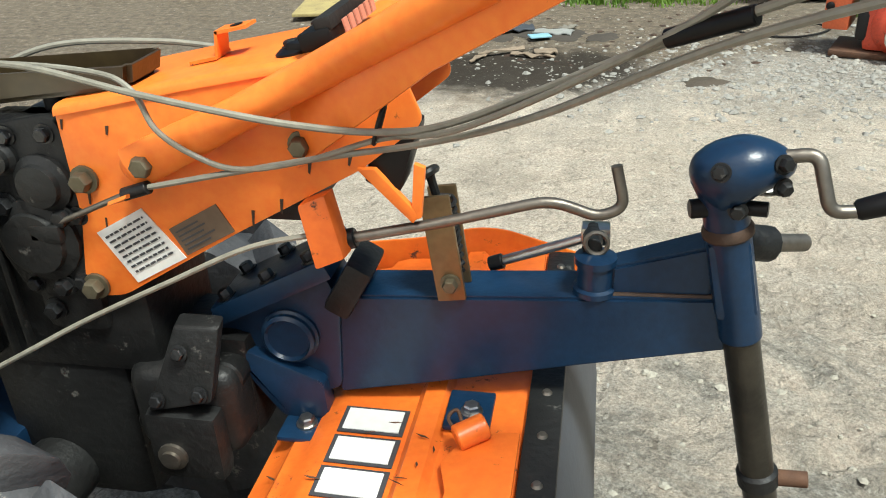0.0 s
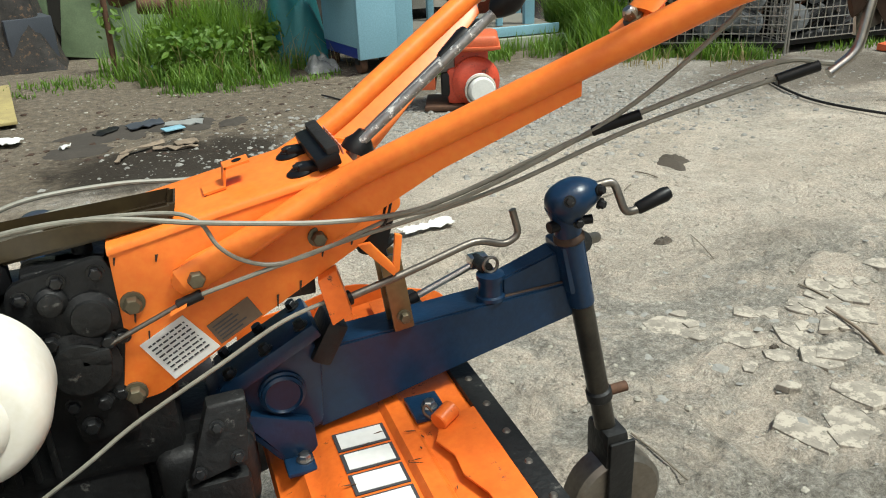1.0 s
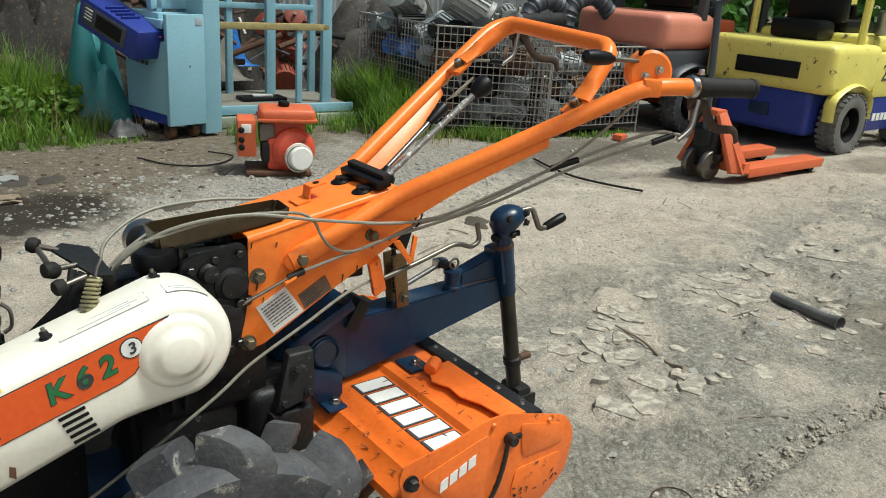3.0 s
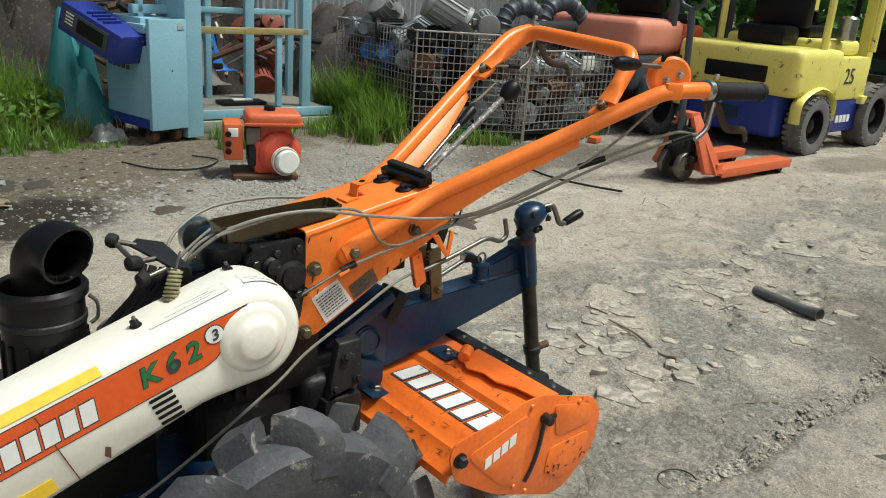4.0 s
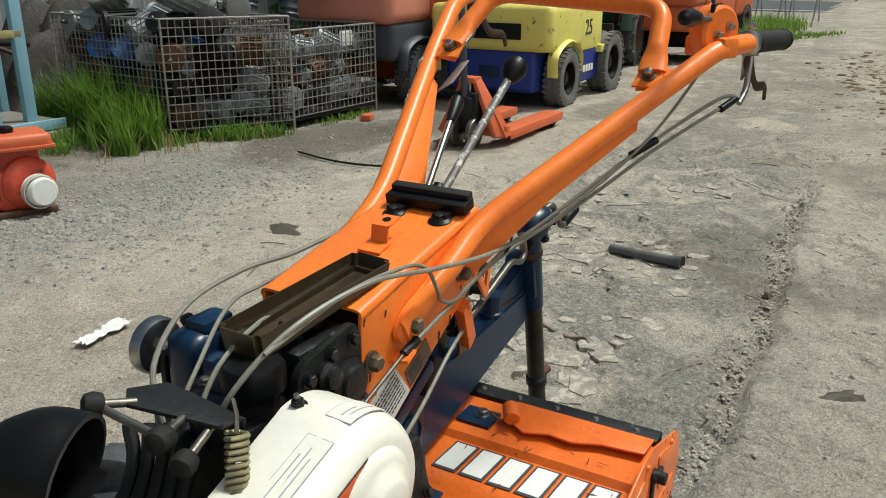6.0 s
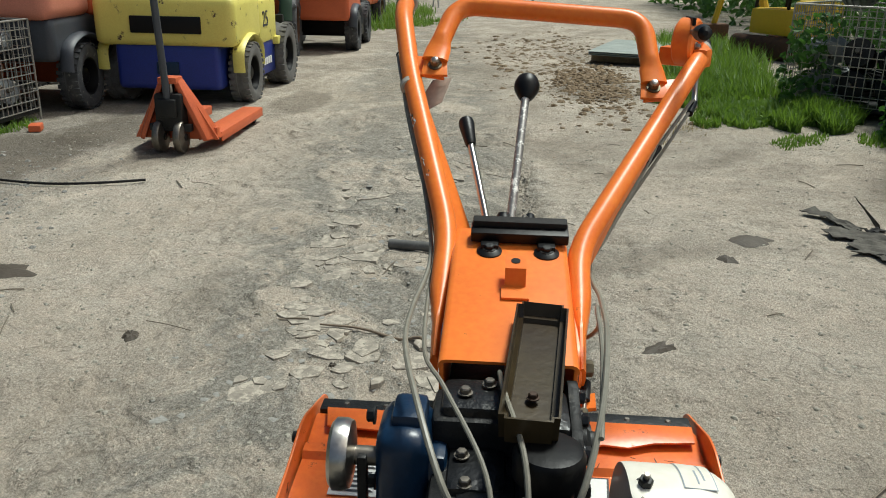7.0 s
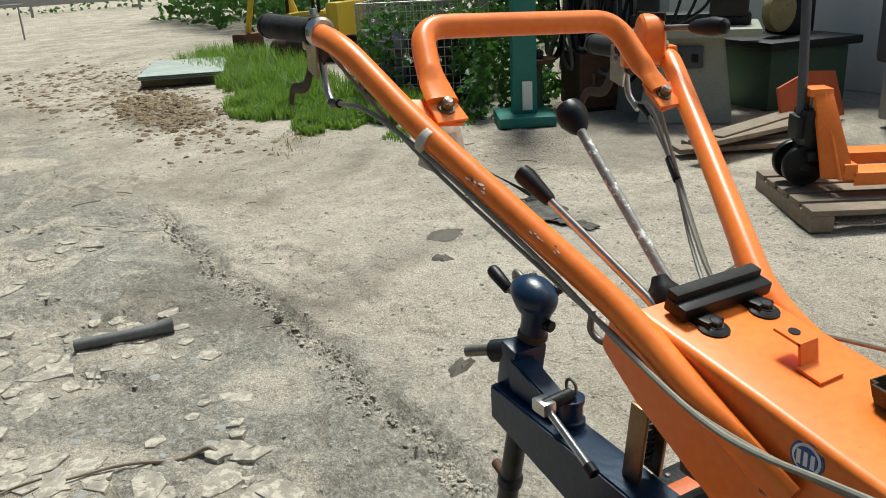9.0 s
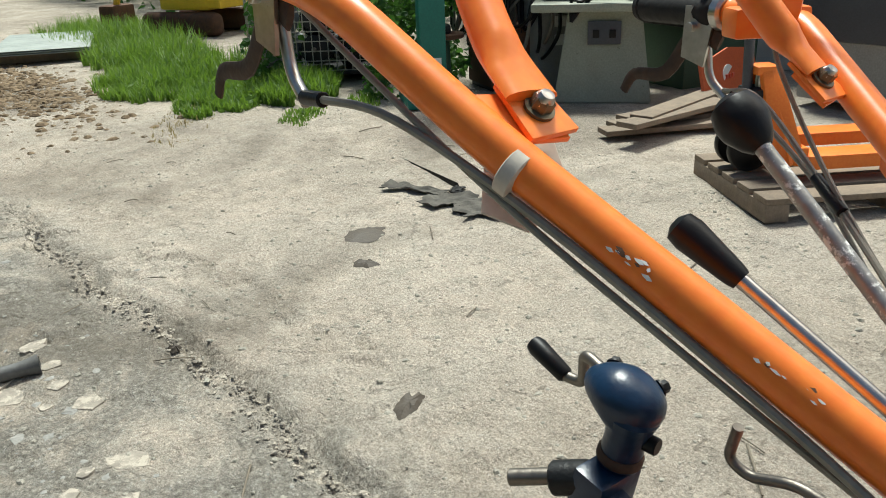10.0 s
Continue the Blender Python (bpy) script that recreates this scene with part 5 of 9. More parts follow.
    rnd = random.Random(6)
    for i in range(6):
        x = 0.008 + 0.011 * i
        plate([(x, 0.265, 0.5558 + 0.073 * x), (x + 0.004, 0.265, 0.5558 + 0.073 * x), (x + 0.004, 0.265 - rnd.uniform(0.04, 0.065), 0.5558 + 0.073 * x), (x, 0.2, 0.5558 + 0.073 * x)], (0, 0, 1), 0.0004, bm)
    part("small_print", bm, INK, cv)
    # hanging rear flap
    bm = bmesh.new()
    pf = [(0.236, 0.566), (0.250, 0.54), (0.266, 0.48), (0.276, 0.42), (0.282, 0.375)]
    rings = [[bm.verts.new((x, y, z)) for x, z in pf] for y in (-0.31, -0.1, 0.1, 0.318)]
    for a, b in zip(rings, rings[1:]):
        for i in range(len(pf) - 1):
            bm.faces.new((a[i], a[i + 1], b[i + 1], b[i]))
    thicken(bm, 0.006)
    bmesh.ops.recalc_face_normals(bm, faces=bm.faces)
    part("rear_flap", bm, SLATE, cv, "dark rubber rear flap")
    # mounting tabs
    for x, z in ((-0.041, 0.533), (0.147, 0.570)):
        t = part("mount_tab", box((x - 0.028, -0.062, z - 0.004), (x + 0.022, 0.0, z + 0.003), 0.003), NAVY, TR)
        part("bolt", bolt((x, -0.037, z + 0.003), UP, 0.009, 0.011), CHROME, t)
    sh = part("tine_shaft", rod((0.10, -0.30, 0.40), (0.10, 0.30, 0.40), 0.022, 14), IRON, TR, "dark tine shaft with curved blades")
    for k in range(14):
        y = -0.28 + 0.043 * k
        a = k * 2.4
        s = 1 if k % 2 else -1
        d, t = V((math.cos(a), 0, math.sin(a))), V((-math.sin(a), 0, math.cos(a)))
        c = V((0.10, y, 0.40))
        part("tine", tube(curve([c + d * 0.018, c + d * 0.08 + t * 0.01, c + d * 0.125 + t * 0.03, c + d * 0.145 + t * 0.055 + FAR * s * 0.02], 4), 0.013, 8, flat=lambda q: (0.35, 1.0)), RUST, sh)


def depth_arm():
    case = [(-0.150, 0.640), (-0.128, 0.672), (-0.03, 0.722), (-0.012, 0.735), (0.004, 0.700), (0.012, 0.682), (0.004, 0.569), (-0.033, 0.560), (-0.07, 0.585), (-0.098, 0.603), (-0.125, 0.63)]
    g = part("tiller_case", plate([(x - 0.008, 0.020, z) for x, z in rounded(case, 0.012)], (0, 1, 0), 0.060, bevel=0.004), NAVY, TR, "dark blue tiller gear case")
    fl = box((-0.150, -0.028, -0.012), (0.0, 0.06, 0.012), 0.005, m=Matrix.Translation((0.0, 0, 0.732)) @ Matrix.Rotation(radians(-27), 4, "Y"))
    fl = part("case_flange", fl, NAVY, g)
    for k in range(3):
        for y in (-0.014, 0.045):
            p = V((-0.02 - 0.05 * k, y, 0.735 - 0.026 * k))
            part("bolt", bolt(p, (-0.45, 0, 0.9), 0.008, 0.011), OILY, fl)
    part("side_cap", lathe((-0.056, -0.010, 0.638), NEAR, [(0.033, 0), (0.033, 0.004), (0.030, 0.006), (0.030, 0.011), (0.026, 0.014), (0.0235, 0.010), (0, 0.009)], 30), NAVY, g, "round dark blue bearing cap")
    part("lower_lug", plate(xz(-0.012, rounded([(-0.132, 0.632), (-0.02, 0.588), (-0.018, 0.536), (-0.072, 0.534), (-0.100, 0.575)], 0.008)), (0, 1, 0), 0.028, bevel=0.004), NAVY, g)
    part("pivot_shaft", rod((-0.125, -0.05, 0.600), (-0.125, 0.05, 0.600), 0.022, 18), IRON, g)
    # tapered box arm
    bm = bmesh.new()
    rings = []
    for x, z0, z1 in ((-0.008, 0.560, 0.688), (0.10, 0.583, 0.694), (0.25, 0.619, 0.703), (0.412, 0.655, 0.712)):
        rings.append([bm.verts.new((x, y, z)) for y, z in ((-0.006, z0), (0.054, z0), (0.054, z1), (-0.006, z1))])
    for a, b in zip(rings, rings[1:]):
        for k in range(4):
            bm.faces.new((a[k], a[(k + 1) % 4], b[(k + 1) % 4], b[k]))
    bm.faces.new(rings[0][::-1])
    bm.faces.new(rings[-1])
    bmesh.ops.recalc_face_normals(bm, faces=bm.faces)
    bmesh.ops.bevel(bm, geom=[e for e in bm.edges if len(e.link_faces) == 2 and e.calc_face_angle() > 0.5], offset=0.003, segments=2, affect="EDGES")
    arm = part("depth_arm", bm, NAVY, TR, "dark blue box-section arm")
    part("rear_brace", box((0.0, -0.02, 0.67), (0.03, 0.044, 0.735), 0.006, m=Matrix.Translation((0.012, 0, 0.70)) @ Matrix.Rotation(radians(30), 4, "Y") @ Matrix.Translation((-0.012, 0, -0.70))), IRON, arm)
    bm = bmesh.new()
    rings = []
    for x, z0, z1, h in ((0.284, 0.703, 0.735, 0.016), (0.380, 0.709, 0.766, 0.020)):
        rings.append([bm.verts.new((x, 0.020 + y, z)) for y, z in ((-h, z0), (h, z0), (h, z1), (-h, z1))])
    for k in range(4):
        bm.faces.new((rings[0][k], rings[0][(k + 1) % 4], rings[1][(k + 1) % 4], rings[1][k]))
    bm.faces.new(rings[0][::-1])
    bm.faces.new(rings[1])
    bmesh.ops.recalc_face_normals(bm, faces=bm.faces)
    bmesh.ops.bevel(bm, geom=bm.edges[:], offset=0.003, segments=2, affect="EDGES")
    part("arm_rib", bm, NAVY, arm)
    part("weld_bead", tube([(0.284, 0.003, 0.705), (0.335, 0.001, 0.708), (0.392, -0.001, 0.711)], 0.0028, 6), DARKRUST, arm)
    pin = part("pin_socket", lathe((0.268, 0.012, 0.703), UP, [(0.022, 0), (0.022, 0.006), (0.018, 0.008), (0.018, 0.032), (0.021, 0.033), (0.021, 0.040), (0.010, 0.043)], 20), NAVY, arm)
    part("pin_ring", tube([V((0.268 + 0.011 * math.cos(a), 0.010, 0.758 + 0.012 * math.sin(a))) for a in [2 * math.pi * k / 16 for k in range(17)]], 0.0025, 6), STEEL, pin)
    t0, t1 = V((0.268, 0.056, 0.744)), V((0.170, 0.061, 0.705))
    hd = part("lock_rod", rod(t0, t1, 0.0055), CHROME, arm, "bright lock rod with black tip")
    part("rod_tip", rod(t1, t1 + (t1 - t0).normalized() * 0.016, 0.0085), BLACK, hd)
    part("rod_head", rod(t0 + V((-0.004, 0.006, 0.002)), t0 + V((-0.004, -0.042, 0.006)), 0.010), IRON, hd)
    part("rod_nut", box((0.252, 0.047, 0.735), (0.282, 0.069, 0.755), 0.004), CHROME, hd)
    # spring strut between arm and handle frame
    st = part("spring_strut", box((0.110, -0.012, 0.695), (0.140, -0.006, 0.812), 0.002, m=Matrix.Translation((0.127, 0, 0.7)) @ Matrix.Rotation(radians(-7), 4, "Y") @ Matrix.Translation((-0.127, 0, -0.7))), TAN, TR, "zinc-plated spring strut")
    part("strut_side", box((0.110, 0.024, 0.695), (0.140, 0.030, 0.808), 0.002, m=Matrix.Translation((0.127, 0, 0.7)) @ Matrix.Rotation(radians(-7), 4, "Y") @ Matrix.Translation((-0.127, 0, -0.7))), TAN, st)
    pts = [V((0.124 - 0.006 * t / 40 + 0.011 * math.cos(t * 1.6), 0.008 + 0.011 * math.sin(t * 1.6), 0.720 + 0.0022 * t)) for t in range(38)]
    part("strut_spring", tube(curve(pts, 2), 0.0026, 6), IRON, st)
    part("strut_pin", bolt((0.125, -0.012, 0.716), NEAR, 0.008, 0.010), BRASS, st)
    part("strut_hook", tube(curve([(0.110, 0.008, 0.805), (0.106, 0.004, 0.828), (0.114, -0.01, 0.840), (0.112, -0.03, 0.845), (0.100, -0.03, 0.836)], 5), 0.0045, 8), IRON, st)
    # brackets below the handle frame
    part("lower_bracket", plate([(0.0, -0.070, 0.828), (0.026, -0.066, 0.838), (0.040, -0.07, 0.775), (0.012, -0.074, 0.764)], (0.2, 1, 0.1), 0.018, bevel=0.003), ORANGE_WORN, TR, "orange bracket with chipped yellow patches")
    ho = part("hook_bracket", plate([(0.055, -0.066, 0.862), (0.072, -0.066, 0.862), (0.108, -0.058, 0.815), (0.102, -0.058, 0.806)], (0.2, 1, 0.2), 0.006, bevel=0.0015), ORANGE, TR)
    plate_bm = plate([(0.100, -0.058, 0.808), (0.110, -0.058, 0.812), (0.116, -0.06, 0.862), (0.106, -0.06, 0.866)], (0.1, 1, 0.1), 0.006, bevel=0.0015)
    part("hook_strap", plate_bm, ORANGE, ho)
    part("rubber_stop", box((0.066, -0.062, 0.838), (0.102, -0.02, 0.905), 0.007, m=Matrix.Translation((0.084, 0, 0.87)) @ Matrix.Rotation(radians(18), 4, "Y") @ Matrix.Translation((-0.084, 0, -0.87))), BLACK, TR, "black rubber stop")
    part("control_rod", tube(bent([(0.035, -0.055, 0.784), (0.130, -0.05, 0.804), (0.225, -0.045, 0.828), (0.268, -0.043, 0.812), (0.290, -0.041, 0.822), (0.281, -0.038, 0.860)], 0.018), 0.0052, 10), STEEL, TR, "bent steel control rod")
    part("rod_socket", rod((0.022, -0.057, 0.781), (0.044, -0.055, 0.786), 0.010), BLACK, TR)

    # upright with crank head and tail wheel
    p0, p1 = V((0.466, -0.004, 0.428)), V((0.380, -0.010, 0.812))
    d = (p1 - p0).normalized()
    post = part("depth_post", rod(p0 + d * 0.25, p1 - d * 0.01, 0.0205, 20), NAVY, TR, "dark blue sleeve of the depth post")
    part("inner_tube", rod(p0 - d * 0.005, p0 + d * 0.27, 0.0178, 18), GREASY, post, "oily black inner tube")
    part("collar", lathe(p0 + d * 0.055, d, [(0.0175, 0), (0.0215, 0.004), (0.0215, 0.02), (0.0175, 0.024)], 18), IRON, post)
    part("collar_screw", rod(p0 + d * 0.067 + V((0.02, 0, 0)), p0 + d * 0.067 + V((0.05, -0.004, 0.004)), 0.009), RUST, post)
    part("sleeve_rim", lathe(p1 - d * 0.03, d, [(0.0205, 0), (0.0235, 0.003), (0.0235, 0.009), (0.021, 0.013)], 20), DARKRUST, post)
    part("arm_clamp", box((0.375, -0.024, 0.700), (0.414, 0.036, 0.782), 0.006, m=Matrix.Translation((0.394, 0, 0.74)) @ Matrix.Rotation(radians(-12), 4, "Y") @ Matrix.Translation((-0.394, 0, -0.74))), NAVY, post)
    # head: a domed casting
    bm = bmesh.new()
    bmesh.ops.create_uvsphere(bm, u_segments=24, v_segments=14, radius=1.0)
    for v in bm.verts:
        x, y, z = v.co
        z = max(z, -0.8) if z < 0 else z
        w = 1 - 0.22 * max(x, 0)
        v.co = V((0.389 + 0.045 * x, -0.014 + 0.033 * y * w, 0.853 + 0.028 * z * w + 0.006 * x * (1 - abs(x) * 0.4) - 0.016 * max(-z, 0) * max(0, 1 - abs(x + 0.35) * 1.4)))
    lathe(p1 - d * 0.014, d, [(0.021, 0), (0.0205, 0.012), (0.0225, 0.028), (0.027, 0.044), (0.022, 0.052)], 24, bm)
    hd = part("crank_head", bm, NAVY, post, "domed dark blue crank head")
    for q, dr in (((0.368, -0.041, 0.858), (-0.4, -1, 0.25)), ((0.418, -0.034, 0.864), (0.5, -1, 0.3)), ((0.420, -0.034, 0.844), (0.5, -1, -0.2)), ((0.387, -0.034, 0.820), (-0.2, -1, 0))):
        part("bolt", bolt(q, dr, 0.0065, 0.009), IRON, hd)
    part("stop_screw", rod((0.348, -0.018, 0.812), (0.374, -0.014, 0.814), 0.009), BLACK, hd)
    part("stop_screw", rod((0.387, -0.018, 0.816), (0.414, -0.026, 0.818), 0.007), BLACK, hd)
    cr = part("crank", tube(bent([(0.414, -0.018, 0.864), (0.448, -0.023, 0.870), (0.461, -0.038, 0.823), (0.488, -0.034, 0.824)], 0.011), 0.0062, 10), STEEL, hd, "bent steel crank")
    a, b = V((0.482, -0.034, 0.824)), V((0.530, -0.036, 0.841))
    part("crank_grip", lathe(a, b - a, [(0.007, 0), (0.0095, 0.003), (0.0115, 0.048), (0.0095, 0.056), (0.004, 0.058)], 14), BLACK, cr, "black plastic crank grip")
    cl = part("clamp_screw", rod((0.400, 0.015, 0.765), (0.434, 0.034, 0.754), 0.018), IRON, post)
    part("tommy_bar", rod((0.430, 0.030, 0.757), (0.472, 0.058, 0.745), 0.009), STEEL, cl)
    # tail wheel
    fk = part("wheel_fork", box((0.450, -0.040, 0.355), (0.494, 0.030, 0.428), 0.012), IRON, TR, "oily tail wheel fork")
    for y in (-0.044, 0.026):
        part("fork_leg", box((0.455, y - 0.002, 0.255), (0.502, y + 0.006, 0.412), 0.004), IRON, fk)
    tw = part("tail_wheel", lathe((0.484, -0.036, 0.285), FAR, [(0.02, 0), (0.076, 0.0), (0.085, 0.008), (0.086, 0.028), (0.085, 0.048), (0.076, 0.056), (0.02, 0.056)], 28), STEEL, TR, "grey steel tail wheel")
    part("axle", rod((0.484, -0.055, 0.285), (0.484, 0.04, 0.285), 0.010), IRON, tw)


def cables():
    runs = [
        ([(-0.45, -0.03, 0.84), (-0.43, -0.055, 0.90), (-0.36, -0.075, 0.945), (-0.246, -0.090, 0.958), (-0.13, -0.100, 0.938), (-0.06, -0.104, 0.926), (0.015, -0.104, 0.914), (0.09, -0.108, 0.911), (0.16, -0.130, 0.93), (0.30, -0.21, 1.01), (0.45, -0.30, 1.085), (0.515, -0.325, 1.085)], 0.0052),
        ([(-0.40, -0.07, 0.93), (-0.28, -0.082, 0.955), (-0.17, -0.088, 0.952), (-0.13, -0.094, 0.938), (-0.112, -0.099, 0.905), (-0.085, -0.09, 0.878), (-0.045, -0.089, 0.866), (0.02, -0.089, 0.877), (0.09, -0.101, 0.903), (0.17, -0.14, 0.93), (0.32, -0.225, 1.03), (0.42, -0.275, 1.13), (0.43, -0.285, 1.165)], 0.0045),
        ([(-0.139, -0.086, 0.844), (-0.045, -0.088, 0.864), (0.041, -0.089, 0.881), (0.13, -0.108, 0.903), (0.22, -0.16, 0.945), (0.34, -0.24, 1.02), (0.47, -0.31, 1.075)], 0.005),
        ([(-0.44, 0.04, 0.84), (-0.42, 0.07, 0.89), (-0.34, 0.10, 0.925), (-0.22, 0.125, 0.925), (-0.10, 0.13, 0.915), (0.03, 0.119, 0.936), (0.15, 0.141, 1.006), (0.30, 0.184, 1.097), (0.42, 0.212, 1.150), (0.50, 0.222, 1.155), (0.545, 0.218, 1.150)], 0.0055),
        ([(-0.46, 0.02, 0.83), (-0.40, 0.03, 0.885), (-0.30, 0.075, 0.915), (-0.20, 0.105, 0.905), (-0.05, 0.115, 0.91), (0.07, 0.116, 0.950), (0.20, 0.155, 1.027), (0.34, 0.194, 1.112), (0.50, 0.216, 1.205), (0.58, 0.214, 1.245)], 0.0045),
        ([(-0.46, -0.01, 0.83), (-0.40, -0.005, 0.90), (-0.30, 0.015, 0.915), (-0.24, 0.02, 0.905)], 0.0048),
        ([(-0.70, -0.11, 0.46), (-0.52, -0.12, 0.545), (-0.327, -0.112, 0.65), (-0.242, -0.092, 0.693), (-0.138, -0.09, 0.745), (-0.052, -0.082, 0.784), (0.02, -0.07, 0.797)], 0.0048),
    ]
    for pts, r in runs:
        part("control_cable", tube(curve(pts, 7), r * 0.60, 8), CABLE, TR, "grey sheathed control cable")
    part("cable_end", rod((-0.139, -0.086, 0.844), (-0.168, -0.083, 0.834), 0.0065), IRON, TR)
    part("cable_rod", rod((-0.165, -0.083, 0.835), (-0.255, -0.075, 0.795), 0.003), STEEL, TR)
    part("cable_yoke", box((-0.285, -0.082, 0.775), (-0.25, -0.066, 0.795), 0.004), IRON, TR)
    part("cable_clip", plate([(-0.175, -0.066, 0.822), (-0.155, -0.066, 0.830), (-0.158, -0.096, 0.838), (-0.178, -0.096, 0.83)], (0.3, 0.2, 1), 0.004), ORANGE, TR)
    part("cable_tie", tube([V((0.088 + 0.006 * math.cos(a), -0.099 + 0.008 * math.sin(a), 0.915 + 0.018 * math.cos(a))) for a in [2 * math.pi * k / 14 for k in range(15)]], 0.0018, 6), IRON, TR)
    for p, q in (((0.30, -0.21, 1.012), (0.345, -0.237, 1.032)), ((0.46, -0.307, 1.07), (0.50, -0.322, 1.084)), ((0.50, 0.222, 1.155), (0.535, 0.219, 1.152))):
        part("cable_sleeve", rod(p, q, 0.0062), BLACK, TR)
    rnd = random.Random(17)
    p0, p1 = V((0.054, 0.097, 0.961)), V((0.353, 0.188, 1.138))
    ax = (p1 - p0).normalized()
    out = V((-0.55, 0.45, 0.65))
    out = (out - ax * out.dot(ax)).normalized()
    side = ax.cross(out)
    for k in range(26):
        q = p0 + (p1 - p0) * rnd.choice((rnd.uniform(0.3, 0.42), rnd.uniform(0.62, 0.70)))
        a = rnd.uniform(-0.5, 0.4)
        n = out * math.cos(a) + side * math.sin(a)
        w = n.cross(ax)
        c = q + n * 0.0160
        l, h = rnd.uniform(0.0012, 0.0045), rnd.uniform(0.0005, 0.0015)
        part("paint_scuff", plate([c - ax * l, c - ax * l * 0.3 + w * h, c + ax * l * 0.6 + w * h * 0.6, c + ax * l, c - w * h], n, 0.0004), PAPER if k % 4 else RUST, TR)
    part("bar_strap", lathe((0.325, 0.179, 1.121), (0.3, 0.091, 0.177), [(0.0172, 0), (0.0185, 0.001), (0.0185, 0.011), (0.0172, 0.012)], 18), CLEAR, TR, "milky plastic strap round the handlebar")


handle_frame()
handlebars()
gear_levers()
tray()
gearbox()
engine()
belt_cover()
drive_wheel(-0.205, -0.305)
drive_wheel(0.215, 0.315)
tiller()
depth_arm()
cables()

# ---- the yard: things along the far side ----


def letters(body, size, m, parent, origin, right, up, name="figures"):
    """Lettering on a flat face of a thing, in its own coordinates."""
    cu = bpy.data.curves.new(name, "FONT")
    cu.body, cu.size, cu.extrude = body, size * S, 0.002
    ob = new(name, cu)
    me = bpy.data.meshes.new_from_object(ob.evaluated_get(bpy.context.evaluated_depsgraph_get()))
    bpy.data.objects.remove(ob)
    r, u = V(right).normalized(), V(up).normalized()
    me.transform(Matrix.Translation(V(origin) * S) @ Matrix((r, u, r.cross(u))).transposed().to_4x4())
    me.materials.clear()
    me.materials.append(m)
    t = new(name, me)
    t.parent = parent
    INVERSE[t] = Matrix()
    return t


def wheel(parent, c, axis, r, w, rim=IRON, lug=0, tyre=TYRE, lab=""):
    """A wheel as part of a vehicle: tyre, dished rim, nuts."""
    c, a = V(c), V(axis).normalized()
    wp = part("wheel", lathe(c - a * w * 0.42, a, [(r * 0.2, 0), (r * 0.56, 0.0), (r * 0.6, w * 0.1), (r * 0.56, w * 0.4), (r * 0.56, w * 0.75), (r * 0.6, w * 0.84), (r * 0.55, w * 0.80), (r * 0.50, w * 0.40), (r * 0.26, w * 0.34), (r * 0.24, w * 0.62), (r * 0.17, w * 0.68), (0, w * 0.68)], 28), rim, parent, lab)
    prof = [(r * 0.58, w * 0.08), (r * 0.8, 0), (r * 0.94, w * 0.06), (r, w * 0.2), (r, w * 0.38), (r * 0.965, w * 0.4), (r * 0.965, w * 0.6), (r, w * 0.62), (r, w * 0.8), (r * 0.94, w * 0.94), (r * 0.8, w), (r * 0.58, w * 0.92), (r * 0.575, w * 0.5), (r * 0.58, w * 0.09)]
    part("tyre", lathe(c - a * w * 0.5, a, prof, 36), tyre, wp, "dusty worn tyre")
    if lug:
        bm = bmesh.new()
        fr = frame_at(c, a)
        for k in range(lug):
            for s in (-1, 1):
                m = fr @ Matrix.Rotation(2 * math.pi * (k + 0.5 * (s > 0)) / lug, 4, "Z") @ Matrix.Translation((r, 0, s * w * 0.24)) @ Matrix.Rotation(radians(36 * s), 4, "X")
                box((-r * 0.05, -r * 0.05, -w * 0.3), (r * 0.09, r * 0.05, w * 0.3), r * 0.015, bm, m, 1)
        tagged(part("tread", bm, tyre, wp), kind="stuff")
    else:
        bm = bmesh.new()
        fr = frame_at(c, a)
        for k in range(30):
            for s in (-1, 1):
                m = fr @ Matrix.Rotation(2 * math.pi * (k + 0.5 * (s > 0)) / 30, 4, "Z") @ Matrix.Translation((r, 0, s * w * 0.34))
                box((-r * 0.03, -r * 0.06, -w * 0.13), (r * 0.018, r * 0.06, w * 0.15), 0, bm, m)
        tagged(part("tread", bm, tyre, wp), kind="stuff")
    for k in range(6):
        q = frame_at(c, a) @ V((r * 0.36 * math.cos(k * math.pi / 3), r * 0.36 * math.sin(k * math.pi / 3), -w * 0.06))
        part("nut", bolt(q, a, r * 0.035, r * 0.05), STEEL, wp)
    return wp


MILKY = mat("milky_green_plastic", (0.34, 0.38, 0.34), 0.5, dark=(0.22, 0.25, 0.22), scale=5, mix=0.9, bump=0.1)
RUSTRED = mat("rusty_red_paint", (0.30, 0.055, 0.025), 0.6, dark=(0.14, 0.035, 0.02), scale=10, mix=0.9, bump=0.25, wear=(0.08, 0.05, 0.035), wear_at=0.58)
SCRAP = mat("dark_scrap", (0.05, 0.045, 0.04), 0.75, metal=0.3, dark=(0.015, 0.014, 0.013), scale=9, mix=0.95, bump=0.8, wear=(0.13, 0.08, 0.05), wear_at=0.56)


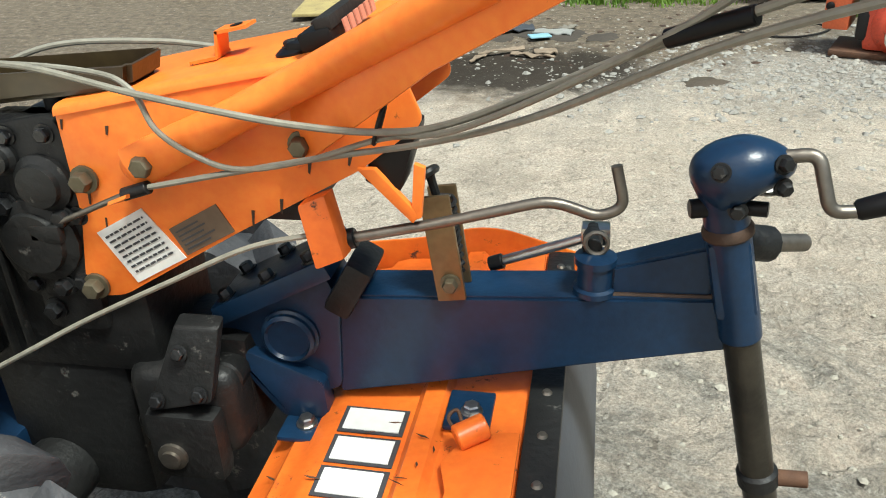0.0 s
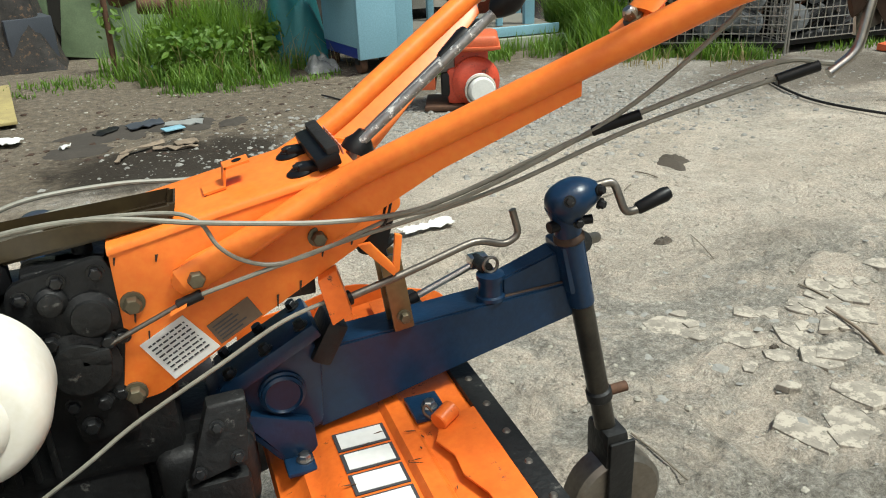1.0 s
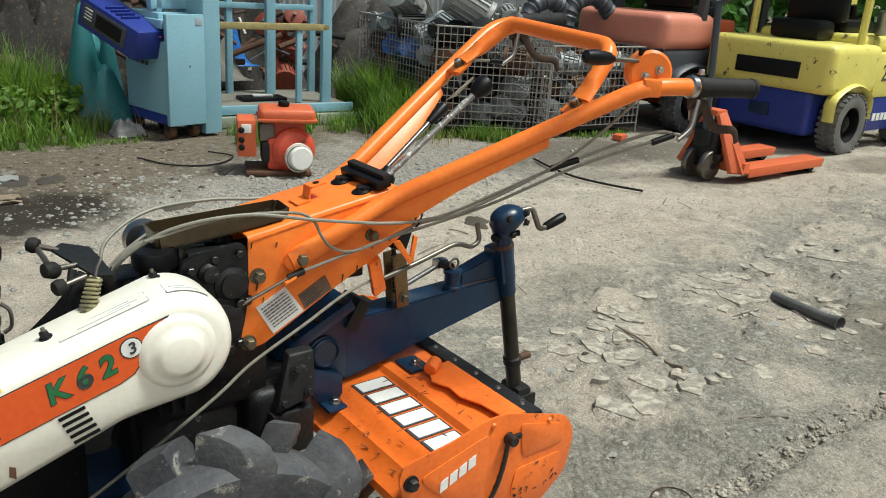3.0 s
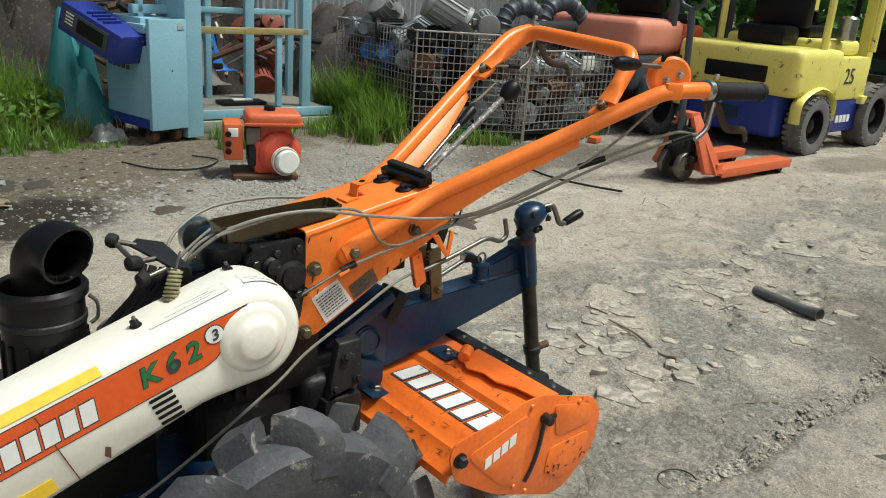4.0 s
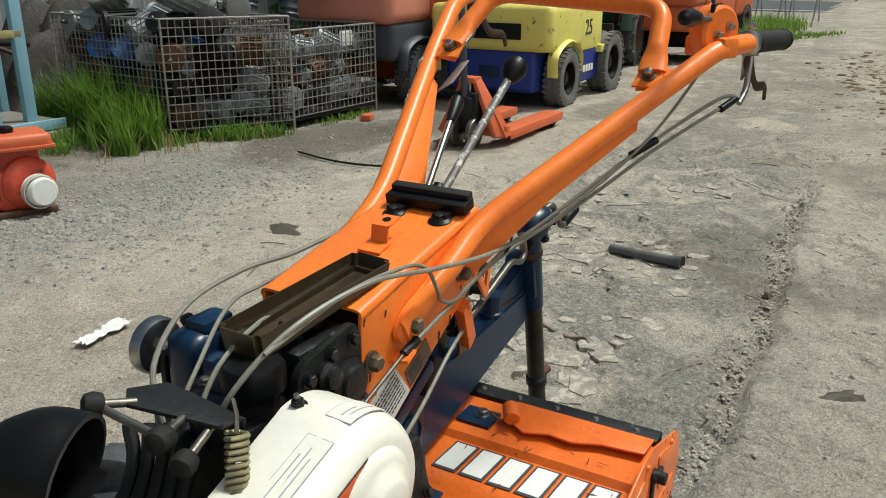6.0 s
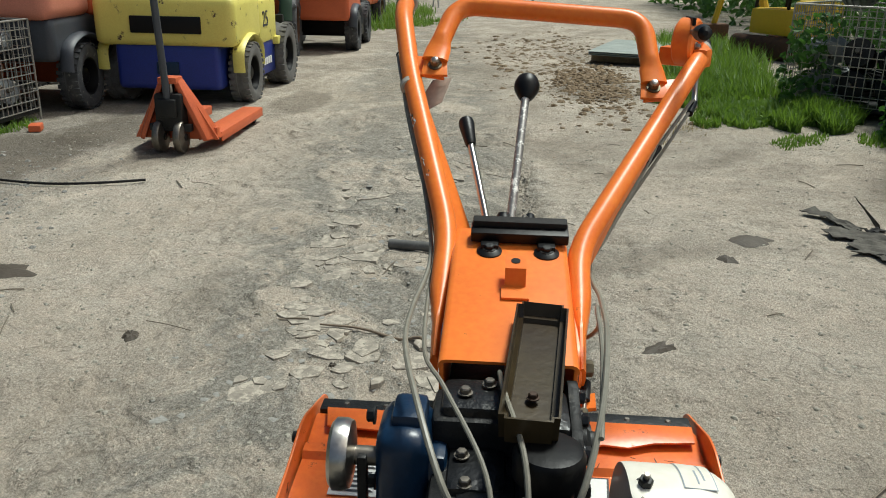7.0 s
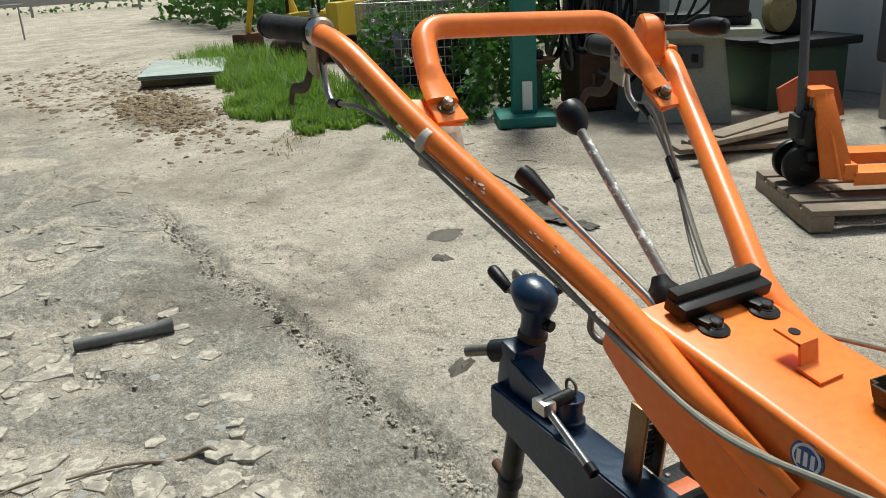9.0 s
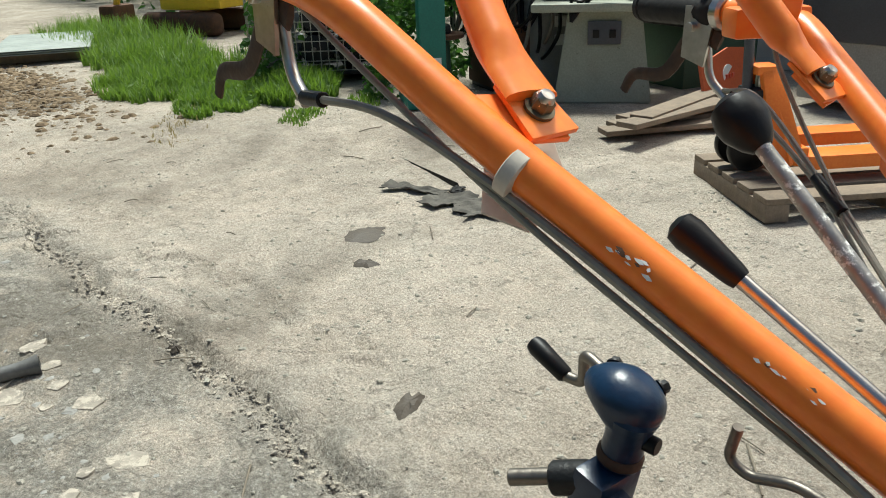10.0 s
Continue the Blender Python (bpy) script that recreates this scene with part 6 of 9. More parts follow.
def cabinet():
    t = thing("machine_cabinet", "pale blue steel machine cabinet with a tilted royal blue control box", "cabinet", (1.30, 4.80, 0.0), 12, size=1.1)
    part("body", box((0.0, 0.02, 0.17), (0.27, 0.54, 0.66), 0.01), PALEBLUE, t, "pale blue side with chipped paint")
    part("base_strip", box((0.006, 0.015, 0.10), (0.26, 0.53, 0.17), 0.006), ROYAL, t, "dark blue base strip")
    d = part("door_panel", box((-0.005, -0.02, 0.10), (0.28, 0.02, 0.84), 0.008), PALEBLUE, t, "pale blue door panel with rust along its edge")
    part("name_tag", box((0.21, -0.023, 0.77), (0.26, -0.019, 0.82), 0.001), FAINT, d)
    part("keyhole", lathe((0.16, -0.02, 0.50), (0, -1, 0), [(0.006, 0), (0.006, 0.002)], 10), INK, d)
    part("side_post", box((0.285, 0.0, 0.02), (0.42, 0.3, 1.9), 0.01), PALEBLUE, t, "tall pale blue side post")
    part("upper_body", box((0.02, 0.12, 0.66), (0.27, 0.52, 0.84), 0.012), PALEBLUE, t)
    part("ledge", box((-0.01, 0.04, 0.74), (0.10, 0.40, 0.80), 0.008), PALEBLUE, t)
    part("inner_frame", box((0.06, 0.2, 0.84), (0.1, 0.24, 1.5), 0.004), PALEBLUE, t)
    part("upper_beam", box((0.02, 0.2, 0.86), (0.29, 0.26, 0.92), 0.006), PALEBLUE, t)
    m = Matrix.Translation((-0.13, 0.30, 0.72)) @ Matrix.Rotation(radians(-78), 4, "Z") @ Matrix.Rotation(radians(20), 4, "Y")
    cb = part("control_box", box((-0.30, -0.12, -0.10), (0.26, 0.13, 0.10), 0.016, m=m), ROYAL, t, "royal blue control box")
    f = part("panel_face", box((-0.26, -0.126, -0.06), (0.16, -0.119, 0.07), 0.003, m=m), SLATE, cb, "dark display panel in a blue frame")
    for k in range(4):
        part("label_bar", box((-0.23, -0.130, 0.045 - 0.022 * k), (-0.16, -0.124, 0.053 - 0.022 * k), 0, m=m), PAPER, f)
    part("screen", box((-0.12, -0.130, -0.04), (0.12, -0.124, 0.05), 0.002, m=m), BLACK, f)
    for k in range(4):
        part("vent_fin", box((-0.10 + 0.05 * k, -0.09, 0.098), (-0.085 + 0.05 * k, 0.06, 0.118), 0.004, m=m), ROYAL, cb)
    for k in range(5):
        part("sign_bar", box((-0.006, 0.46 - 0.055 * k, 0.50 - 0.004 * k), (0.002, 0.495 - 0.055 * k, 0.53 - 0.004 * k), 0), INK, t)
    part("red_lead", tube(curve([(-0.01, 0.16, 0.60), (-0.02, 0.18, 0.66), (-0.02, 0.10, 0.69), (-0.01, 0.04, 0.69)], 5), 0.005, 6), ENGRED, t)
    for x, y in ((0.04, 0.06), (0.22, 0.06), (0.22, 0.46), (0.04, 0.48)):
        c = part("caster", lathe((x - 0.025, y, 0.055), (1, 0, 0), [(0.02, 0), (0.05, 0.003), (0.055, 0.012), (0.055, 0.04), (0.05, 0.047), (0.02, 0.05)], 20), RUST, t, "rusty caster")
        part("caster_fork", box((x - 0.035, y - 0.025, 0.06), (x + 0.035, y + 0.025, 0.105), 0.005), IRON, c)


def stand():
    t = thing("steel_stand", "pale blue steel frame stand with an open timber-edged deck", "stand", (1.56, 5.25, 0.0), -3)
    hgt = 1.9
    for x, y, w in ((0.03, 0.0, 0.10), (0.20, 0.03, 0.055), (1.28, 0.02, 0.085), (0.62, 0.62, 0.055), (0.98, 0.55, 0.085), (1.42, 0.62, 0.06)):
        part("post", box((x - w / 2, y - 0.03, 0.04), (x + w / 2, y + 0.03, hgt), 0.006), PALEBLUE, t)
    part("short_post", box((1.0, 0.0, 0.18), (1.05, 0.04, 0.80), 0.005), PALEBLUE, t)
    part("dark_post", box((0.105, 0.05, 0.04), (0.145, 0.1, hgt), 0.004), NAVY, t)
    part("rail", box((0.2, -0.01, 0.79), (1.3, 0.03, 0.845), 0.006), OLDWOOD, t, "timber rail with flaking yellow paint")
    part("rear_rail", box((0.2, 0.58, 0.92), (1.42, 0.62, 0.97), 0.005), PALEBLUE, t)
    part("deck", box((0.16, -0.03, 0.15), (1.45, 0.75, 0.175), 0.004), CLOTH, t, "dusty deck")
    part("deck_edge", box((0.16, -0.06, 0.10), (1.52, -0.03, 0.175), 0.006), PALEBLUE, t)
    part("lower_beam", box((0.1, -0.10, 0.0), (1.56, -0.04, 0.09), 0.008), SAGE, t)
    tr = thing("black_tray", "shallow black tray with white scraps on the stand deck", "tray", (2.33, 5.42, 0.176), -3)
    part("tray_body", box((-0.2, -0.1, 0.0), (0.2, 0.1, 0.03), 0.008), BLACK, tr)
    part("scrap", box((-0.08, -0.03, 0.03), (0.1, 0.04, 0.045), 0.006), PAPER, tr)


def heap_mesh(size, seed):
    """A thin crumpled sheet with a ragged outline."""
    bm = bmesh.new()
    bmesh.ops.create_grid(bm, x_segments=20, y_segments=14, size=0.5)
    for v in bm.verts:
        x, y = v.co.x, v.co.y
        e = 1 + 0.45 * noise.noise(V((math.atan2(y, x) * 1.7, seed, 0)))
        v.co = V((x * size[0] * e, y * size[1] * e, 0.008 + size[2] * abs(noise.noise(V((x * 6, y * 5, seed))))))
    thicken(bm, 0.003)
    return bm


def heap(name, label, category, at, size, m, seed, peaks=5):
    """A draped heap of sheeting."""
    rnd = random.Random(seed)
    bm = bmesh.new()
    bmesh.ops.create_grid(bm, x_segments=28, y_segments=28, size=0.5)
    ps = [(rnd.uniform(-0.3, 0.3), rnd.uniform(-0.3, 0.3), rnd.uniform(0.5, 1.0), rnd.uniform(0.1, 0.22)) for _ in range(peaks)]
    for v in bm.verts:
        x, y = v.co.x, v.co.y
        h = max(p[2] * math.exp(-((x - p[0]) ** 2 + (y - p[1]) ** 2) / (2 * p[3] ** 2)) for p in ps)
        edge = min(1, (0.5 - max(abs(x), abs(y))) / 0.12)
        v.co = V((x * size[0], y * size[1], size[2] * h * edge + 0.02 * size[2] * noise.noise(V((x * 16, y * 16, seed)))))
    return solo(name, bm, m, label, category, at, kind='stuff' if name in ("scrap_heap", "dark_core") else "")


def small_engine():
    t = thing("water_pump_engine", "small red petrol engine pump with a white pump face", "engine", (1.63, 3.66, 0.0), -22, size=1.25)
    part("skid_frame", box((-0.17, -0.12, 0.0), (0.17, 0.14, 0.025), 0.008), RUST, t)
    part("crankcase", box((-0.06, -0.09, 0.025), (0.15, 0.13, 0.20), 0.025), ENGRED, t, "red crankcase")
    part("cowl", lathe((0.08, -0.07, 0.13), (0.25, -1, 0.05), [(0.115, -0.08), (0.118, 0.0), (0.10, 0.02), (0.085, 0.03)], 26), ENGRED, t, "red fan cowl")
    part("pump_face", lathe((0.095, -0.115, 0.105), (0.25, -1, 0.05), [(0.072, 0), (0.075, 0.01), (0.066, 0.03), (0.062, 0.06), (0.055, 0.068), (0, 0.069)], 26), PAPER, t, "white round pump face")
    for k in range(4):
        part("cord_coil", tube([V((0.10 + 0.071 * math.cos(a), -0.135 - 0.008 * k + 0.018 * math.cos(a), 0.106 + 0.071 * math.sin(a))) for a in [2 * math.pi * i / 20 for i in range(21)]], 0.004, 6), CLEAR, t)
    tk = part("fuel_tank", box((-0.10, -0.11, 0.275), (0.19, 0.12, 0.35), 0.03, seg=3), FKRED, t, "red fuel tank")
    part("tank_rim", box((-0.108, -0.118, 0.285), (0.198, 0.128, 0.30), 0.006), FKRED, tk)
    part("tank_cap", lathe((0.03, 0.0, 0.35), (0.1, 0, 1), [(0.028, 0), (0.03, 0.006), (0.03, 0.022), (0.02, 0.028)], 18), BLACK, tk)
    part("tank_bracket", box((-0.04, -0.05, 0.19), (0.14, 0.08, 0.28), 0.012), ENGRED, t)
    part("carburettor", box((-0.10, -0.07, 0.17), (-0.02, 0.05, 0.27), 0.02), CLOTH, t)
    part("air_box", box((-0.09, -0.09, 0.06), (-0.04, 0.08, 0.18), 0.02), IRON, t)
    pn = part("switch_panel", box((-0.21, -0.10, 0.10), (-0.115, 0.10, 0.29), 0.008), FKRED, t, "red switch panel")
    for z in (0.24, 0.19, 0.15):
        part("dial", lathe((-0.19, -0.10, z), (0, -1, 0), [(0.016, 0), (0.016, 0.008), (0.01, 0.012)], 14), BLACK, pn)
    part("gauge", box((-0.19, -0.106, 0.225), (-0.14, -0.099, 0.27), 0.003), PAPER, pn)
    for k in range(6):
        part("fin", box((-0.05, -0.02 + 0.02 * k, 0.20), (0.10, -0.012 + 0.02 * k, 0.27), 0.002), IRON, t)


def motor(at, r, n, yaw, tilt, m, group, lab):
    """An electric motor: finned body, end bells, shaft, terminal box and feet."""
    t = thing("electric_motor", lab, "motor", at, 0, group)
    d = Matrix.Rotation(radians(yaw), 3, "Z") @ V((math.cos(radians(tilt)), 0, math.sin(radians(tilt))))
    prof = [(r * 0.7, -n * 0.5), (r * 0.98, -n * 0.47), (r * 0.98, -n * 0.36), (r * 0.9, -n * 0.35)]
    prof += [(r * 0.9, n * 0.35), (r * 0.98, n * 0.36), (r * 0.98, n * 0.46), (r * 0.6, n * 0.5), (r * 0.2, n * 0.5)]
    part("housing", lathe((0, 0, r), d, prof, 22), m, t)
    bm = bmesh.new()
    fr = frame_at(V((0, 0, r)), d)
    for k in range(18):
        box((r * 0.86, -r * 0.02, -n * 0.34), (r * 1.0, r * 0.02, n * 0.34), 0, bm, fr @ Matrix.Rotation(2 * math.pi * k / 18, 4, "Z"))
    tagged(part("ribbing", bm, m, t), kind="stuff")
    part("shaft", rod(V((0, 0, r)) + d * n * 0.5, V((0, 0, r)) + d * n * 0.68, r * 0.17), STEEL, t)
    part("terminal_box", box((-r * 0.3, -r * 0.3, r * 0.9), (r * 0.3, r * 0.3, r * 1.3), r * 0.05, m=fr @ Matrix.Rotation(radians(90), 4, "Y")), m, t)
    return t


def cage(name, at, turn, w, dp, h, pitch, label, group, base=0.1, skew=0.0):
    """A wire-mesh pallet cage: four mesh panels, corner posts, base frame; skew bends its front out of square."""
    cx, cy = w * math.cos(radians(skew)), w * math.sin(radians(skew))
    t = thing(name, label, "cage", at, turn, group)
    wire = 0.0034
    for (ax, ay, bx, by) in ((0, 0, cx, cy), (cx, cy, cx, cy + dp), (cx, cy + dp, 0, dp), (0, dp, 0, 0)):
        bm = bmesh.new()
        n = math.hypot(bx - ax, by - ay)
        d = V((bx - ax, by - ay, 0)) / n
        k = int(n / pitch)
        for i in range(k + 1):
            p = V((ax, ay, base)) + d * (n * i / k)
            box((-wire, -wire, 0), (wire, wire, h - base), 0, bm, Matrix.Translation(p))
        kz = int((h - base) / (pitch * 1.15))
        rot = Matrix.Rotation(math.atan2(d.y, d.x), 4, "Z")
        for i in range(kz + 1):
            z = base + (h - base) * i / kz
            box((0, -wire * 3, -wire), (n, -wire, wire), 0, bm, Matrix.Translation((ax, ay, z)) @ rot)
        part("mesh_panel", bm, WIRE, t)
        part("top_rim", rod(V((ax, ay, h)), V((bx, by, h)), 0.008, 8), WIRE, t)
    for x, y in ((0, 0), (cx, cy), (cx, cy + dp), (0, dp)):
        part("corner_post", rod((x, y, 0.0), (x, y, h), 0.009, 8), WIRE, t)
    part("base_frame", plate([(0, 0, base - 0.02), (cx, cy, base - 0.02), (cx, cy + dp, base - 0.02), (0, dp, base - 0.02)], (0, 0, 1), 0.04, bevel=0.005), IRON, t)
    return t


def cages():
    cage("mesh_cage", (3.40, 4.33, 0.0), -4, 0.98, 1.40, 0.92, 0.053, "wire-mesh cage heaped with scrap electric motors", "scrap cages", skew=-28)
    cage("mesh_cage", (4.32, 3.88, 0.0), -3, 1.12, 1.0, 0.80, 0.057, "wire-mesh cage filled with scrap motors and castings", "scrap cages")
    rnd = random.Random(11)
    across, along = V((0.848, -0.53, 0)), V((0.07, 0.998, 0))
    labs = ("grey finned electric motor lying in a scrap heap", "blue electric motor lying in a scrap heap", "rusty electric motor lying in a scrap heap", "black motor lying in a scrap heap")
    ms = (MOTOR, MOTORBLUE, RUST, IRON)
    for layer in range(4):
        for i in range(3 if layer < 3 else 2):
            for j in range(5):
                k = rnd.choice((0, 0, 3, 2, 3, 1 if layer > 1 else 3))
                p = across * (0.17 + 0.31 * i + rnd.uniform(-0.03, 0.03)) + along * (0.17 + 0.27 * j + rnd.uniform(-0.03, 0.03)) + V((3.40, 4.33, 0.11 + 0.21 * layer + rnd.uniform(0, 0.02)))
                motor(p, rnd.uniform(0.085, 0.115), rnd.uniform(0.22, 0.30), rnd.uniform(0, 360), rnd.uniform(-30, 30), ms[k], "scrap motors", labs[k])
    for layer in range(3):
        for i in range(5):
            for j in range(2):
                k = rnd.choice((0, 0, 2, 3))
                p = V((4.48 + 0.20 * i + rnd.uniform(-0.05, 0.05), 4.10 + 0.36 * j + rnd.uniform(-0.05, 0.05), 0.11 + 0.21 * layer))
                motor(p, rnd.uniform(0.08, 0.11), rnd.uniform(0.2, 0.28), rnd.uniform(0, 360), rnd.uniform(-30, 30), ms[k], "scrap motors", labs[k])
    # added solid cores: the black shade between the motors given as shapes
    heap("dark_core", "added dark core inside a mesh cage for the shade between motors", "scrap", (3.86, 4.80, 0.1), (0.8, 1.2, 0.66), OILY, 15, 9)
    heap("dark_core", "added dark core inside a mesh cage for the shade between motors", "scrap", (4.90, 4.38, 0.1), (0.9, 0.8, 0.58), OILY, 16, 7)
    # large ones on top of the heap
    motor((3.85, 4.50, 0.92), 0.15, 0.42, -35, -28, GREYBOX, "scrap motors", "large grey finned motor on top of a scrap heap")
    motor((3.62, 5.15, 0.92), 0.14, 0.34, 200, 30, GREYBOX, "scrap motors", "large grey finned motor on top of a scrap heap")
    motor((4.1, 4.25, 0.90), 0.10, 0.28, 60, 10, GREYBOX, "scrap motors", "large grey finned motor on top of a scrap heap")
    # ribbed hoses over the second cage
    for x, y, z, s in ((4.75, 4.45, 0.82, 1.0), (5.25, 4.4, 0.84, 1.1)):
        pts = curve([V((x - 0.3 * s, y, z)), V((x - 0.22 * s, y, z + 0.25 * s)), V((x + 0.02, y, z + 0.33 * s)), V((x + 0.24 * s, y, z + 0.2 * s)), V((x + 0.34 * s, y + 0.1, z))], 12)
        bm = bmesh.new()
        tube(pts, lambda q: 0.075 + 0.010 * math.sin(q * 180), 14, bm)
        solo("ribbed_duct", bm, SLATE, "grey ribbed flexible duct draped on scrap", "duct", group="ribbed ducts")
    solo("paper_sign", box((0, -0.004, 0), (0.17, 0.004, 0.13), 0.002), PAPER, "white paper sign wired to a mesh cage", "sign", (5.05, 3.93, 0.62), -2)


def forklift_yellow():
    t = thing("yellow_forklift", "yellow and blue counterbalance forklift with chipped paint", "forklift", (6.50, 2.99, 0.0), 1, size=1.12)
    for y in (-0.52, 0.52):
        wheel(t, (0.03, y, 0.245), (0, math.copysign(1, y), 0), 0.245, 0.17, BLACK, tyre=PALETYRE, lab="rear steer wheel")
        wheel(t, (1.12, y * 1.04, 0.285), (0, math.copysign(1, y), 0), 0.285, 0.2, BLACK, tyre=PALETYRE, lab="front drive wheel")
    # counterweight in two colours
    bm = box((-0.34, -0.42, 0.14), (0.12, 0.42, 0.50), 0.05, seg=3)
    box((0.28, -0.55, 0.16), (0.90, 0.55, 0.46), 0.03, bm)
    lo = part("lower_body", bm, ROYAL, t, "dark blue lower body")
    part("tow_recess", box((-0.35, -0.09, 0.26), (-0.30, 0.09, 0.36), 0.01), NAVY, lo)
    part("counterweight", box((-0.37, -0.56, 0.48), (0.40, 0.56, 0.86), 0.07, seg=3), FKYELLOW, t, "yellow counterweight with rust chips")
    part("grille", box((-0.385, -0.30, 0.58), (-0.30, 0.26, 0.71), 0.01), BLACK, t, "dark grille opening")
    for y in (-0.55, 0.55):
        part("fender", tube(curve([(-0.27, y, 0.28), (-0.25, y, 0.46), (0.03, y, 0.555), (0.30, y, 0.46), (0.33, y, 0.28)], 5), 0.03, 8, flat=lambda q: (1.6, 0.5)), FKYELLOW, t)
    part("hood", box((0.2, -0.46, 0.80), (0.86, 0.46, 0.93), 0.05, seg=3), FKYELLOW, t)
    part("side_body", box((0.36, -0.56, 0.44), (0.92, 0.56, 0.80), 0.03), FKYELLOW, t)
    part("step", box((0.80, -0.60, 0.40), (1.02, 0.60, 0.47), 0.01), FKYELLOW, t)
    s = part("seat", box((0.30, -0.26, 0.93), (0.78, 0.26, 1.03), 0.04), BLACK, t, "black seat")
    part("backrest", box((0.22, -0.25, 1.0), (0.34, 0.25, 1.36), 0.04), BLACK, s)
    part("rear_cover", box((-0.05, -0.22, 0.86), (0.22, 0.22, 1.02), 0.05, m=None), BLACK, t, "black rear cover")
    part("filter_pot", lathe((0.45, -0.50, 0.93), UP, [(0.06, 0), (0.075, 0.01), (0.075, 0.18), (0.05, 0.2)], 18), CHROME, t)
    for x, y in ((0.14, -0.48), (0.14, 0.48), (1.02, -0.50), (1.02, 0.50)):
        part("guard_post", tube(bent([(x, y, 0.84), (x, y, 1.5), (x + (0.08 if x < 0.5 else -0.05), y, 2.0)], 0.1), 0.032, 8), FKYELLOW, t)
    part("roof_guard", box((0.18, -0.50, 1.98), (1.0, 0.50, 2.04), 0.02), FKYELLOW, t)
    for y in (-0.30, 0.30):
        part("mast", box((1.30, y - 0.05, 0.10), (1.42, y + 0.05, 2.2), 0.008), FKYELLOW, t)
    part("carriage", box((1.40, -0.5, 0.20), (1.46, 0.5, 0.62), 0.01), IRON, t)
    for y in (-0.25, 0.25):
        part("fork", box((1.44, y - 0.05, 0.05), (2.3, y + 0.05, 0.09), 0.008), IRON, t)
    part("steering_column", rod((0.95, 0, 0.75), (0.86, 0, 1.15), 0.03), BLACK, t)
    part("steering_wheel", tube([V((0.86 + 0.05 * math.sin(a), 0.16 * math.cos(a), 1.16 + 0.13 * math.sin(a))) for a in [2 * math.pi * k / 24 for k in range(25)]], 0.012, 8), BLACK, t)
    letters("25", 0.19, INK, t, (0.44, -0.5635, 0.58), (1, 0, 0), (0, 0, 1))
    for k in range(4):
        part("sign_bar", box((0.46 + 0.07 * k, -0.556, 0.25), (0.51 + 0.07 * k, -0.548, 0.31), 0), WHITEINK, t)


def forklift_old(label, at, turn, size, low, sill, weight, cover, number):
    t = thing("old_forklift", label, "forklift", at, turn, size=size)
    for y in (-0.50, 0.50):
        wheel(t, (0.0, y, 0.27), (0, math.copysign(1, y), 0), 0.27, 0.18, BLACK, lab="rear wheel")
        wheel(t, (1.15, y, 0.30), (0, math.copysign(1, y), 0), 0.30, 0.2, IRON, lab="front wheel")
    part("lower_body", box((-0.42, -0.50, 0.42), (0.95, 0.50, 0.76), 0.06, seg=3), low, t)
    part("side_sill", box((0.30, -0.56, 0.16), (0.98, 0.56, 0.42), 0.03), sill, t)
    part("counterweight", box((-0.48, -0.52, 0.74), (0.30, 0.52, 1.06), 0.10, seg=4), weight, t, "sun-bleached counterweight")
    part("side_cover", box((0.30, -0.53, 0.74), (0.62, 0.53, 1.02), 0.05, seg=3), cover, t)
    part("arch", tube(curve([(-0.33, -0.54, 0.34), (-0.28, -0.54, 0.53), (0.0, -0.54, 0.61), (0.28, -0.54, 0.53), (0.33, -0.54, 0.34)], 5), 0.035, 8, flat=lambda q: (1.6, 0.7)), SLATE, t)
    part("seat", box((0.25, -0.27, 1.0), (0.72, 0.27, 1.12), 0.04), BLACK, t)
    part("backrest", box((0.20, -0.26, 1.1), (0.32, 0.26, 1.5), 0.04), BLACK, t)
    for x, y in ((0.10, -0.48), (0.10, 0.48), (1.0, -0.48), (1.0, 0.48)):
        part("guard_post", box((x - 0.04, y - 0.035, 1.0 if x < 0.5 else 0.6), (x + 0.04, y + 0.035, 2.05), 0.01), SLATE, t)
    part("roof_guard", box((0.05, -0.50, 2.04), (1.05, 0.50, 2.1), 0.02), SLATE, t)
    for y in (-0.3, 0.3):
        part("mast", box((1.35, y - 0.05, 0.1), (1.47, y + 0.05, 2.3), 0.008), IRON, t)
    if number:
        letters(number, 0.14, WHITEINK, t, (0.36, -0.5345, 0.80), (1, 0, 0), (0, 0, 1))


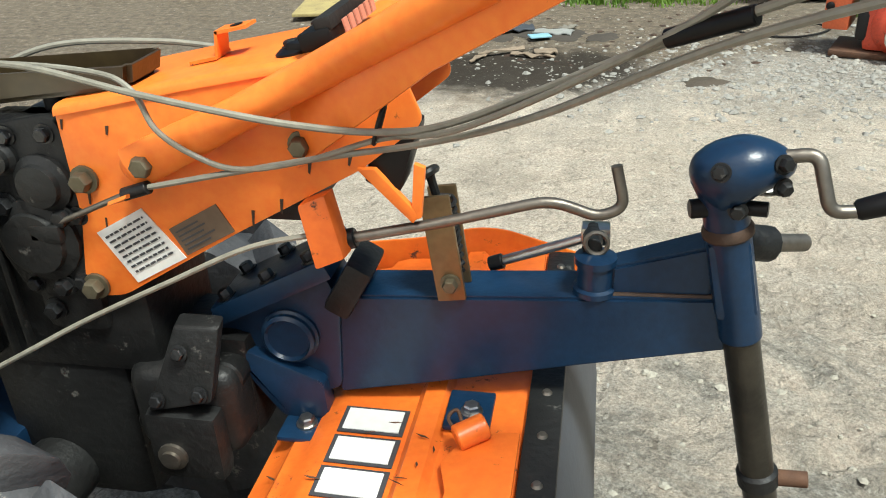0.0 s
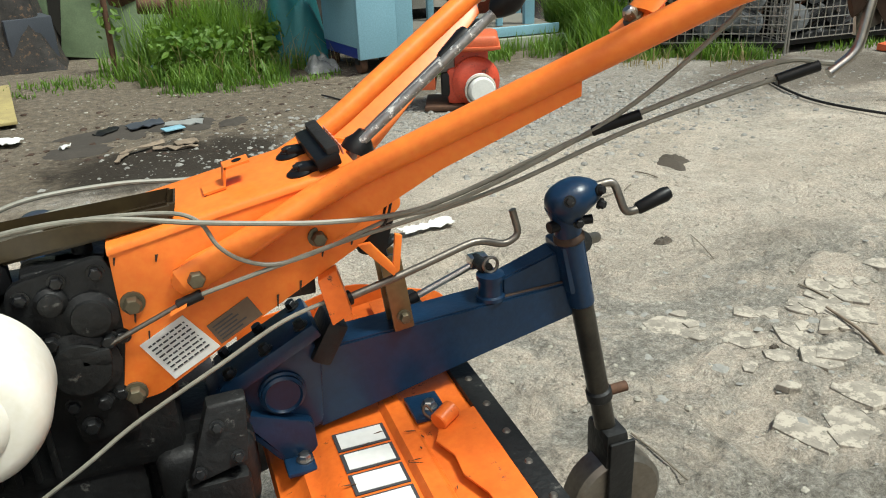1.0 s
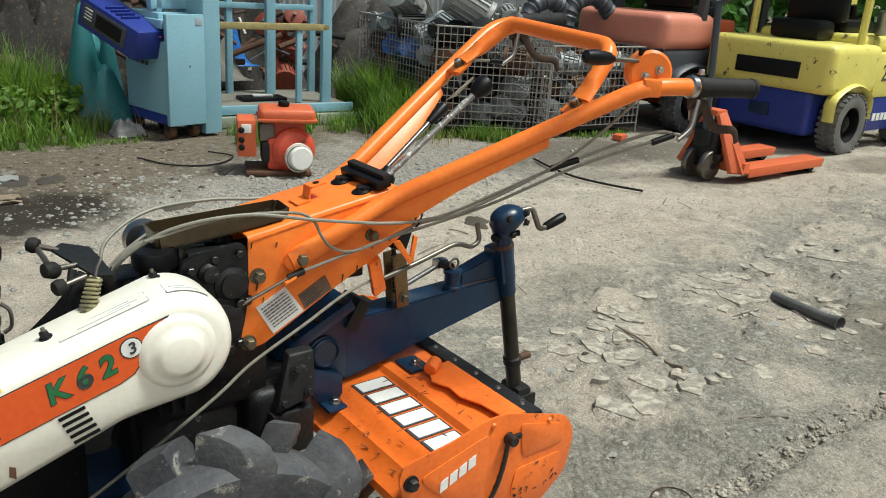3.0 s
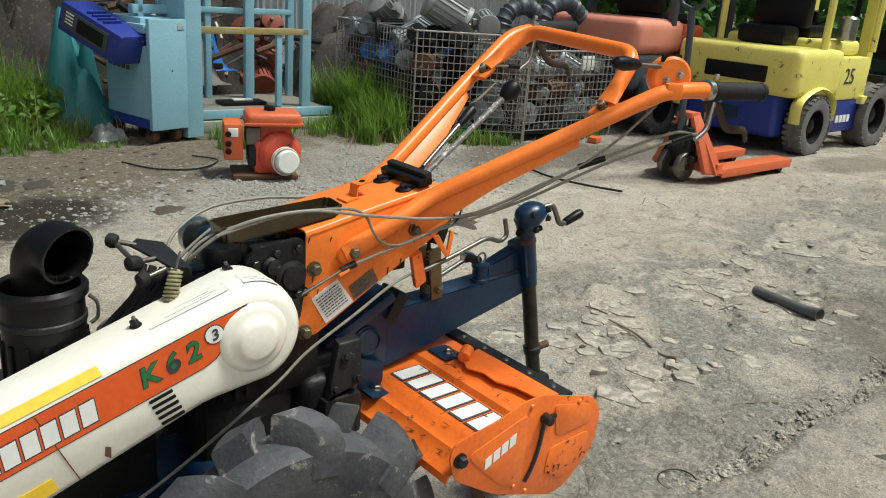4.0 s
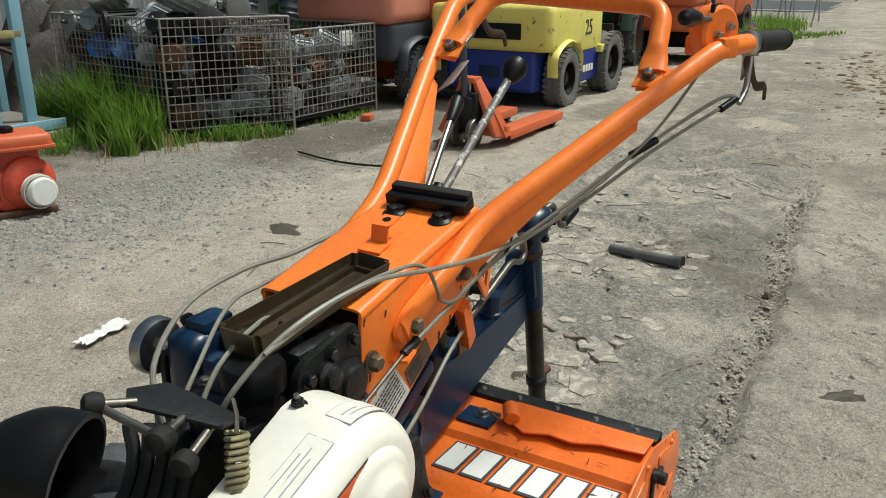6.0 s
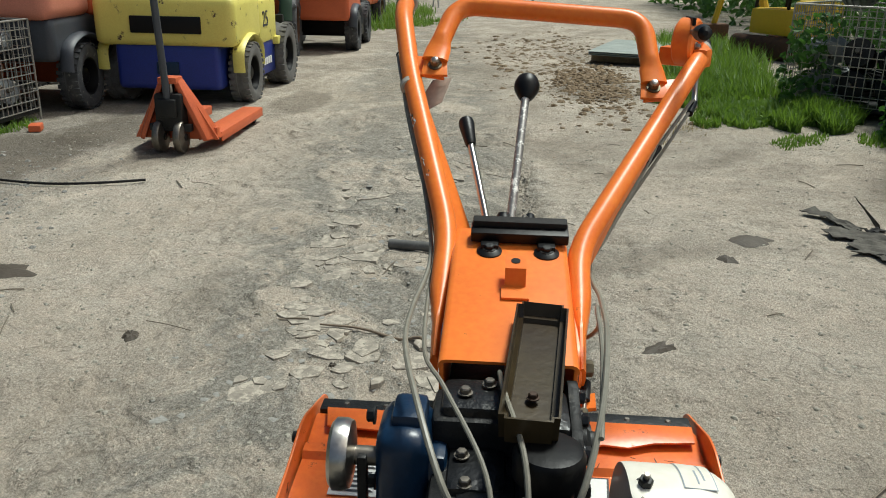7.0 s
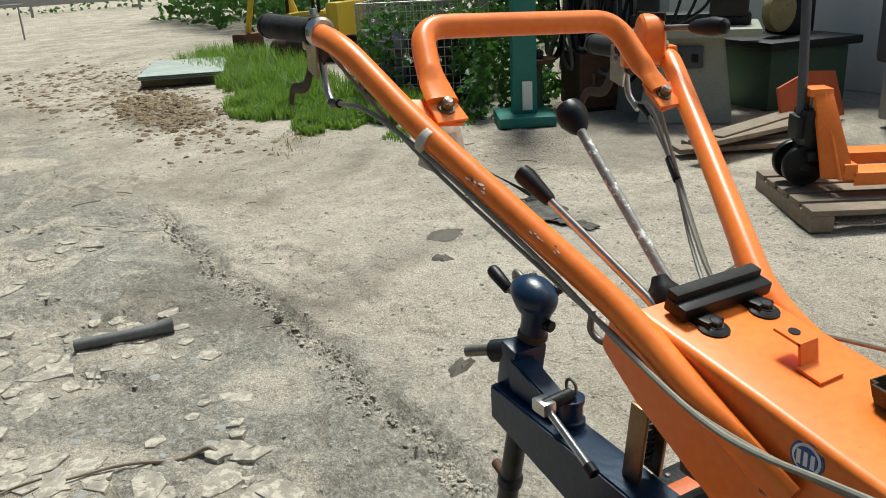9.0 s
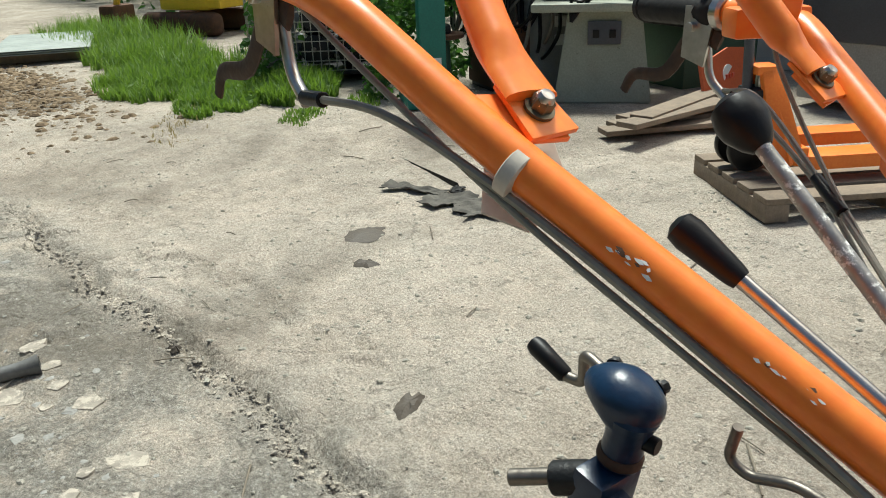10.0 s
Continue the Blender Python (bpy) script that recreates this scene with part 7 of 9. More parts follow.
def pallet_truck(name, at, turn, label, m, handle, wheels, size=1.0):
    t = thing(name, label, "pallet truck", at, turn, "pallet trucks", size=size)
    for y in (-0.19, 0.19):
        f = part("fork", box((0.10, y - 0.075, 0.07), (1.02, y + 0.075, 0.105), 0.012), m, t, "worn fork arm")
        for s in (-1, 1):
            part("fork_lip", box((0.10, y + s * 0.072 - 0.004, 0.045), (1.0, y + s * 0.072 + 0.004, 0.09), 0.002), m, f)
        part("load_roller", rod((0.93, y - 0.04, 0.04), (0.93, y + 0.04, 0.04), 0.04, 16), IRON, f)
    hd = plate([(0.04, -0.265, 0.07), (0.04, 0.265, 0.07), (0.015, 0.06, 0.44), (0.015, -0.06, 0.44)], (1, 0, 0.06), 0.014, bevel=0.003)
    part("front_panel", hd, m, t)
    part("rear_plate", box((0.06, -0.25, 0.06), (0.12, 0.25, 0.14), 0.01), m, t)
    for s in (-1, 1):
        part("side_strut", plate([(0.10, s * 0.262, 0.07), (-0.02, s * 0.20, 0.07), (-0.03, s * 0.045, 0.43), (0.05, s * 0.045, 0.44)], (0.1, s * 0.9, 0.4), 0.03, bevel=0.006), m, t)
    part("cap", box((-0.05, -0.06, 0.415), (0.06, 0.06, 0.455), 0.012), m, t)
    p = part("pump_block", box((-0.07, -0.085, 0.15), (0.05, 0.085, 0.36), 0.02), IRON, t, "oily black hydraulic pump")
    part("piston", rod((0.0, 0, 0.34), (0.0, 0, 0.43), 0.025), CHROME, p)
    part("cross_axle", box((-0.06, -0.13, 0.13), (-0.01, 0.13, 0.175), 0.008), IRON, p)
    for y in (-0.065, 0.065):
        w = part("steer_wheel", lathe((-0.055, y - 0.026, 0.098), (0, 1, 0), [(0.02, 0), (0.055, 0.002), (0.07, 0.008), (0.094, 0.006), (0.098, 0.012), (0.098, 0.04), (0.094, 0.046), (0.07, 0.044), (0.055, 0.05), (0.02, 0.052)], 26), wheels, t)
        part("hub", rod((-0.055, y - 0.034, 0.098), (-0.055, y + 0.034, 0.098), 0.022, 12), IRON, w)
    a, b = V((-0.06, 0, 0.30)), V(handle)
    h = part("handle_tube", tube(bent([a, a + (b - a) * 0.85], 0.02), 0.022, 10), SLATE, t, "grey steel pull handle")
    d = (b - a).normalized()
    c = a + d * (b - a).length * 0.85
    part("handle_loop", tube(bent([c, c + d * 0.03 + V((0, 0.09, 0)), c + d * 0.17 + V((0, 0.09, 0)), c + d * 0.19 + V((0, -0.09, 0)), c + d * 0.03 + V((0, -0.09, 0)), c], 0.04), 0.014, 8), SLATE, h)
    part("pivot_yoke", box((-0.10, -0.06, 0.22), (-0.02, 0.06, 0.33), 0.015), IRON, t)
    return t


def red_tractor(at, turn, m, label):
    t = thing("farm_tractor", label, "tractor", at, turn, "parked farm machines")
    for y in (-0.5, 0.5):
        wheel(t, (0.0, y, 0.42), (0, math.copysign(1, y), 0), 0.42, 0.24, RUST, lug=11, lab="lugged rear wheel")
        wheel(t, (1.15, y * 0.9, 0.28), (0, math.copysign(1, y), 0), 0.28, 0.16, RUST, lug=11, lab="lugged front wheel")
    part("chassis", box((-0.1, -0.18, 0.26), (1.4, 0.18, 0.50), 0.03), IRON, t)
    part("bonnet", box((0.55, -0.27, 0.50), (1.45, 0.27, 0.88), 0.07, seg=3), m, t)
    part("bonnet_grille", box((1.43, -0.2, 0.55), (1.47, 0.2, 0.8), 0.01), BLACK, t)
    for y in (-0.5, 0.5):
        part("mudguard", tube(curve([(-0.46, y, 0.5), (-0.36, y, 0.82), (0.0, y, 0.96), (0.36, y, 0.82)], 5), 0.05, 8, flat=lambda q: (1.5, 0.4)), m, t)
    part("seat", box((-0.2, -0.2, 0.75), (0.2, 0.2, 0.86), 0.03), BLACK, t)
    part("seat_back", box((-0.25, -0.2, 0.84), (-0.17, 0.2, 1.12), 0.03), BLACK, t)
    part("dash", box((0.5, -0.2, 0.85), (0.62, 0.2, 1.0), 0.02), BLACK, t)
    part("steering_wheel", tube([V((0.42 + 0.06 * math.sin(a), 0.17 * math.cos(a), 1.08 + 0.12 * math.sin(a))) for a in [2 * math.pi * k / 20 for k in range(21)]], 0.012, 6), BLACK, t)
    for y in (-0.3, 0.3):
        part("roll_post", box((-0.4, y - 0.03, 0.6), (-0.34, y + 0.03, 1.9), 0.008), BLACK, t)
    part("roll_beam", box((-0.4, -0.3, 1.86), (-0.34, 0.3, 1.92), 0.008), BLACK, t)
    return t


def truck_red():
    t = thing("red_pickup_cab", "faded orange-red truck parked by the verge", "truck", (15.0, 3.4, 0.0), -4)
    for x in (0.1, 1.7):
        for y in (-0.6, 0.6):
            wheel(t, (x, y, 0.3), (0, math.copysign(1, y), 0), 0.3, 0.2, RUST, lab="road wheel")
    part("chassis", box((-0.6, -0.5, 0.3), (2.2, 0.5, 0.42), 0.02), IRON, t)
    part("cab", box((0.9, -0.66, 0.4), (2.2, 0.66, 1.0), 0.08, seg=3), FKRED, t)
    part("cab_top", box((1.0, -0.6, 0.98), (1.9, 0.6, 1.5), 0.1, seg=3), FKRED, t)
    part("side_window", box((1.15, -0.61, 1.05), (1.75, 0.61, 1.38), 0.03), BLACK, t)
    part("load_bed", box((-0.7, -0.66, 0.42), (0.85, 0.66, 0.86), 0.03), FKRED, t)
    part("bed_load", box((-0.6, -0.5, 0.84), (0.7, 0.5, 1.05), 0.06), RUST, t)


def walls_far():
    """The plain edge of the yard: fences of sheet iron, a pale wall and an added dark backdrop behind the scrap."""
    bm = bmesh.new()
    n = 220
    x0, x1 = 3.6, 9.5
    row = []
    for i in range(n + 1):
        x = x0 + (x1 - x0) * i / n
        row.append((x, 8.1 + 0.018 * math.sin(i * 1.9)))
    lo = [bm.verts.new((x, y, 0.0)) for x, y in row]
    hi = [bm.verts.new((x, y, 2.6)) for x, y in row]
    for i in range(n):
        bm.faces.new((lo[i], lo[i + 1], hi[i + 1], hi[i]))
    thicken(bm, 0.004)
    solo("fence_north", bm, CORR, "grey corrugated sheet fence behind the scrap cages", "fence", kind="structure")
    solo("wall_east", box((0, 0, 0), (5.5, 0.15, 3.0), 0.01), PLASTER, "pale rendered wall behind the machines", "wall", (2.2, -5.9, 0.0), 0, kind="structure")
    solo("container_box", box((-1.2, 0, 0), (2.3, 0.9, 2.2), 0.02), PLASTER, "white box body behind the scrap heaps", "container", (4.8, 8.4, 0.0), 0)
    # added wall: a backdrop that darkens the view behind stand and scrap
    solo("dark_backdrop", box((-7.0, 0, 0), (3.3, 0.12, 2.6), 0.01), mat("backdrop_dark", (0.045, 0.042, 0.035), 0.85, dark=(0.02, 0.02, 0.017), scale=5, bump=0.4), "added dark backdrop behind the scrap", "wall", (0.2, 8.0, 0.0), 0, kind="structure")
    for k, (x, y, w, dp, h) in enumerate(((2.0, 6.2, 1.6, 0.9, 1.3), (3.0, 6.3, 1.7, 0.9, 1.4), (0.9, 6.1, 1.4, 0.9, 1.0), (0.75, 5.6, 0.9, 0.6, 0.95), (4.6, 6.0, 2.0, 1.0, 1.0), (-1.6, 6.0, 2.0, 1.2, 1.2))):
        heap("scrap_heap", "dark heap of rusty scrap metal", "scrap", (x - 0.15, y + 0.85, 0.0), (w, dp, h * 1.12), SCRAP, 30 + k, 11)
    rnd = random.Random(77)
    for k in range(46):
        p = V((rnd.uniform(1.4, 3.4), rnd.uniform(6.2, 6.9), rnd.uniform(0.2, 0.95)))
        q = p + V((rnd.uniform(-0.5, 0.5), rnd.uniform(-0.1, 0.1), rnd.uniform(-0.2, 0.2)))
        solo("scrap_bar", rod(p, q, rnd.choice((0.012, 0.02, 0.03)), 8), (IRON, DARKRUST, WIRE, RUST, SLATE, DARKRUST)[k % 6], "scrap metal bar sticking out of a heap", "bar", group="scrap bars")


def corner_left():
    """Green-grey panels, a block of concrete and poles in the near corner of the yard."""
    for k, (x, y, ln, lean) in enumerate(((-1.35, 6.75, 0.95, 10), (-0.55, 6.65, 0.52, 16), (-0.08, 6.55, 0.42, 20))):
        m = Matrix.Rotation(radians(-lean), 4, "X") @ Matrix.Rotation(radians((4, 8, -14)[k]), 4, "Y")
        solo("leaning_panel", box((-ln / 2, -0.02, 0.0), (ln / 2, 0.02, 1.9), 0.006, m=m), MOSSY, "dull green sheet panel leaning on scrap", "panel", (x, y, 0.0), -6, "leaning panels")
    bm = box((-0.19, -0.14, 0.0), (0.17, 0.14, 0.41), 0.01)
    solo("concrete_block", bm, SLATE, "broken grey concrete block with a red brick face", "block", (-1.0, 6.48, 0.0), 20)
    bt = solo("water_bottle", lathe((0, 0, 0), (1, 0.1, 0), [(0.0, 0), (0.030, 0.002), (0.033, 0.012), (0.033, 0.17), (0.026, 0.195), (0.013, 0.215), (0.013, 0.235), (0, 0.236)], 20), FILM, "empty clear plastic bottle with a blue label", "bottle", (-0.22, 5.66, 0.034), 6)
    part("bottle_label", lathe((0.075, 0.0075, 0), (1, 0.1, 0), [(0.0335, 0), (0.0338, 0.001), (0.0338, 0.06), (0.0335, 0.061)], 20), MOTORBLUE, bt, "blue label")
    solo("rusty_pole", rod((0, 0, 0), (0.03, 0, 1.7), 0.022), RUST, "thin rusty steel pole", "pole", (-0.38, 5.87, 0.0))
    solo("rusty_tank", lathe((0, 0, 0.45), (1, 0.2, 0), [(0.1, 0), (0.33, 0.02), (0.38, 0.08), (0.38, 0.9), (0.33, 0.96), (0.1, 0.98)], 28), RUST, "rusty brown drum lying on its side", "drum", (-0.45, 6.9, 0.22), 10)
    for k in range(6):
        solo("rusty_pipe", rod((0, 0, 0), (0.5, 0.2, 0.05), 0.072, 14), RUST, "short length of rusty pipe", "pipe", (0.40 + 0.14 * (k % 2), 6.3, 0.10 + 0.15 * (k // 2)), 20 + 35 * k, "rusty pipes")
    heap("teal_tarpaulin", "crumpled teal tarpaulin beside a pale blue cabinet", "tarpaulin", (1.02, 5.75, 0.0), (0.6, 0.7, 0.95), TARP, 3)
    heap("dusty_sheet", "dusty brown sheeting heaped behind the stand", "sheeting", (2.15, 6.25, 0.25), (0.8, 0.4, 0.40), CLOTH, 5)
    heap("blue_tarpaulin", "crumpled blue tarpaulin behind the stand", "tarpaulin", (2.5, 6.45, 0.35), (0.45, 0.3, 0.55), BLUETARP, 7)
    heap("plastic_bag", "crumpled clear plastic bag on the ground", "bag", (1.10, 5.15, 0.0), (0.26, 0.24, 0.13), FILM, 8, 14)
    for x, y, zz, r in ((2.95, 6.3, 0.12, 0.14), (3.08, 6.4, 0.36, 0.13), (2.9, 6.43, 0.58, 0.12), (3.1, 6.34, 0.70, 0.10)):
        motor((x, y, zz), r, r * 2.3, 40 + 300 * zz, 25, RUSTRED, "scrap motors", "rust-red electric motor in a scrap heap")
    solo("yellow_board", box((-0.45, -0.6, 0.0), (0.30, 0.6, 0.02), 0.004), OLDWOOD, "weathered yellow board lying on the dirt", "board", (-1.32, 4.98, 0.03), 8)
    solo("white_sack", heap_mesh((0.26, 0.14, 0.025), 4), PAPER, "flattened white sack on the dirt", "sack", (-1.02, 4.06, 0.02), -15)
    solo("white_sack", heap_mesh((0.22, 0.09, 0.02), 9), PAPER, "flattened white sack on the dirt", "sack", (-1.40, 3.96, 0.02), 8)


def machines_right():
    t = thing("pillar_drill", "green cast pillar machine with a small round table", "machine", (4.60, -2.98, 0.0), -28, size=1.08)
    part("foot", box((-0.22, -0.2, 0.0), (0.24, 0.2, 0.075), 0.02), SEAGREEN, t)
    part("column", box((-0.075, -0.085, 0.07), (0.085, 0.085, 2.1), 0.015), SEAGREEN, t, "tall green column")
    part("rib", plate([(0.08, 0, 0.07), (0.22, 0, 0.07), (0.08, 0, 0.32)], (0, 1, 0), 0.03), SEAGREEN, t)
    part("tag", box((-0.085, -0.05, 0.10), (-0.078, 0.02, 0.30), 0.004), PAPER, t, "pale metal tag plate")
    part("pedestal", lathe((0.27, -0.12, 0.0), UP, [(0.13, 0), (0.13, 0.03), (0.06, 0.06), (0.05, 0.36), (0.12, 0.38)], 18), DKGREEN, t)
    part("table", lathe((0.27, -0.12, 0.38), UP, [(0.14, 0), (0.15, 0.006), (0.15, 0.03), (0.14, 0.034), (0, 0.034)], 24), RUST, t)
    part("vice", box((0.20, -0.17, 0.415), (0.34, -0.07, 0.47), 0.01), IRON, t)
    part("feed_head", box((-0.1, -0.12, 1.0), (0.34, 0.12, 1.4), 0.03), SEAGREEN, t)
    t = thing("mill_cabinet", "grey-green machine tool on a flared sheet-metal stand", "machine", (3.90, -3.97, 0.0), -48, size=1.1)
    bm = bmesh.new()
    a = [bm.verts.new(p) for p in ((-0.28, -0.3, 0.0), (0.28, -0.3, 0.0), (0.28, 0.3, 0.0), (-0.28, 0.3, 0.0))]
    b = [bm.verts.new(p) for p in ((-0.22, -0.22, 0.56), (0.22, -0.22, 0.56), (0.22, 0.22, 0.56), (-0.22, 0.22, 0.56))]
    for k in range(4):
        bm.faces.new((a[k], a[(k + 1) % 4], b[(k + 1) % 4], b[k]))
    bm.faces.new(b)
    bm.faces.new(a[::-1])
    bmesh.ops.recalc_face_normals(bm, faces=bm.faces)
    bmesh.ops.bevel(bm, geom=bm.edges[:], offset=0.012, segments=2, affect="EDGES")
    st = part("stand", bm, SAGE, t)
    part("switch_plate", box((-0.262, -0.10, 0.36), (-0.245, 0.10, 0.50), 0.004), SLATE, st)
    for y in (-0.05, 0.05):
        part("switch", box((-0.27, y - 0.02, 0.40), (-0.258, y + 0.02, 0.45), 0.003), BLACK, st)
    part("chip_tray", box((-0.36, -0.44, 0.56), (0.36, 0.44, 0.61), 0.012), SAGE, t)
    part("machine_bed", box((-0.10, -0.38, 0.61), (0.12, 0.38, 0.69), 0.02), IRON, t)
    part("headstock", box((-0.14, -0.36, 0.66), (0.14, -0.12, 0.86), 0.04), IRON, t)
    part("tailstock", box((-0.08, 0.2, 0.68), (0.1, 0.34, 0.84), 0.03), IRON, t)
    for k in range(3):
        part("lead", tube(curve([(-0.2, -0.2 + 0.1 * k, 1.0), (-0.3, -0.1 + 0.1 * k, 0.75 - 0.05 * k), (-0.28, 0.1 + 0.05 * k, 0.62), (-0.3, 0.2, 0.5)], 6), 0.01, 6), BLACK, t)
    t = thing("saw_bench", "dark green machine base with a round blade guard", "machine", (3.85, -4.92, 0.0), -10, size=1.08)
    part("base", box((-0.3, -0.34, 0.0), (0.3, 0.34, 0.42), 0.02), DKGREEN, t)
    part("table", box((-0.36, -0.4, 0.42), (0.36, 0.4, 0.48), 0.012), IRON, t)
    part("guard", lathe((-0.06, 0.05, 0.66), (1, 0.2, 0), [(0.05, 0), (0.145, 0.005), (0.15, 0.02), (0.15, 0.06), (0.145, 0.075), (0.05, 0.08)], 26), OLDWOOD, t)
    part("motor_box", box((0.0, -0.3, 0.48), (0.25, -0.05, 0.75), 0.03), IRON, t)
    t = thing("grey_locker", "grey enamel locker standing against the wall", "locker", (2.30, -4.85, 0.0), -4)
    part("locker_body", box((-0.45, -0.3, 0.05), (0.45, 0.3, 1.0), 0.02), GREYBOX, t)
    part("locker_top", box((-0.5, -0.34, 0.42), (0.5, 0.34, 0.92), 0.05), SLATE, t)
    part("caster_wheel", lathe((-0.36, 0.36, 0.34), (0, 1, 0), [(0.02, 0), (0.07, 0.004), (0.075, 0.02), (0.07, 0.036), (0.02, 0.04)], 18), BLACK, t)
    # rust-red cabinets and a knot of hoses behind the pillar
    t = thing("red_cabinet", "rust-red steel cabinet among machines", "cabinet", (4.72, -3.78, 0.0), -18, size=1.1)
    part("cabinet_shell", box((-0.2, -0.2, 0.03), (0.2, 0.2, 0.42), 0.015), RUST, t)
    d = part("door", box((-0.212, -0.17, 0.08), (-0.198, 0.17, 0.38), 0.004), RUST, t)
    part("handle", box((-0.226, 0.09, 0.2), (-0.21, 0.11, 0.28), 0.004), STEEL, d)
    part("plinth", box((-0.18, -0.18, 0.0), (0.18, 0.18, 0.035), 0.004), IRON, t)
    t = thing("control_cabinet", "dark grey control cabinet with sockets", "cabinet", (4.45, -3.98, 0.0), -18, size=1.1)
    part("cabinet_body", box((-0.16, -0.16, 0.0), (0.16, 0.16, 0.95), 0.012), GREYBOX, t)
    for z in (0.3, 0.42):
        part("socket", box((-0.172, -0.06, z), (-0.158, 0.04, z + 0.07), 0.004), PAPER, t)
    rnd = random.Random(21)
    for k in range(22):
        p = V((4.60 + rnd.uniform(-0.45, 0.4), -3.56 + rnd.uniform(-0.2, 0.12), rnd.uniform(-0.15, 0.1)))
        pts = [p + V((0, 0, 1.5)), p + V((rnd.uniform(-0.1, 0.1), -0.1, 1.0)), p + V((rnd.uniform(-0.2, 0.2), 0.02, 0.45 + rnd.uniform(0, 0.3))), p + V((rnd.uniform(0, 0.3), -0.1, 0.5 + rnd.uniform(0, 0.3))), p + V((rnd.uniform(0, 0.25), -0.1, 1.4))]
        solo("hanging_hose", tube(curve(pts, 7), 0.014, 7), CLOTH if k % 2 else BLACK, "loop of old hose hanging among machines", "hose", group="hanging hoses")
    t = thing("bead_press", "dark iron machine head with a handwheel", "machine", (4.95, -3.90, 0.0), -18, size=1.1)
    part("frame", box((-0.12, -0.12, 0.0), (0.12, 0.12, 1.3), 0.02), IRON, t)
    part("head", box((-0.35, -0.16, 0.95), (0.2, 0.16, 1.25), 0.04), IRON, t)
    part("handwheel", tube([V((-0.36, 0.16 * math.cos(a), 1.05 + 0.16 * math.sin(a))) for a in [2 * math.pi * k / 24 for k in range(25)]], 0.016, 8), RUST, t)
    # red display panel leaning with its badge
    t = thing("red_signboard", "worn red signboard with a white round badge", "sign", (3.02, -4.26, 0.0), 97)
    part("sheet", plate([(-0.40, 0, 0.03), (0.36, 0, 0.03), (0.32, -0.09, 0.30), (-0.05, -0.10, 0.37), (-0.34, -0.07, 0.34)], (0, 1, 0.25), 0.02), FKRED, t)
    part("badge", lathe((0.02, -0.036, 0.20), (0, 1, 0.25), [(0.075, 0), (0.075, 0.004)], 20), WHITEINK, t)
    for k in range(3):
        part("sign_bar", box((-0.04 + 0.04 * k, -0.040, 0.185), (-0.012 + 0.04 * k, -0.024, 0.215), 0), ENGRED, t)
    for k in range(5):
        solo("plank", box((-0.46, -0.07, 0.0), (0.46, 0.07, 0.03), 0.004), WOOD, "weathered loose timber plank on the dirt", "plank", (2.82 + 0.10 * (k % 3), -3.40 - 0.15 * (k % 3), 0.03 + 0.04 * (k // 3) + 0.012 * k), 64 + 9 * k, "loose planks")


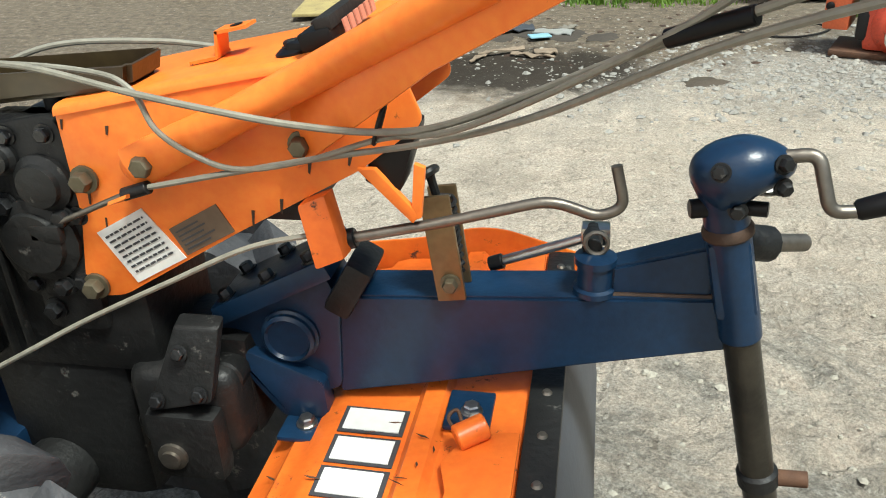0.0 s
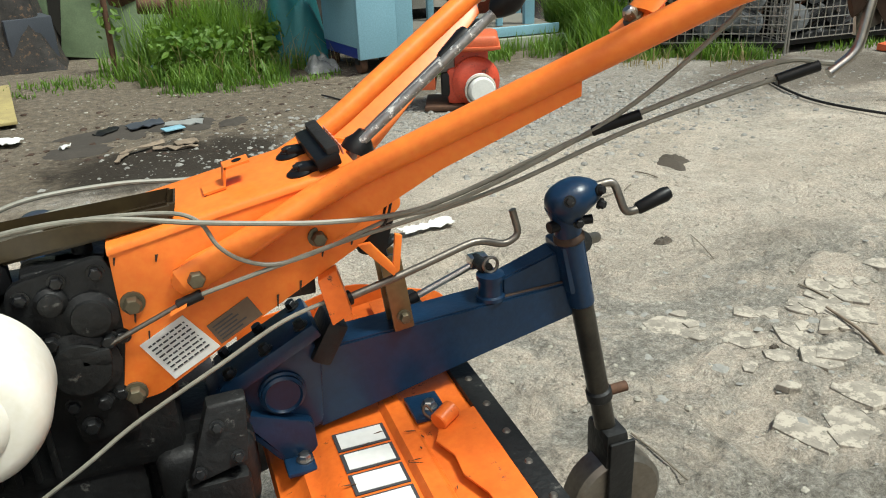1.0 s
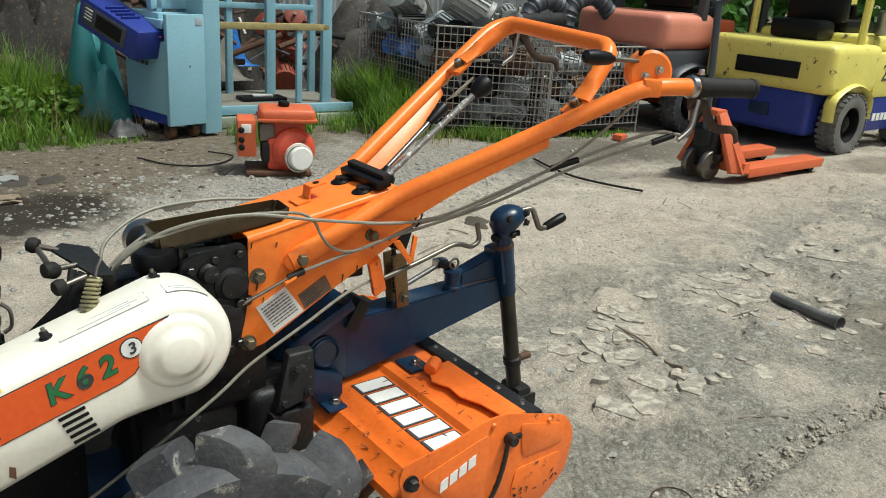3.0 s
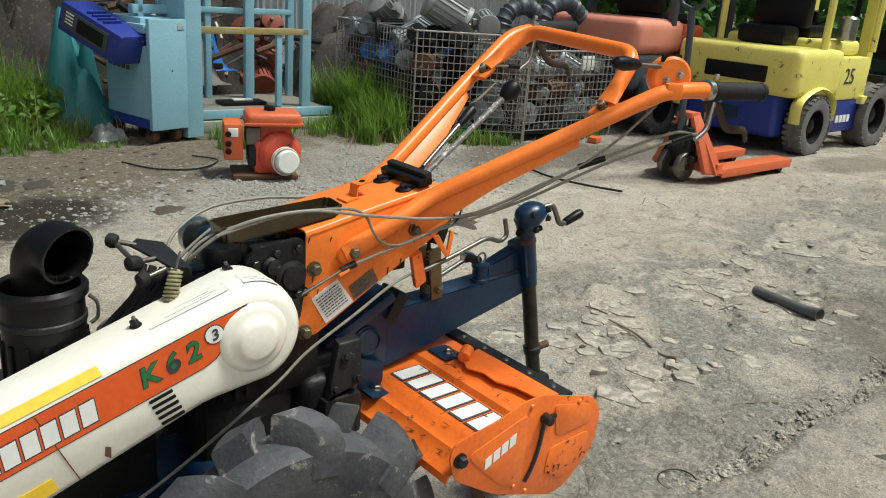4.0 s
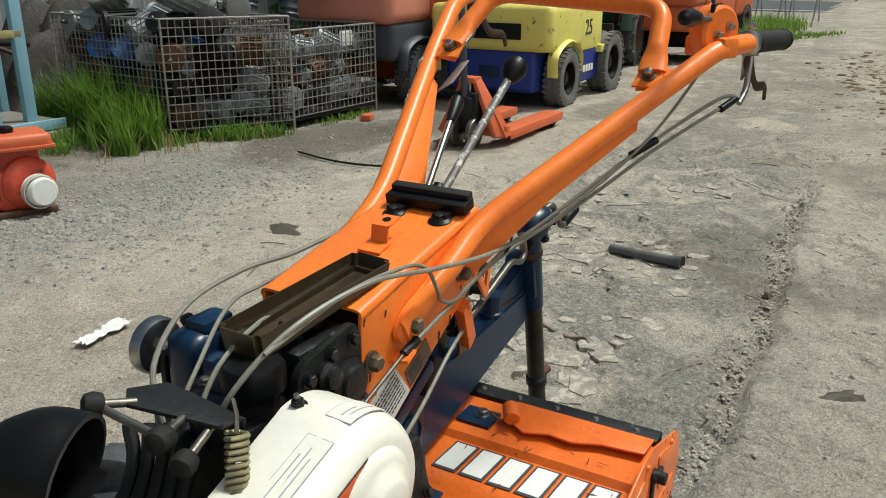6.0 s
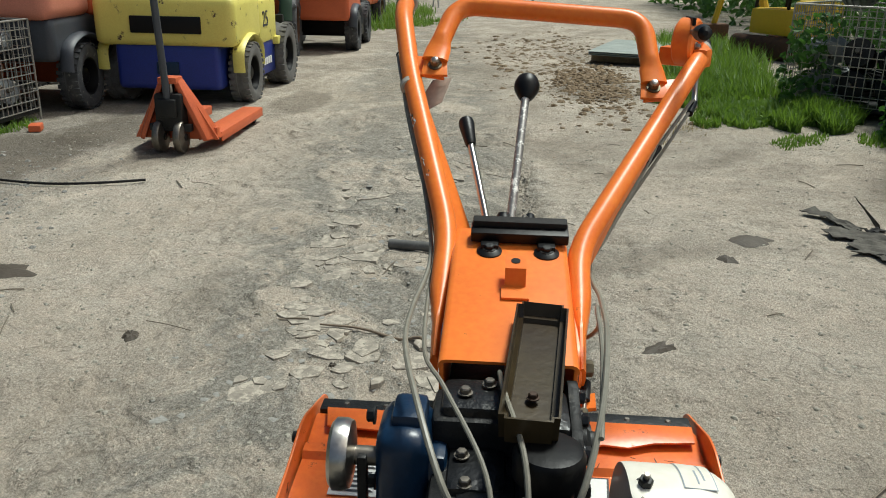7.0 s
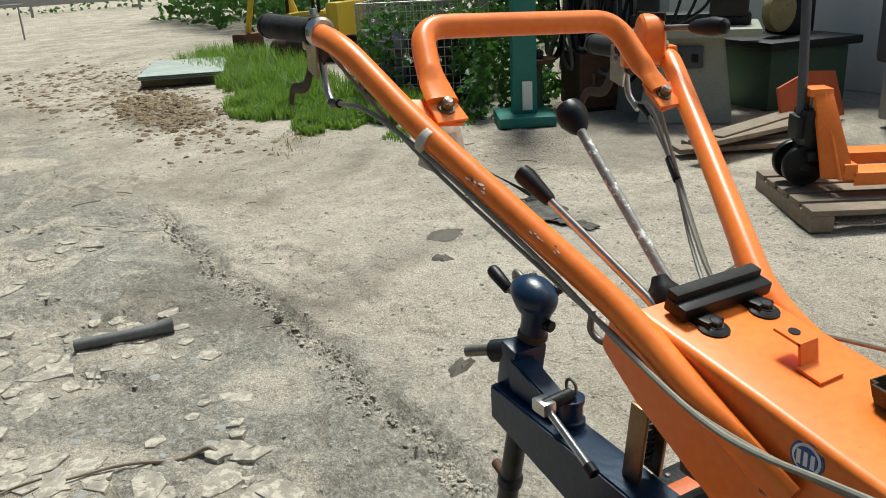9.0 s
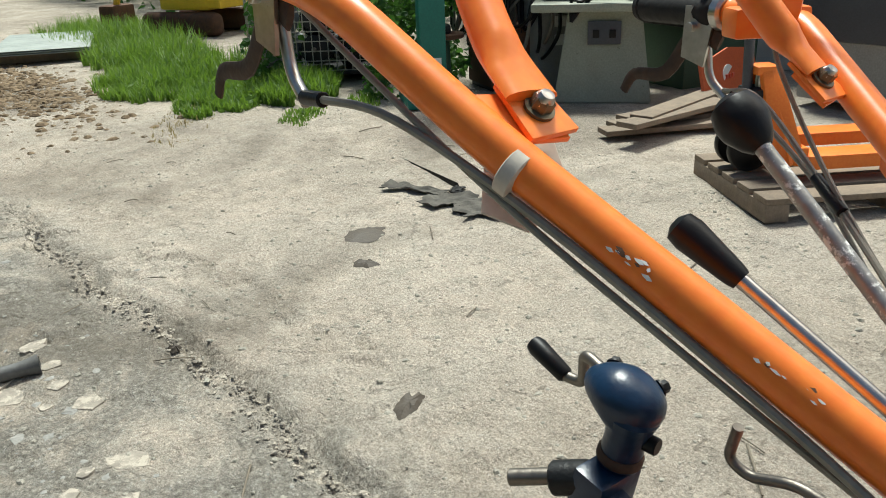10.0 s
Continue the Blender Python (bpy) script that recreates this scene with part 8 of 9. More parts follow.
def right_verge():
    cage("mesh_cage", (6.25, -2.38, 0.0), -127, 1.08, 1.0, 0.90, 0.062, "wire-mesh cage overgrown with ivy", "scrap cages", 0.12)
    rnd = random.Random(31)
    for k in range(10):
        rot = Matrix.Rotation(radians(-127), 3, "Z")
        p = rot @ V((0.2 + 0.32 * (k % 3), 0.2 + 0.4 * ((k // 3) % 2), 0)) + V((6.25, -2.38, 0.13 + 0.24 * (k // 6)))
        motor(p, 0.12, 0.28, rnd.uniform(0, 360), rnd.uniform(-20, 20), IRON if k % 3 else MOTOR, "scrap motors", "dark motor inside an overgrown cage")
    motor((6.45, -2.95, 0.88), 0.17, 0.38, 150, 20, GREYBOX, "scrap motors", "large grey finned motor on top of a scrap heap")
    motor((6.2, -3.2, 0.88), 0.15, 0.36, 80, 55, GREYBOX, "scrap motors", "large grey finned motor on top of a scrap heap")
    t = thing("sheet_stack", "stack of milky corrugated plastic sheets on timber bearers", "sheets", (10.2, -1.75, 0.0), -18, size=1.15)
    for k in range(3):
        bm = bmesh.new()
        n = 60
        a = [bm.verts.new((-0.75 + 1.5 * i / n, -0.42, 0.09 + 0.018 * k + 0.012 * math.sin(i * 1.3))) for i in range(n + 1)]
        b = [bm.verts.new((-0.72 + 1.5 * i / n, 0.42, 0.09 + 0.018 * k + 0.012 * math.sin(i * 1.3))) for i in range(n + 1)]
        for i in range(n):
            bm.faces.new((a[i], a[i + 1], b[i + 1], b[i]))
        thicken(bm, 0.003)
        part("plastic_sheet", bm, MILKY, t)
    for x in (-0.5, 0.0, 0.5):
        part("bearer", box((x - 0.05, -0.42, 0.0), (x + 0.05, 0.42, 0.078), 0.008), WOOD, t)
    t = thing("yellow_digger", "small yellow tracked digger half hidden by weeds", "digger", (10.6, -3.75, 0.0), 30, size=0.85)
    for y in (-0.42, 0.42):
        part("track", box((-0.7, y - 0.12, 0.0), (0.7, y + 0.12, 0.34), 0.14, seg=4), RUST, t, "rusty crawler track")
    part("house", box((-0.5, -0.4, 0.36), (0.4, 0.4, 0.75), 0.05), YELLOW, t, "yellow engine housing")
    part("counter", box((-0.7, -0.4, 0.38), (-0.45, 0.4, 0.9), 0.05), YELLOW, t)
    part("boom", tube(bent([(0.35, 0.1, 0.6), (0.7, 0.1, 1.35), (1.3, 0.1, 1.1)], 0.2), 0.07, 8), YELLOW, t)
    part("stick_arm", tube([(1.3, 0.1, 1.1), (1.5, 0.1, 0.4)], 0.05, 8), YELLOW, t)
    part("bucket", box((1.36, -0.15, 0.1), (1.66, 0.35, 0.42), 0.05), RUST, t)
    part("canopy", box((-0.3, -0.35, 1.5), (0.4, 0.35, 1.55), 0.02), FKRED, t)
    for x, y in ((-0.28, -0.33), (-0.28, 0.33), (0.36, -0.33), (0.36, 0.33)):
        part("canopy_post", box((x - 0.02, y - 0.02, 0.7), (x + 0.02, y + 0.02, 1.5), 0.004), BLACK, t)


def street():
    solo("road", box((27, -60, -0.02), (36, 60, 0.02), 0), mat("asphalt", (0.075, 0.078, 0.085), 0.9, scale=4, bump=0.3), "grey asphalt road crossing beyond the yard", "road", kind="structure")
    solo("road_line", box((27.6, -60, 0.018), (27.75, 60, 0.026), 0), WHITEINK, "white painted edge line", "road marking", kind="structure")
    t = thing("guard_rail", "long galvanised guard rail along the road", "guard rail", (35.5, 0, 0), 0)
    part("beam", box((-0.03, -40, 0.45), (0.03, 40, 0.75), 0.02), GREYBOX, t)
    for k in range(20):
        part("rail_post", box((0.02, -38 + 4 * k, 0.0), (0.1, -37.9 + 4 * k, 0.7), 0.01), GREYBOX, t)
    for y in (2.2, 3.0, -0.4):
        t = thing("trestle", "thin grey steel trestle at the yard entrance", "trestle", (22.0, y, 0.0), 10 * y, "entrance trestles")
        for s in (-1, 1):
            part("leg", rod((0.25 * s, -0.3, 0.0), (0.05 * s, -0.3, 0.8), 0.02, 8), GREYBOX, t)
            part("leg", rod((0.25 * s, 0.3, 0.0), (0.05 * s, 0.3, 0.8), 0.02, 8), GREYBOX, t)
        part("bar", rod((0, -0.4, 0.8), (0, 0.4, 0.8), 0.025, 8), GREYBOX, t)


def loose_things():
    z = lambda x, y: fine_z(x, y)
    dz = lambda x, y: fine_z(x, y) - ground_z(x, y)
    # pipe with an open flared end
    a, b = V((2.53, 0.52, 0)), V((2.46, 0.175, 0))
    a.z, b.z = z(a.x, a.y) + 0.024, z(b.x, b.y) + 0.024
    m = (a + b) / 2 + V((-0.004, 0, -0.001))
    bm = bmesh.new()
    line = curve([a, m, b], 8)
    tube(line, lambda t: 0.023 + 0.009 * max(0, t - 0.85) / 0.15, 18, bm)
    bm.faces.ensure_lookup_table()
    bmesh.ops.delete(bm, geom=[f for f in bm.faces if len(f.verts) > 6], context="FACES_ONLY")
    thicken(bm, 0.004)
    solo("drain_pipe", bm, mat("dirty_grey_plastic", (0.13, 0.13, 0.125), 0.6, dark=(0.06, 0.058, 0.05), scale=9, mix=0.9, bump=0.2), "short grey plastic drain pipe lying on the dirt", "pipe")
    pts = [V((x, y, z(x, y) + 0.012)) for x, y in ((1.625, 0.65), (1.61, 0.50), (1.585, 0.36), (1.575, 0.285), (1.55, 0.262))]
    solo("bent_rod", tube(curve(pts, 6), lambda t: 0.004 + 0.004 * t, 8), WOOD, "thin bent grey rod lying on the dirt", "rod")
    pts = [V((x, y, z(x, y) + 0.018)) for x, y in ((3.60, 3.25), (3.50, 2.95), (3.42, 2.65), (3.44, 2.38), (3.54, 2.12))]
    solo("black_hose", tube(curve(pts, 8), 0.008, 8), RUBBER, "black rubber hose lying across the yard", "hose")
    pts = [V((x, y, z(x, y) + 0.012)) for x, y in ((0.9, 4.3), (1.05, 4.05), (1.3, 3.95), (1.5, 4.1), (1.4, 4.3))]
    solo("garden_hose", tube(curve(pts, 8), 0.006, 8), RUBBER, "thin black hose coiled on the dirt", "hose")
    pts = [V((0.90 + 0.06 * math.cos(a), -0.20 + 0.05 * math.sin(a), z(0.9, -0.2) + 0.006)) for a in [math.pi * k / 10 for k in range(-2, 12)]]
    solo("wire_hook", tube(pts, 0.0024, 6), DARKRUST, "small curved wire hook on the dirt", "hook")
    rnd = random.Random(41)

    def mud(name, at, r, m, lab, stretch=1.6, turn=0):
        bm = bmesh.new()
        c = bm.verts.new((0, 0, 0.012))
        ring, ring2 = [], []
        for k in range(26):
            a = 2 * math.pi * k / 26
            q = r * (0.75 + 0.35 * noise.noise(V((math.cos(a) * 1.4, math.sin(a) * 1.4, at[0] * 7))) + rnd.uniform(-0.08, 0.08))
            ring.append(bm.verts.new((q * stretch * math.cos(a), q * math.sin(a), 0.0)))
            ring2.append(bm.verts.new((0.6 * q * stretch * math.cos(a), 0.6 * q * math.sin(a), 0.010 + rnd.uniform(-0.003, 0.006))))
        for k in range(26):
            bm.faces.new((ring[k], ring[(k + 1) % 26], ring2[(k + 1) % 26], ring2[k]))
            bm.faces.new((ring2[k], ring2[(k + 1) % 26], c))
        solo(name, bm, m, lab, "mud", (at[0], at[1], dz(at[0], at[1]) - 0.002), turn, "dark clods")

    wet = mat("damp_dark_soil", (0.07, 0.055, 0.038), 0.7, dark=(0.05, 0.04, 0.03), scale=10, bump=0.5)
    for at, r, s, tn in (((2.72, -1.17), 0.09, 1.6, 100), ((1.54, -0.55), 0.055, 1.9, 120), ((1.5, 1.30), 0.045, 1.3, 10), ((2.1, 2.1), 0.09, 1.7, 60), ((2.45, -1.0), 0.05, 1.4, 30), ((5.3, 2.2), 0.22, 1.7, 80), ((2.35, -0.2), 0.03, 1.3, 0), ((0.75, 3.1), 0.1, 1.5, 20), ((1.35, 0.55), 0.02, 1.2, 0)):
        mud("damp_clod", at, r, wet, "flat dark clod of damp soil", s, tn)
    oil = mat("oily_soil", (0.055, 0.046, 0.036), 0.9, dark=(0.025, 0.021, 0.017), scale=8, bump=0.5)
    for at, r, st, tn in (((-0.42, 4.02), 0.26, 1.6, 10), ((0.02, 4.0), 0.18, 1.6, -20), ((0.28, 3.92), 0.10, 1.4, 40), ((-0.62, 3.75), 0.18, 1.3, 0)):
        mud("oil_patch", at, r, oil, "black oily patch of soil", st, tn)
    for x, y, w, dp, tn, m in ((-0.02, 3.58, 0.10, 0.055, 20, SLATE), (0.20, 3.50, 0.11, 0.05, -10, GREYBOX), (-0.24, 3.55, 0.07, 0.04, 50, IRON), (-0.05, 3.10, 0.13, 0.014, 30, WOOD), (0.12, 3.04, 0.12, 0.012, -15, WOOD), (0.28, 3.6, 0.06, 0.03, 60, CLOTH), (-0.15, 3.0, 0.10, 0.013, 70, WOOD), (0.18, 3.12, 0.06, 0.04, 15, WOOD), (-0.45, 3.3, 0.03, 0.02, 40, PAPER)):
        x, y = x - 0.20, y + 0.50
        bm = bmesh.new()
        bmesh.ops.create_grid(bm, x_segments=6, y_segments=3, size=0.5)
        for v in bm.verts:
            v.co = V((v.co.x * w * 2, v.co.y * dp * 2, 0.02 + 0.02 * noise.noise(V((v.co.x * 5, v.co.y * 5, x * 9)))))
        thicken(bm, 0.006)
        solo("flat_scrap", bm, m, "bent flat scrap lying on oily dirt", "scrap", (x, y, dz(x, y)), tn, "flat scraps")
    # scrap cloth and leathery bits on the right
    for k, (x, y, w, dp, tn, m, lab) in enumerate(((3.02, -1.66, 0.34, 0.07, 20, RAG, "dirty strip of torn canvas"), (2.78, -1.68, 0.24, 0.16, 35, RAG, "dirty grey rag crumpled on the dirt"), (2.62, -1.70, 0.22, 0.18, -20, RAG, "dirty grey rag crumpled on the dirt"), (2.42, -1.72, 0.26, 0.08, 15, RAG, "dirty strip of torn canvas"), (2.84, -1.80, 0.20, 0.06, -30, RUBBER, "black strip of torn rubber"))):
        bm = bmesh.new()
        bmesh.ops.create_grid(bm, x_segments=26, y_segments=14, size=0.5)
        for v in bm.verts:
            u, q = v.co.x, v.co.y
            edge = 1 + 0.5 * noise.noise(V((u * 5, k * 3.3, 1)))
            v.co = V((u * w * (1 + 0.25 * noise.noise(V((q * 5, k, 8)))), q * dp * edge + 0.05 * noise.noise(V((u * 3, k, 4))), 0.010 + 0.022 * abs(noise.noise(V((u * 4, q * 3, k * 2.7))))))
        thicken(bm, 0.004)
        solo("torn_rag", bm, m, lab, "rag", (x, y, dz(x, y)), tn, "torn rags")
    solo("blue_scrap", box((-0.06, -0.04, 0.0), (0.06, 0.04, 0.008), 0.002), PALEBLUE, "small flat blue plastic scrap", "scrap", (-0.07, 3.89, 0.02), 20)
    for k in range(44):
        x, y = rnd.uniform(0.7, 5.0), rnd.uniform(-2.6, 2.8)
        n = rnd.uniform(0.05, 0.2)
        a = rnd.uniform(0, 180)
        d = V((math.cos(radians(a)), math.sin(radians(a)), 0)) * n
        p = V((x, y, z(x, y) + 0.005))
        q = p + d
        q.z = z(q.x, q.y) + 0.006
        r = (p + q) / 2 + V((0, 0, 0.004))
        solo("twig", tube(curve([p, r, q], 3), rnd.uniform(0.0015, 0.0038), 5), TWIG, "dry twig lying on the dirt", "twig", group="dry twigs")
    for x, y, tn in ((0.76, 1.80, 8),):
        bm = bmesh.new()
        bmesh.ops.create_grid(bm, x_segments=22, y_segments=10, size=0.5)
        for v in bm.verts:
            e = noise.noise(V((v.co.x * 4, v.co.y * 4, x * 5)))
            v.co = V((v.co.x * 0.22 * (1 + 0.3 * e), v.co.y * 0.055 * (1 + 0.9 * noise.noise(V((v.co.x * 6, x, 2)))), 0.012 + 0.02 * abs(noise.noise(V((v.co.x * 7, v.co.y * 9, y))))))
        thicken(bm, 0.002)
        solo("white_film", bm, PAPER, "crumpled strip of white plastic film", "film", (x, y, dz(x, y) + 0.004), tn, "plastic film")
    bm = box((-0.07, -0.045, 0.0), (0.07, 0.045, 0.05), 0.01)
    solo("orange_bracket", bm, FKRED, "small bent orange bracket dropped on the dirt", "bracket", (5.0, 3.62, 0.0), 20)


def pebbles():
    """Loose stones, grit and slate shards, too many to count."""
    rnd = random.Random(51)

    def scatter(name, lab, m, spots, lo, hi, flat):
        verts, faces = [], []
        base = [(1, 0, 0), (0.3, 0.95, 0), (-0.8, 0.6, 0), (-0.85, -0.5, 0), (0.2, -1, 0), (0.1, 0.1, 1)]
        for _ in range(spots[0]):
            x, y = spots[1](rnd)
            s = lo * (hi / lo) ** (rnd.random() ** 2.2)
            a = rnd.uniform(0, 6.28)
            f = flat * rnd.uniform(0.6, 1.3)
            z = fine_z(x, y) - 0.12 * s
            i = len(verts)
            tx, ty = rnd.uniform(-0.25, 0.25), rnd.uniform(-0.25, 0.25)
            lean = rnd.uniform(-0.25, 0.25)
            for ring, h in ((0.9, -0.05), (1.0, 0.4 * f), (0.5, f)):
                for bx, by, bz in base[:5]:
                    k = rnd.uniform(0.6, 1.25) * ring
                    bx += lean * h
                    px, py = k * (bx * math.cos(a) - by * math.sin(a)), k * (bx * math.sin(a) + by * math.cos(a))
                    verts.append((S * (x + s * px), S * (y + s * py), S * (z + s * (h + (tx * px + ty * py) * (0.4 if h else 0)))))
            for lev in (0, 5):
                for k in range(5):
                    faces.append((i + lev + k, i + lev + (k + 1) % 5, i + lev + 5 + (k + 1) % 5, i + lev + 5 + k))
            faces.append((i + 10, i + 11, i + 12, i + 13, i + 14))
        me = bpy.data.meshes.new(name)
        me.from_pydata(verts, [], faces)
        me.materials.append(m)
        return tagged(new(name, me), lab, "stones", kind="stuff")

    def rut(r):
        x = r.uniform(0.85, 4.4)
        return x, rut_y(x) + 0.012 + abs(r.gauss(0, 0.04))

    def strip(r):
        x = r.uniform(0.9, 4.6)
        return x, 0.55 + r.gauss(0, 0.28) + 0.1 * math.sin(2 * x)

    def anywhere(r):
        return r.uniform(0.2, 6.0), r.uniform(-2.8, 3.2)

    def gravel(r):
        return r.gauss(1.8, 0.9), r.gauss(3.2, 0.4)

    def flakes():
        """Broken, slightly tilted plates of an old slab beside the crack."""
        base = V((2.0, 0.25, ground_z(2.0, 0.25))) * S
        root = tagged(new("broken_slab"), "broken weathered slab, its pieces set in the dirt", "slab")
        root.location = base
        for k in range(210):
            x = rnd.uniform(1.15, 2.9) if k % 4 else rnd.uniform(2.6, 5.2)
            y = rut_y(x) + 0.38 + rnd.uniform(0, 0.75)
            if noise.noise(V((x * 1.8, y * 1.8, 4))) < -0.05:
                continue
            s = 0.020 * 3.6 ** (rnd.random() ** 1.2)
            n = rnd.randint(5, 8)
            st, tn = rnd.uniform(1.0, 1.9), rnd.uniform(0, 3.14)
            tx, ty = rnd.uniform(-0.05, 0.05), rnd.uniform(-0.05, 0.05)
            th = rnd.uniform(0.001, 0.0045)
            z0 = fine_z(x, y) + 0.001
            verts, faces, rim, i = [], [], [], 0
            for k in range(n):
                a = 6.283 * k / n + rnd.uniform(-0.25, 0.25)
                q = s * rnd.uniform(0.65, 1.15)
                u, v = q * st * math.cos(a), q * math.sin(a)
                rim.append((u * math.cos(tn) - v * math.sin(tn), u * math.sin(tn) + v * math.cos(tn)))
            for grow, dz in ((1.04, -0.012), (1.0, th * 0.7), (0.93, th)):
                for u, v in rim:
                    verts.append((S * (x + u * grow) - base.x, S * (y + v * grow) - base.y, S * (z0 + dz + (tx * u + ty * v) * (dz > 0)) - base.z))
            for lev in (0, n):
                for k in range(n):
                    faces.append((i + lev + k, i + lev + (k + 1) % n, i + lev + n + (k + 1) % n, i + lev + n + k))
            faces.append(tuple(range(i + 2 * n, i + 3 * n)))
            me = bpy.data.meshes.new("slab_piece")
            me.from_pydata(verts, [], faces)
            me.materials.append(FLAG)
            new("slab_piece", me).parent = root

    flakes()
    scatter("rut_rubble", "grey rubble along a broken edge in the dirt", FLAG, (4600, rut), 0.002, 0.011, 0.6)
    scatter("slate_shards", "flat grey shards of broken slab in the dirt", SHARD, (520, strip), 0.006, 0.034, 0.16)
    scatter("loose_grit", "small loose stones scattered on the dirt", STONE, (9000, anywhere), 0.0025, 0.013, 0.6)
    scatter("grey_gravel", "grey-blue gravel patch", SHARD, (4200, gravel), 0.005, 0.024, 0.6)
    scatter("pale_debris", "pale chips and small litter on brown soil", STONE, (420, lambda r: (r.uniform(-1.6, 1.3), r.uniform(3.6, 5.0))), 0.004, 0.017, 0.5)
    scatter("brown_clods", "rubbly brown soil spilled beside the verge", SOIL, (2300, lambda r: (r.gauss(7.9, 0.85), r.gauss(-0.95, 0.22))), 0.008, 0.05, 0.55)
    scatter("far_rubble", "broken clods along the far edge of the yard", SOIL, (1300, lambda r: (r.gauss(10.5, 1.8), r.gauss(-0.6, 0.5))), 0.010, 0.06, 0.4)
    scatter("dark_debris", "dark chips of bark and rust on brown soil", DARKRUST, (420, lambda r: (r.uniform(-1.6, 1.4), r.uniform(3.3, 4.9))), 0.006, 0.030, 0.35)


def grasses():
    rnd = random.Random(61)

    def tuft(name, lab, patches, m, broad=1.0):
        verts, faces = [], []
        for (x0, y0, rx, ry, turn, h, n) in patches:
            c, s = math.cos(radians(turn)), math.sin(radians(turn))
            for _ in range(n):
                a0, q0 = rnd.uniform(0, 6.283), rnd.random() ** 0.6
                u, v = q0 * math.cos(a0), q0 * math.sin(a0)
                if noise.noise(V((x0 + u * rx, y0 + v * ry, 0)) * 5) < -0.12 + 0.25 * q0 * q0 - 0.1:
                    continue
                x, y = x0 + c * u * rx - s * v * ry, y0 + s * u * rx + c * v * ry
                hh = h * rnd.uniform(0.35, 1.15) * (1 - 0.25 * min(abs(u) + abs(v), 1.5))
                a = rnd.uniform(0, 6.28)
                w = broad * rnd.uniform(0.003, 0.0075)
                lean = rnd.uniform(0.1, 0.7) * hh
                dx, dy = math.cos(a), math.sin(a)
                z = ground_z(x, y) - 0.01
                i = len(verts)
                for t, k in ((0, 1), (0.5, 0.85), (1, 0.12)):
                    px, py = x + dx * lean * t * t, y + dy * lean * t * t
                    pz = z + hh * (t - 0.25 * t * t * (lean / hh))
                    verts.append((S * (px - dy * w * k), S * (py + dx * w * k), S * pz))
                    verts.append((S * (px + dy * w * k), S * (py - dx * w * k), S * pz))
                faces += [(i, i + 1, i + 3, i + 2), (i + 2, i + 3, i + 5, i + 4)]
        me = bpy.data.meshes.new(name)
        me.from_pydata(verts, [], faces)
        me.materials.append(m)
        return tagged(new(name, me), lab, "grass", kind="stuff")

    tuft("tall_grass", "tall green grass in front of the green panels", [(0.35, 5.75, 0.62, 0.36, 0, 0.72, 2600), (0.1, 5.7, 0.65, 0.32, 0, 0.30, 1300), (0.4, 5.25, 0.65, 0.42, 0, 0.24, 2200), (-0.7, 5.55, 0.8, 0.3, 0, 0.09, 700), (0.5, 4.95, 0.7, 0.22, 0, 0.08, 600)], GRASS)
    tuft("cage_grass", "green grass growing through the wire cages", [(3.30, 5.05, 0.80, 0.16, 86, 0.66, 2300), (3.12, 4.55, 0.42, 0.24, 70, 0.42, 1900), (3.72, 4.02, 0.5, 0.14, -33, 0.18, 900), (2.75, 4.9, 0.5, 0.24, 20, 0.2, 600), (1.95, 4.5, 0.28, 0.14, 0, 0.18, 300), (2.2, 4.85, 0.45, 0.2, 0, 0.2, 420), (4.9, 3.82, 0.5, 0.1, 0, 0.09, 260)], GRASS)
    tuft("verge_grass", "lush green grass along the verge", [(6.0, -2.0, 0.72, 0.36, -32, 0.13, 9000), (5.75, -2.50, 0.55, 0.36, -25, 0.24, 7000), (7.1, -1.85, 0.9, 0.5, -14, 0.20, 8000), (6.9, -2.6, 0.6, 0.5, 0, 0.3, 1600), (8.4, -2.3, 1.2, 0.6, 0, 0.3, 6000), (10.6, -2.6, 2.0, 0.8, 0, 0.35, 6000), (5.1, -2.75, 0.3, 0.15, -28, 0.08, 400), (5.0, -2.15, 0.4, 0.15, -40, 0.06, 700)], GRASS)
    tuft("far_grass", "green grass by the parked vehicles", [(15.6, 2.1, 2.4, 0.5, -30, 0.14, 2600), (18, 2.6, 3.5, 1.0, 0, 0.4, 2400), (11.4, 4.6, 2.5, 0.6, 0, 0.6, 2000)], GRASS, 1.6)
    tuft("dry_stalks", "dry straw and stalks on the verge", [(5.4, -1.45, 0.7, 0.2, -28, 0.06, 250), (0.6, 5.3, 0.9, 0.35, 0, 0.42, 240), (3.2, 4.1, 0.8, 0.3, -30, 0.22, 180)], STRAW, 0.7)

    def leaves(name, lab, spots, m, size):
        verts, faces = [], []
        for p, q, n, th in spots:
            p, q = V(p), V(q)
            for _ in range(n):
                c = V([rnd.uniform(p[i], q[i]) for i in range(3)])
                if noise.noise(c * 2.6) < th:
                    continue
                s = size * rnd.uniform(0.6, 1.3)
                e = Euler((rnd.uniform(-1.3, 1.3), rnd.uniform(-1.3, 1.3), rnd.uniform(0, 6.28))).to_matrix()
                i = len(verts)
                for a, b, h in ((0, -1, 0), (0.7, -0.3, 0.15), (0.45, 0.5, 0.1), (0, 1, -0.1), (-0.45, 0.5, 0.1), (-0.7, -0.3, 0.15)):
                    verts.append(tuple((c + e @ V((a, b, h)) * s) * S))
                faces += [(i, i + 1, i + 2, i + 3), (i, i + 3, i + 4, i + 5)]
        me = bpy.data.meshes.new(name)
        me.from_pydata(verts, [], faces)
        me.materials.append(m)
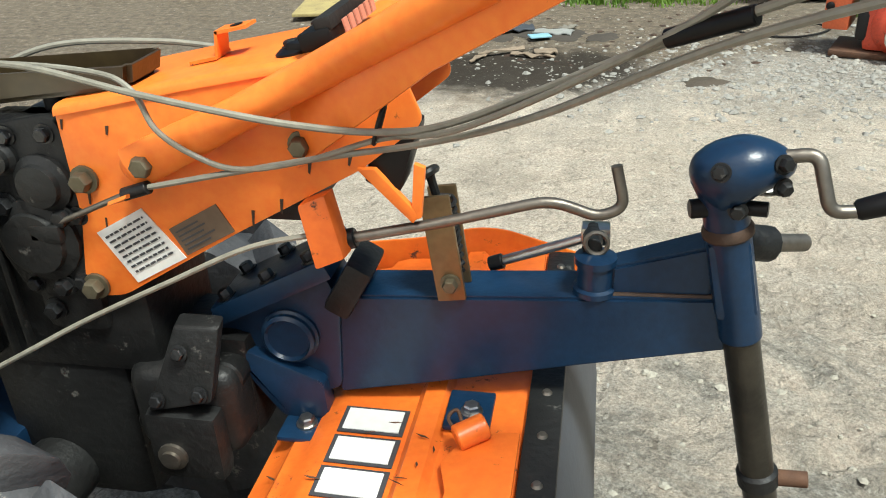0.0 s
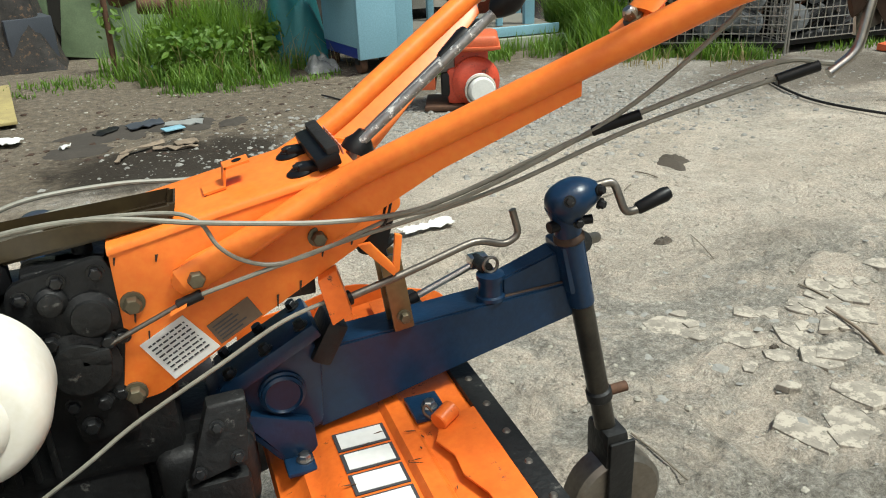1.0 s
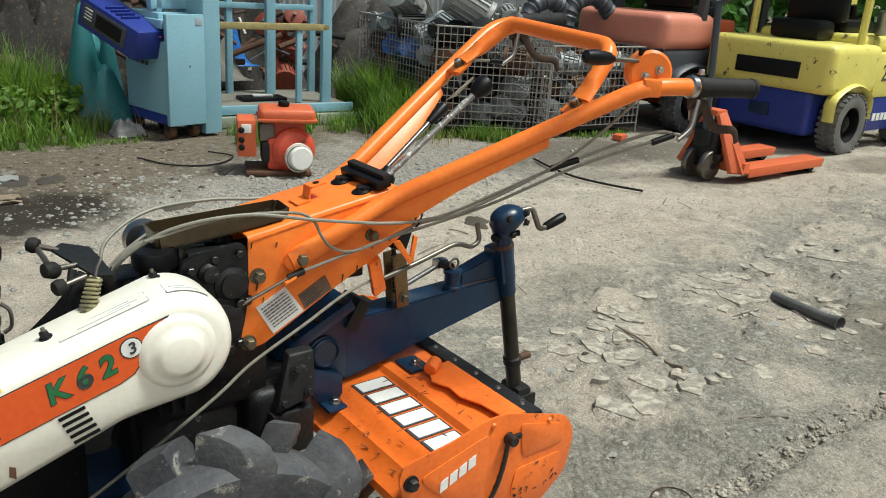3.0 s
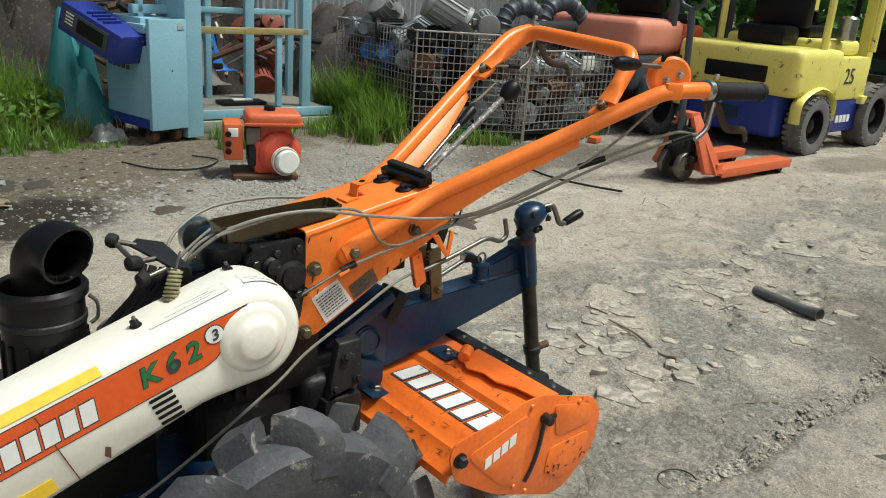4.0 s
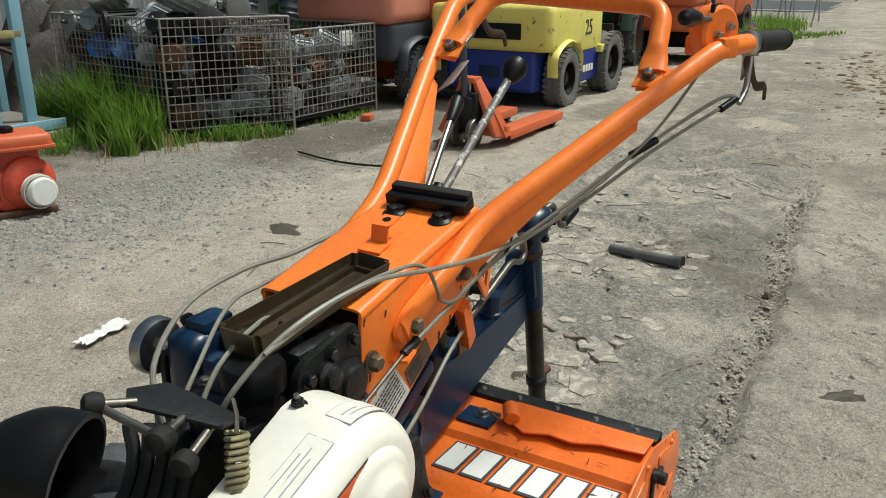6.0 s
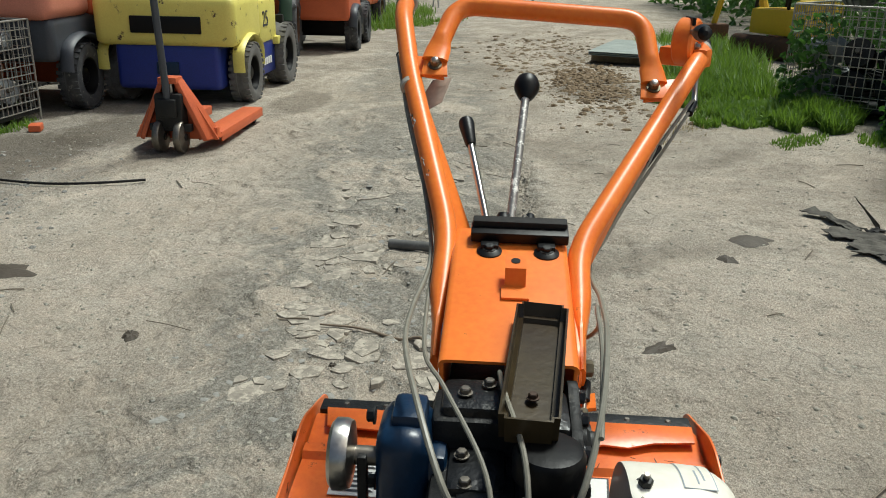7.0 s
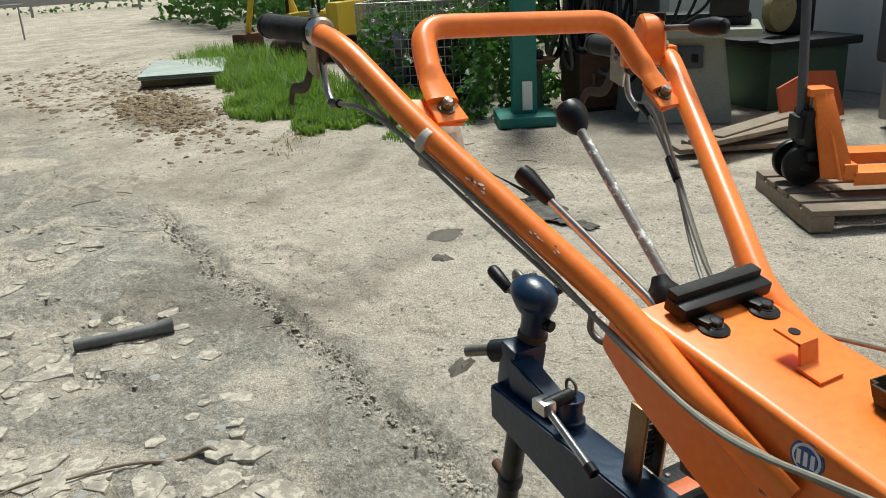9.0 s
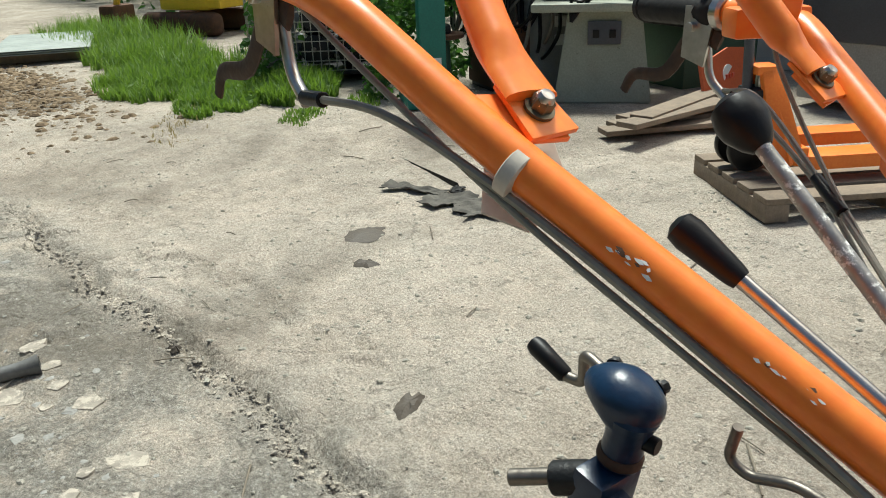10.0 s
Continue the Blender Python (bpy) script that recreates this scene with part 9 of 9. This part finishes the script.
        return tagged(new(name, me), lab, "foliage", kind="stuff")

    leaves("ivy", "dark green ivy over the cage and the fence", [((5.95, -2.75, 0.1), (6.3, -2.3, 0.95), 520, 0.0), ((5.45, -3.3, 0.1), (5.75, -2.95, 0.95), 420, 0.0), ((5.3, -4.1, 0.1), (6.6, -3.4, 1.5), 3600, 0.0), ((4.85, -3.55, 0.0), (5.35, -3.2, 1.6), 1900, -0.1), ((6.4, -4.6, 0.0), (8.0, -3.3, 1.9), 4600, -0.1), ((4.95, -2.95, 0.1), (5.2, -2.75, 0.9), 320, -0.1)], IVY, 0.035)
    leaves("weed_leaves", "broad green weeds in the grass", [((-0.1, 5.2, 0.03), (0.9, 5.9, 0.36), 1900, -0.05), ((-0.45, 5.8, 0.25), (-0.28, 5.95, 0.52), 40, -0.4), ((5.5, -2.4, 0.05), (7.0, -1.5, 0.2), 1000, 0.1)], GRASS, 0.03)
    leaves("far_shrubs", "far green shrubs and trees beyond the yard", [((13.2, 4.0, 0.0), (20, 5.2, 1.5), 6000, -0.1), ((12, 4.8, 0.0), (30, 9, 4.5), 26000, -0.05), ((8.4, 6.2, 0.2), (13, 8.4, 3.4), 9000, -0.05), ((9, -8, 0), (26, -4.5, 3.5), 16000, 0.0), ((38, -30, 0), (44, 34, 6), 26000, 0.0), ((-7, 8.7, 0.5), (7, 10, 4.8), 12000, 0.0)], IVY, 0.11)


cabinet()
stand()
corner_left()
small_engine()
walls_far()
cages()
forklift_yellow()
forklift_old("old grey and faded red forklift parked behind a mesh cage", (5.98, 4.25, 0.0), 3, 1.05, SLATE, FKRED, FKPINK, FKRED, "20")
forklift_old("orange-red forklift with a black guard parked by the verge", (11.1, 2.75, 0.0), 3, 1.05, FKRED, BLACK, FKRED, FKRED, "")
pallet_truck("pallet_truck", (4.42, 2.28, 0.0), 0, "orange hand pallet truck with a dark upright handle", FKRED, (-0.16, 0.0, 1.25), STEEL, 1.12)
pt = pallet_truck("pallet_truck", (1.93, -2.76, 0.11), 238, "orange hand pallet truck with yellow warning label", ORANGE, (-0.10, 0.0, 1.22), BLACK)
part("warning_label", plate([(0.021, 0.03, 0.17), (0.021, 0.13, 0.17), (0.010, 0.09, 0.33), (0.010, 0.02, 0.33)], (1, 0, 0.06), 0.008), YELLOW, pt, "yellow warning label")
wp = thing("timber_pallet", "weathered timber pallet under a pallet truck", "pallet", (1.93, -2.76, 0.0), 238)
for k in range(5):
    part("deck_board", box((-0.15, -0.45 + 0.155 * k, 0.075), (1.1, -0.33 + 0.155 * k, 0.10), 0.003), WOOD, wp)
for k in range(3):
    part("bearer", box((-0.15 + 0.55 * k, -0.45, 0.0), (-0.05 + 0.55 * k, 0.29, 0.075), 0.004), WOOD, wp)
red_tractor((10.3, 3.45, 0.0), 8, DKGREEN, "dark green farm machine with lugged tyres")
truck_red()
machines_right()
right_verge()
street()
loose_things()
pebbles()
grasses()
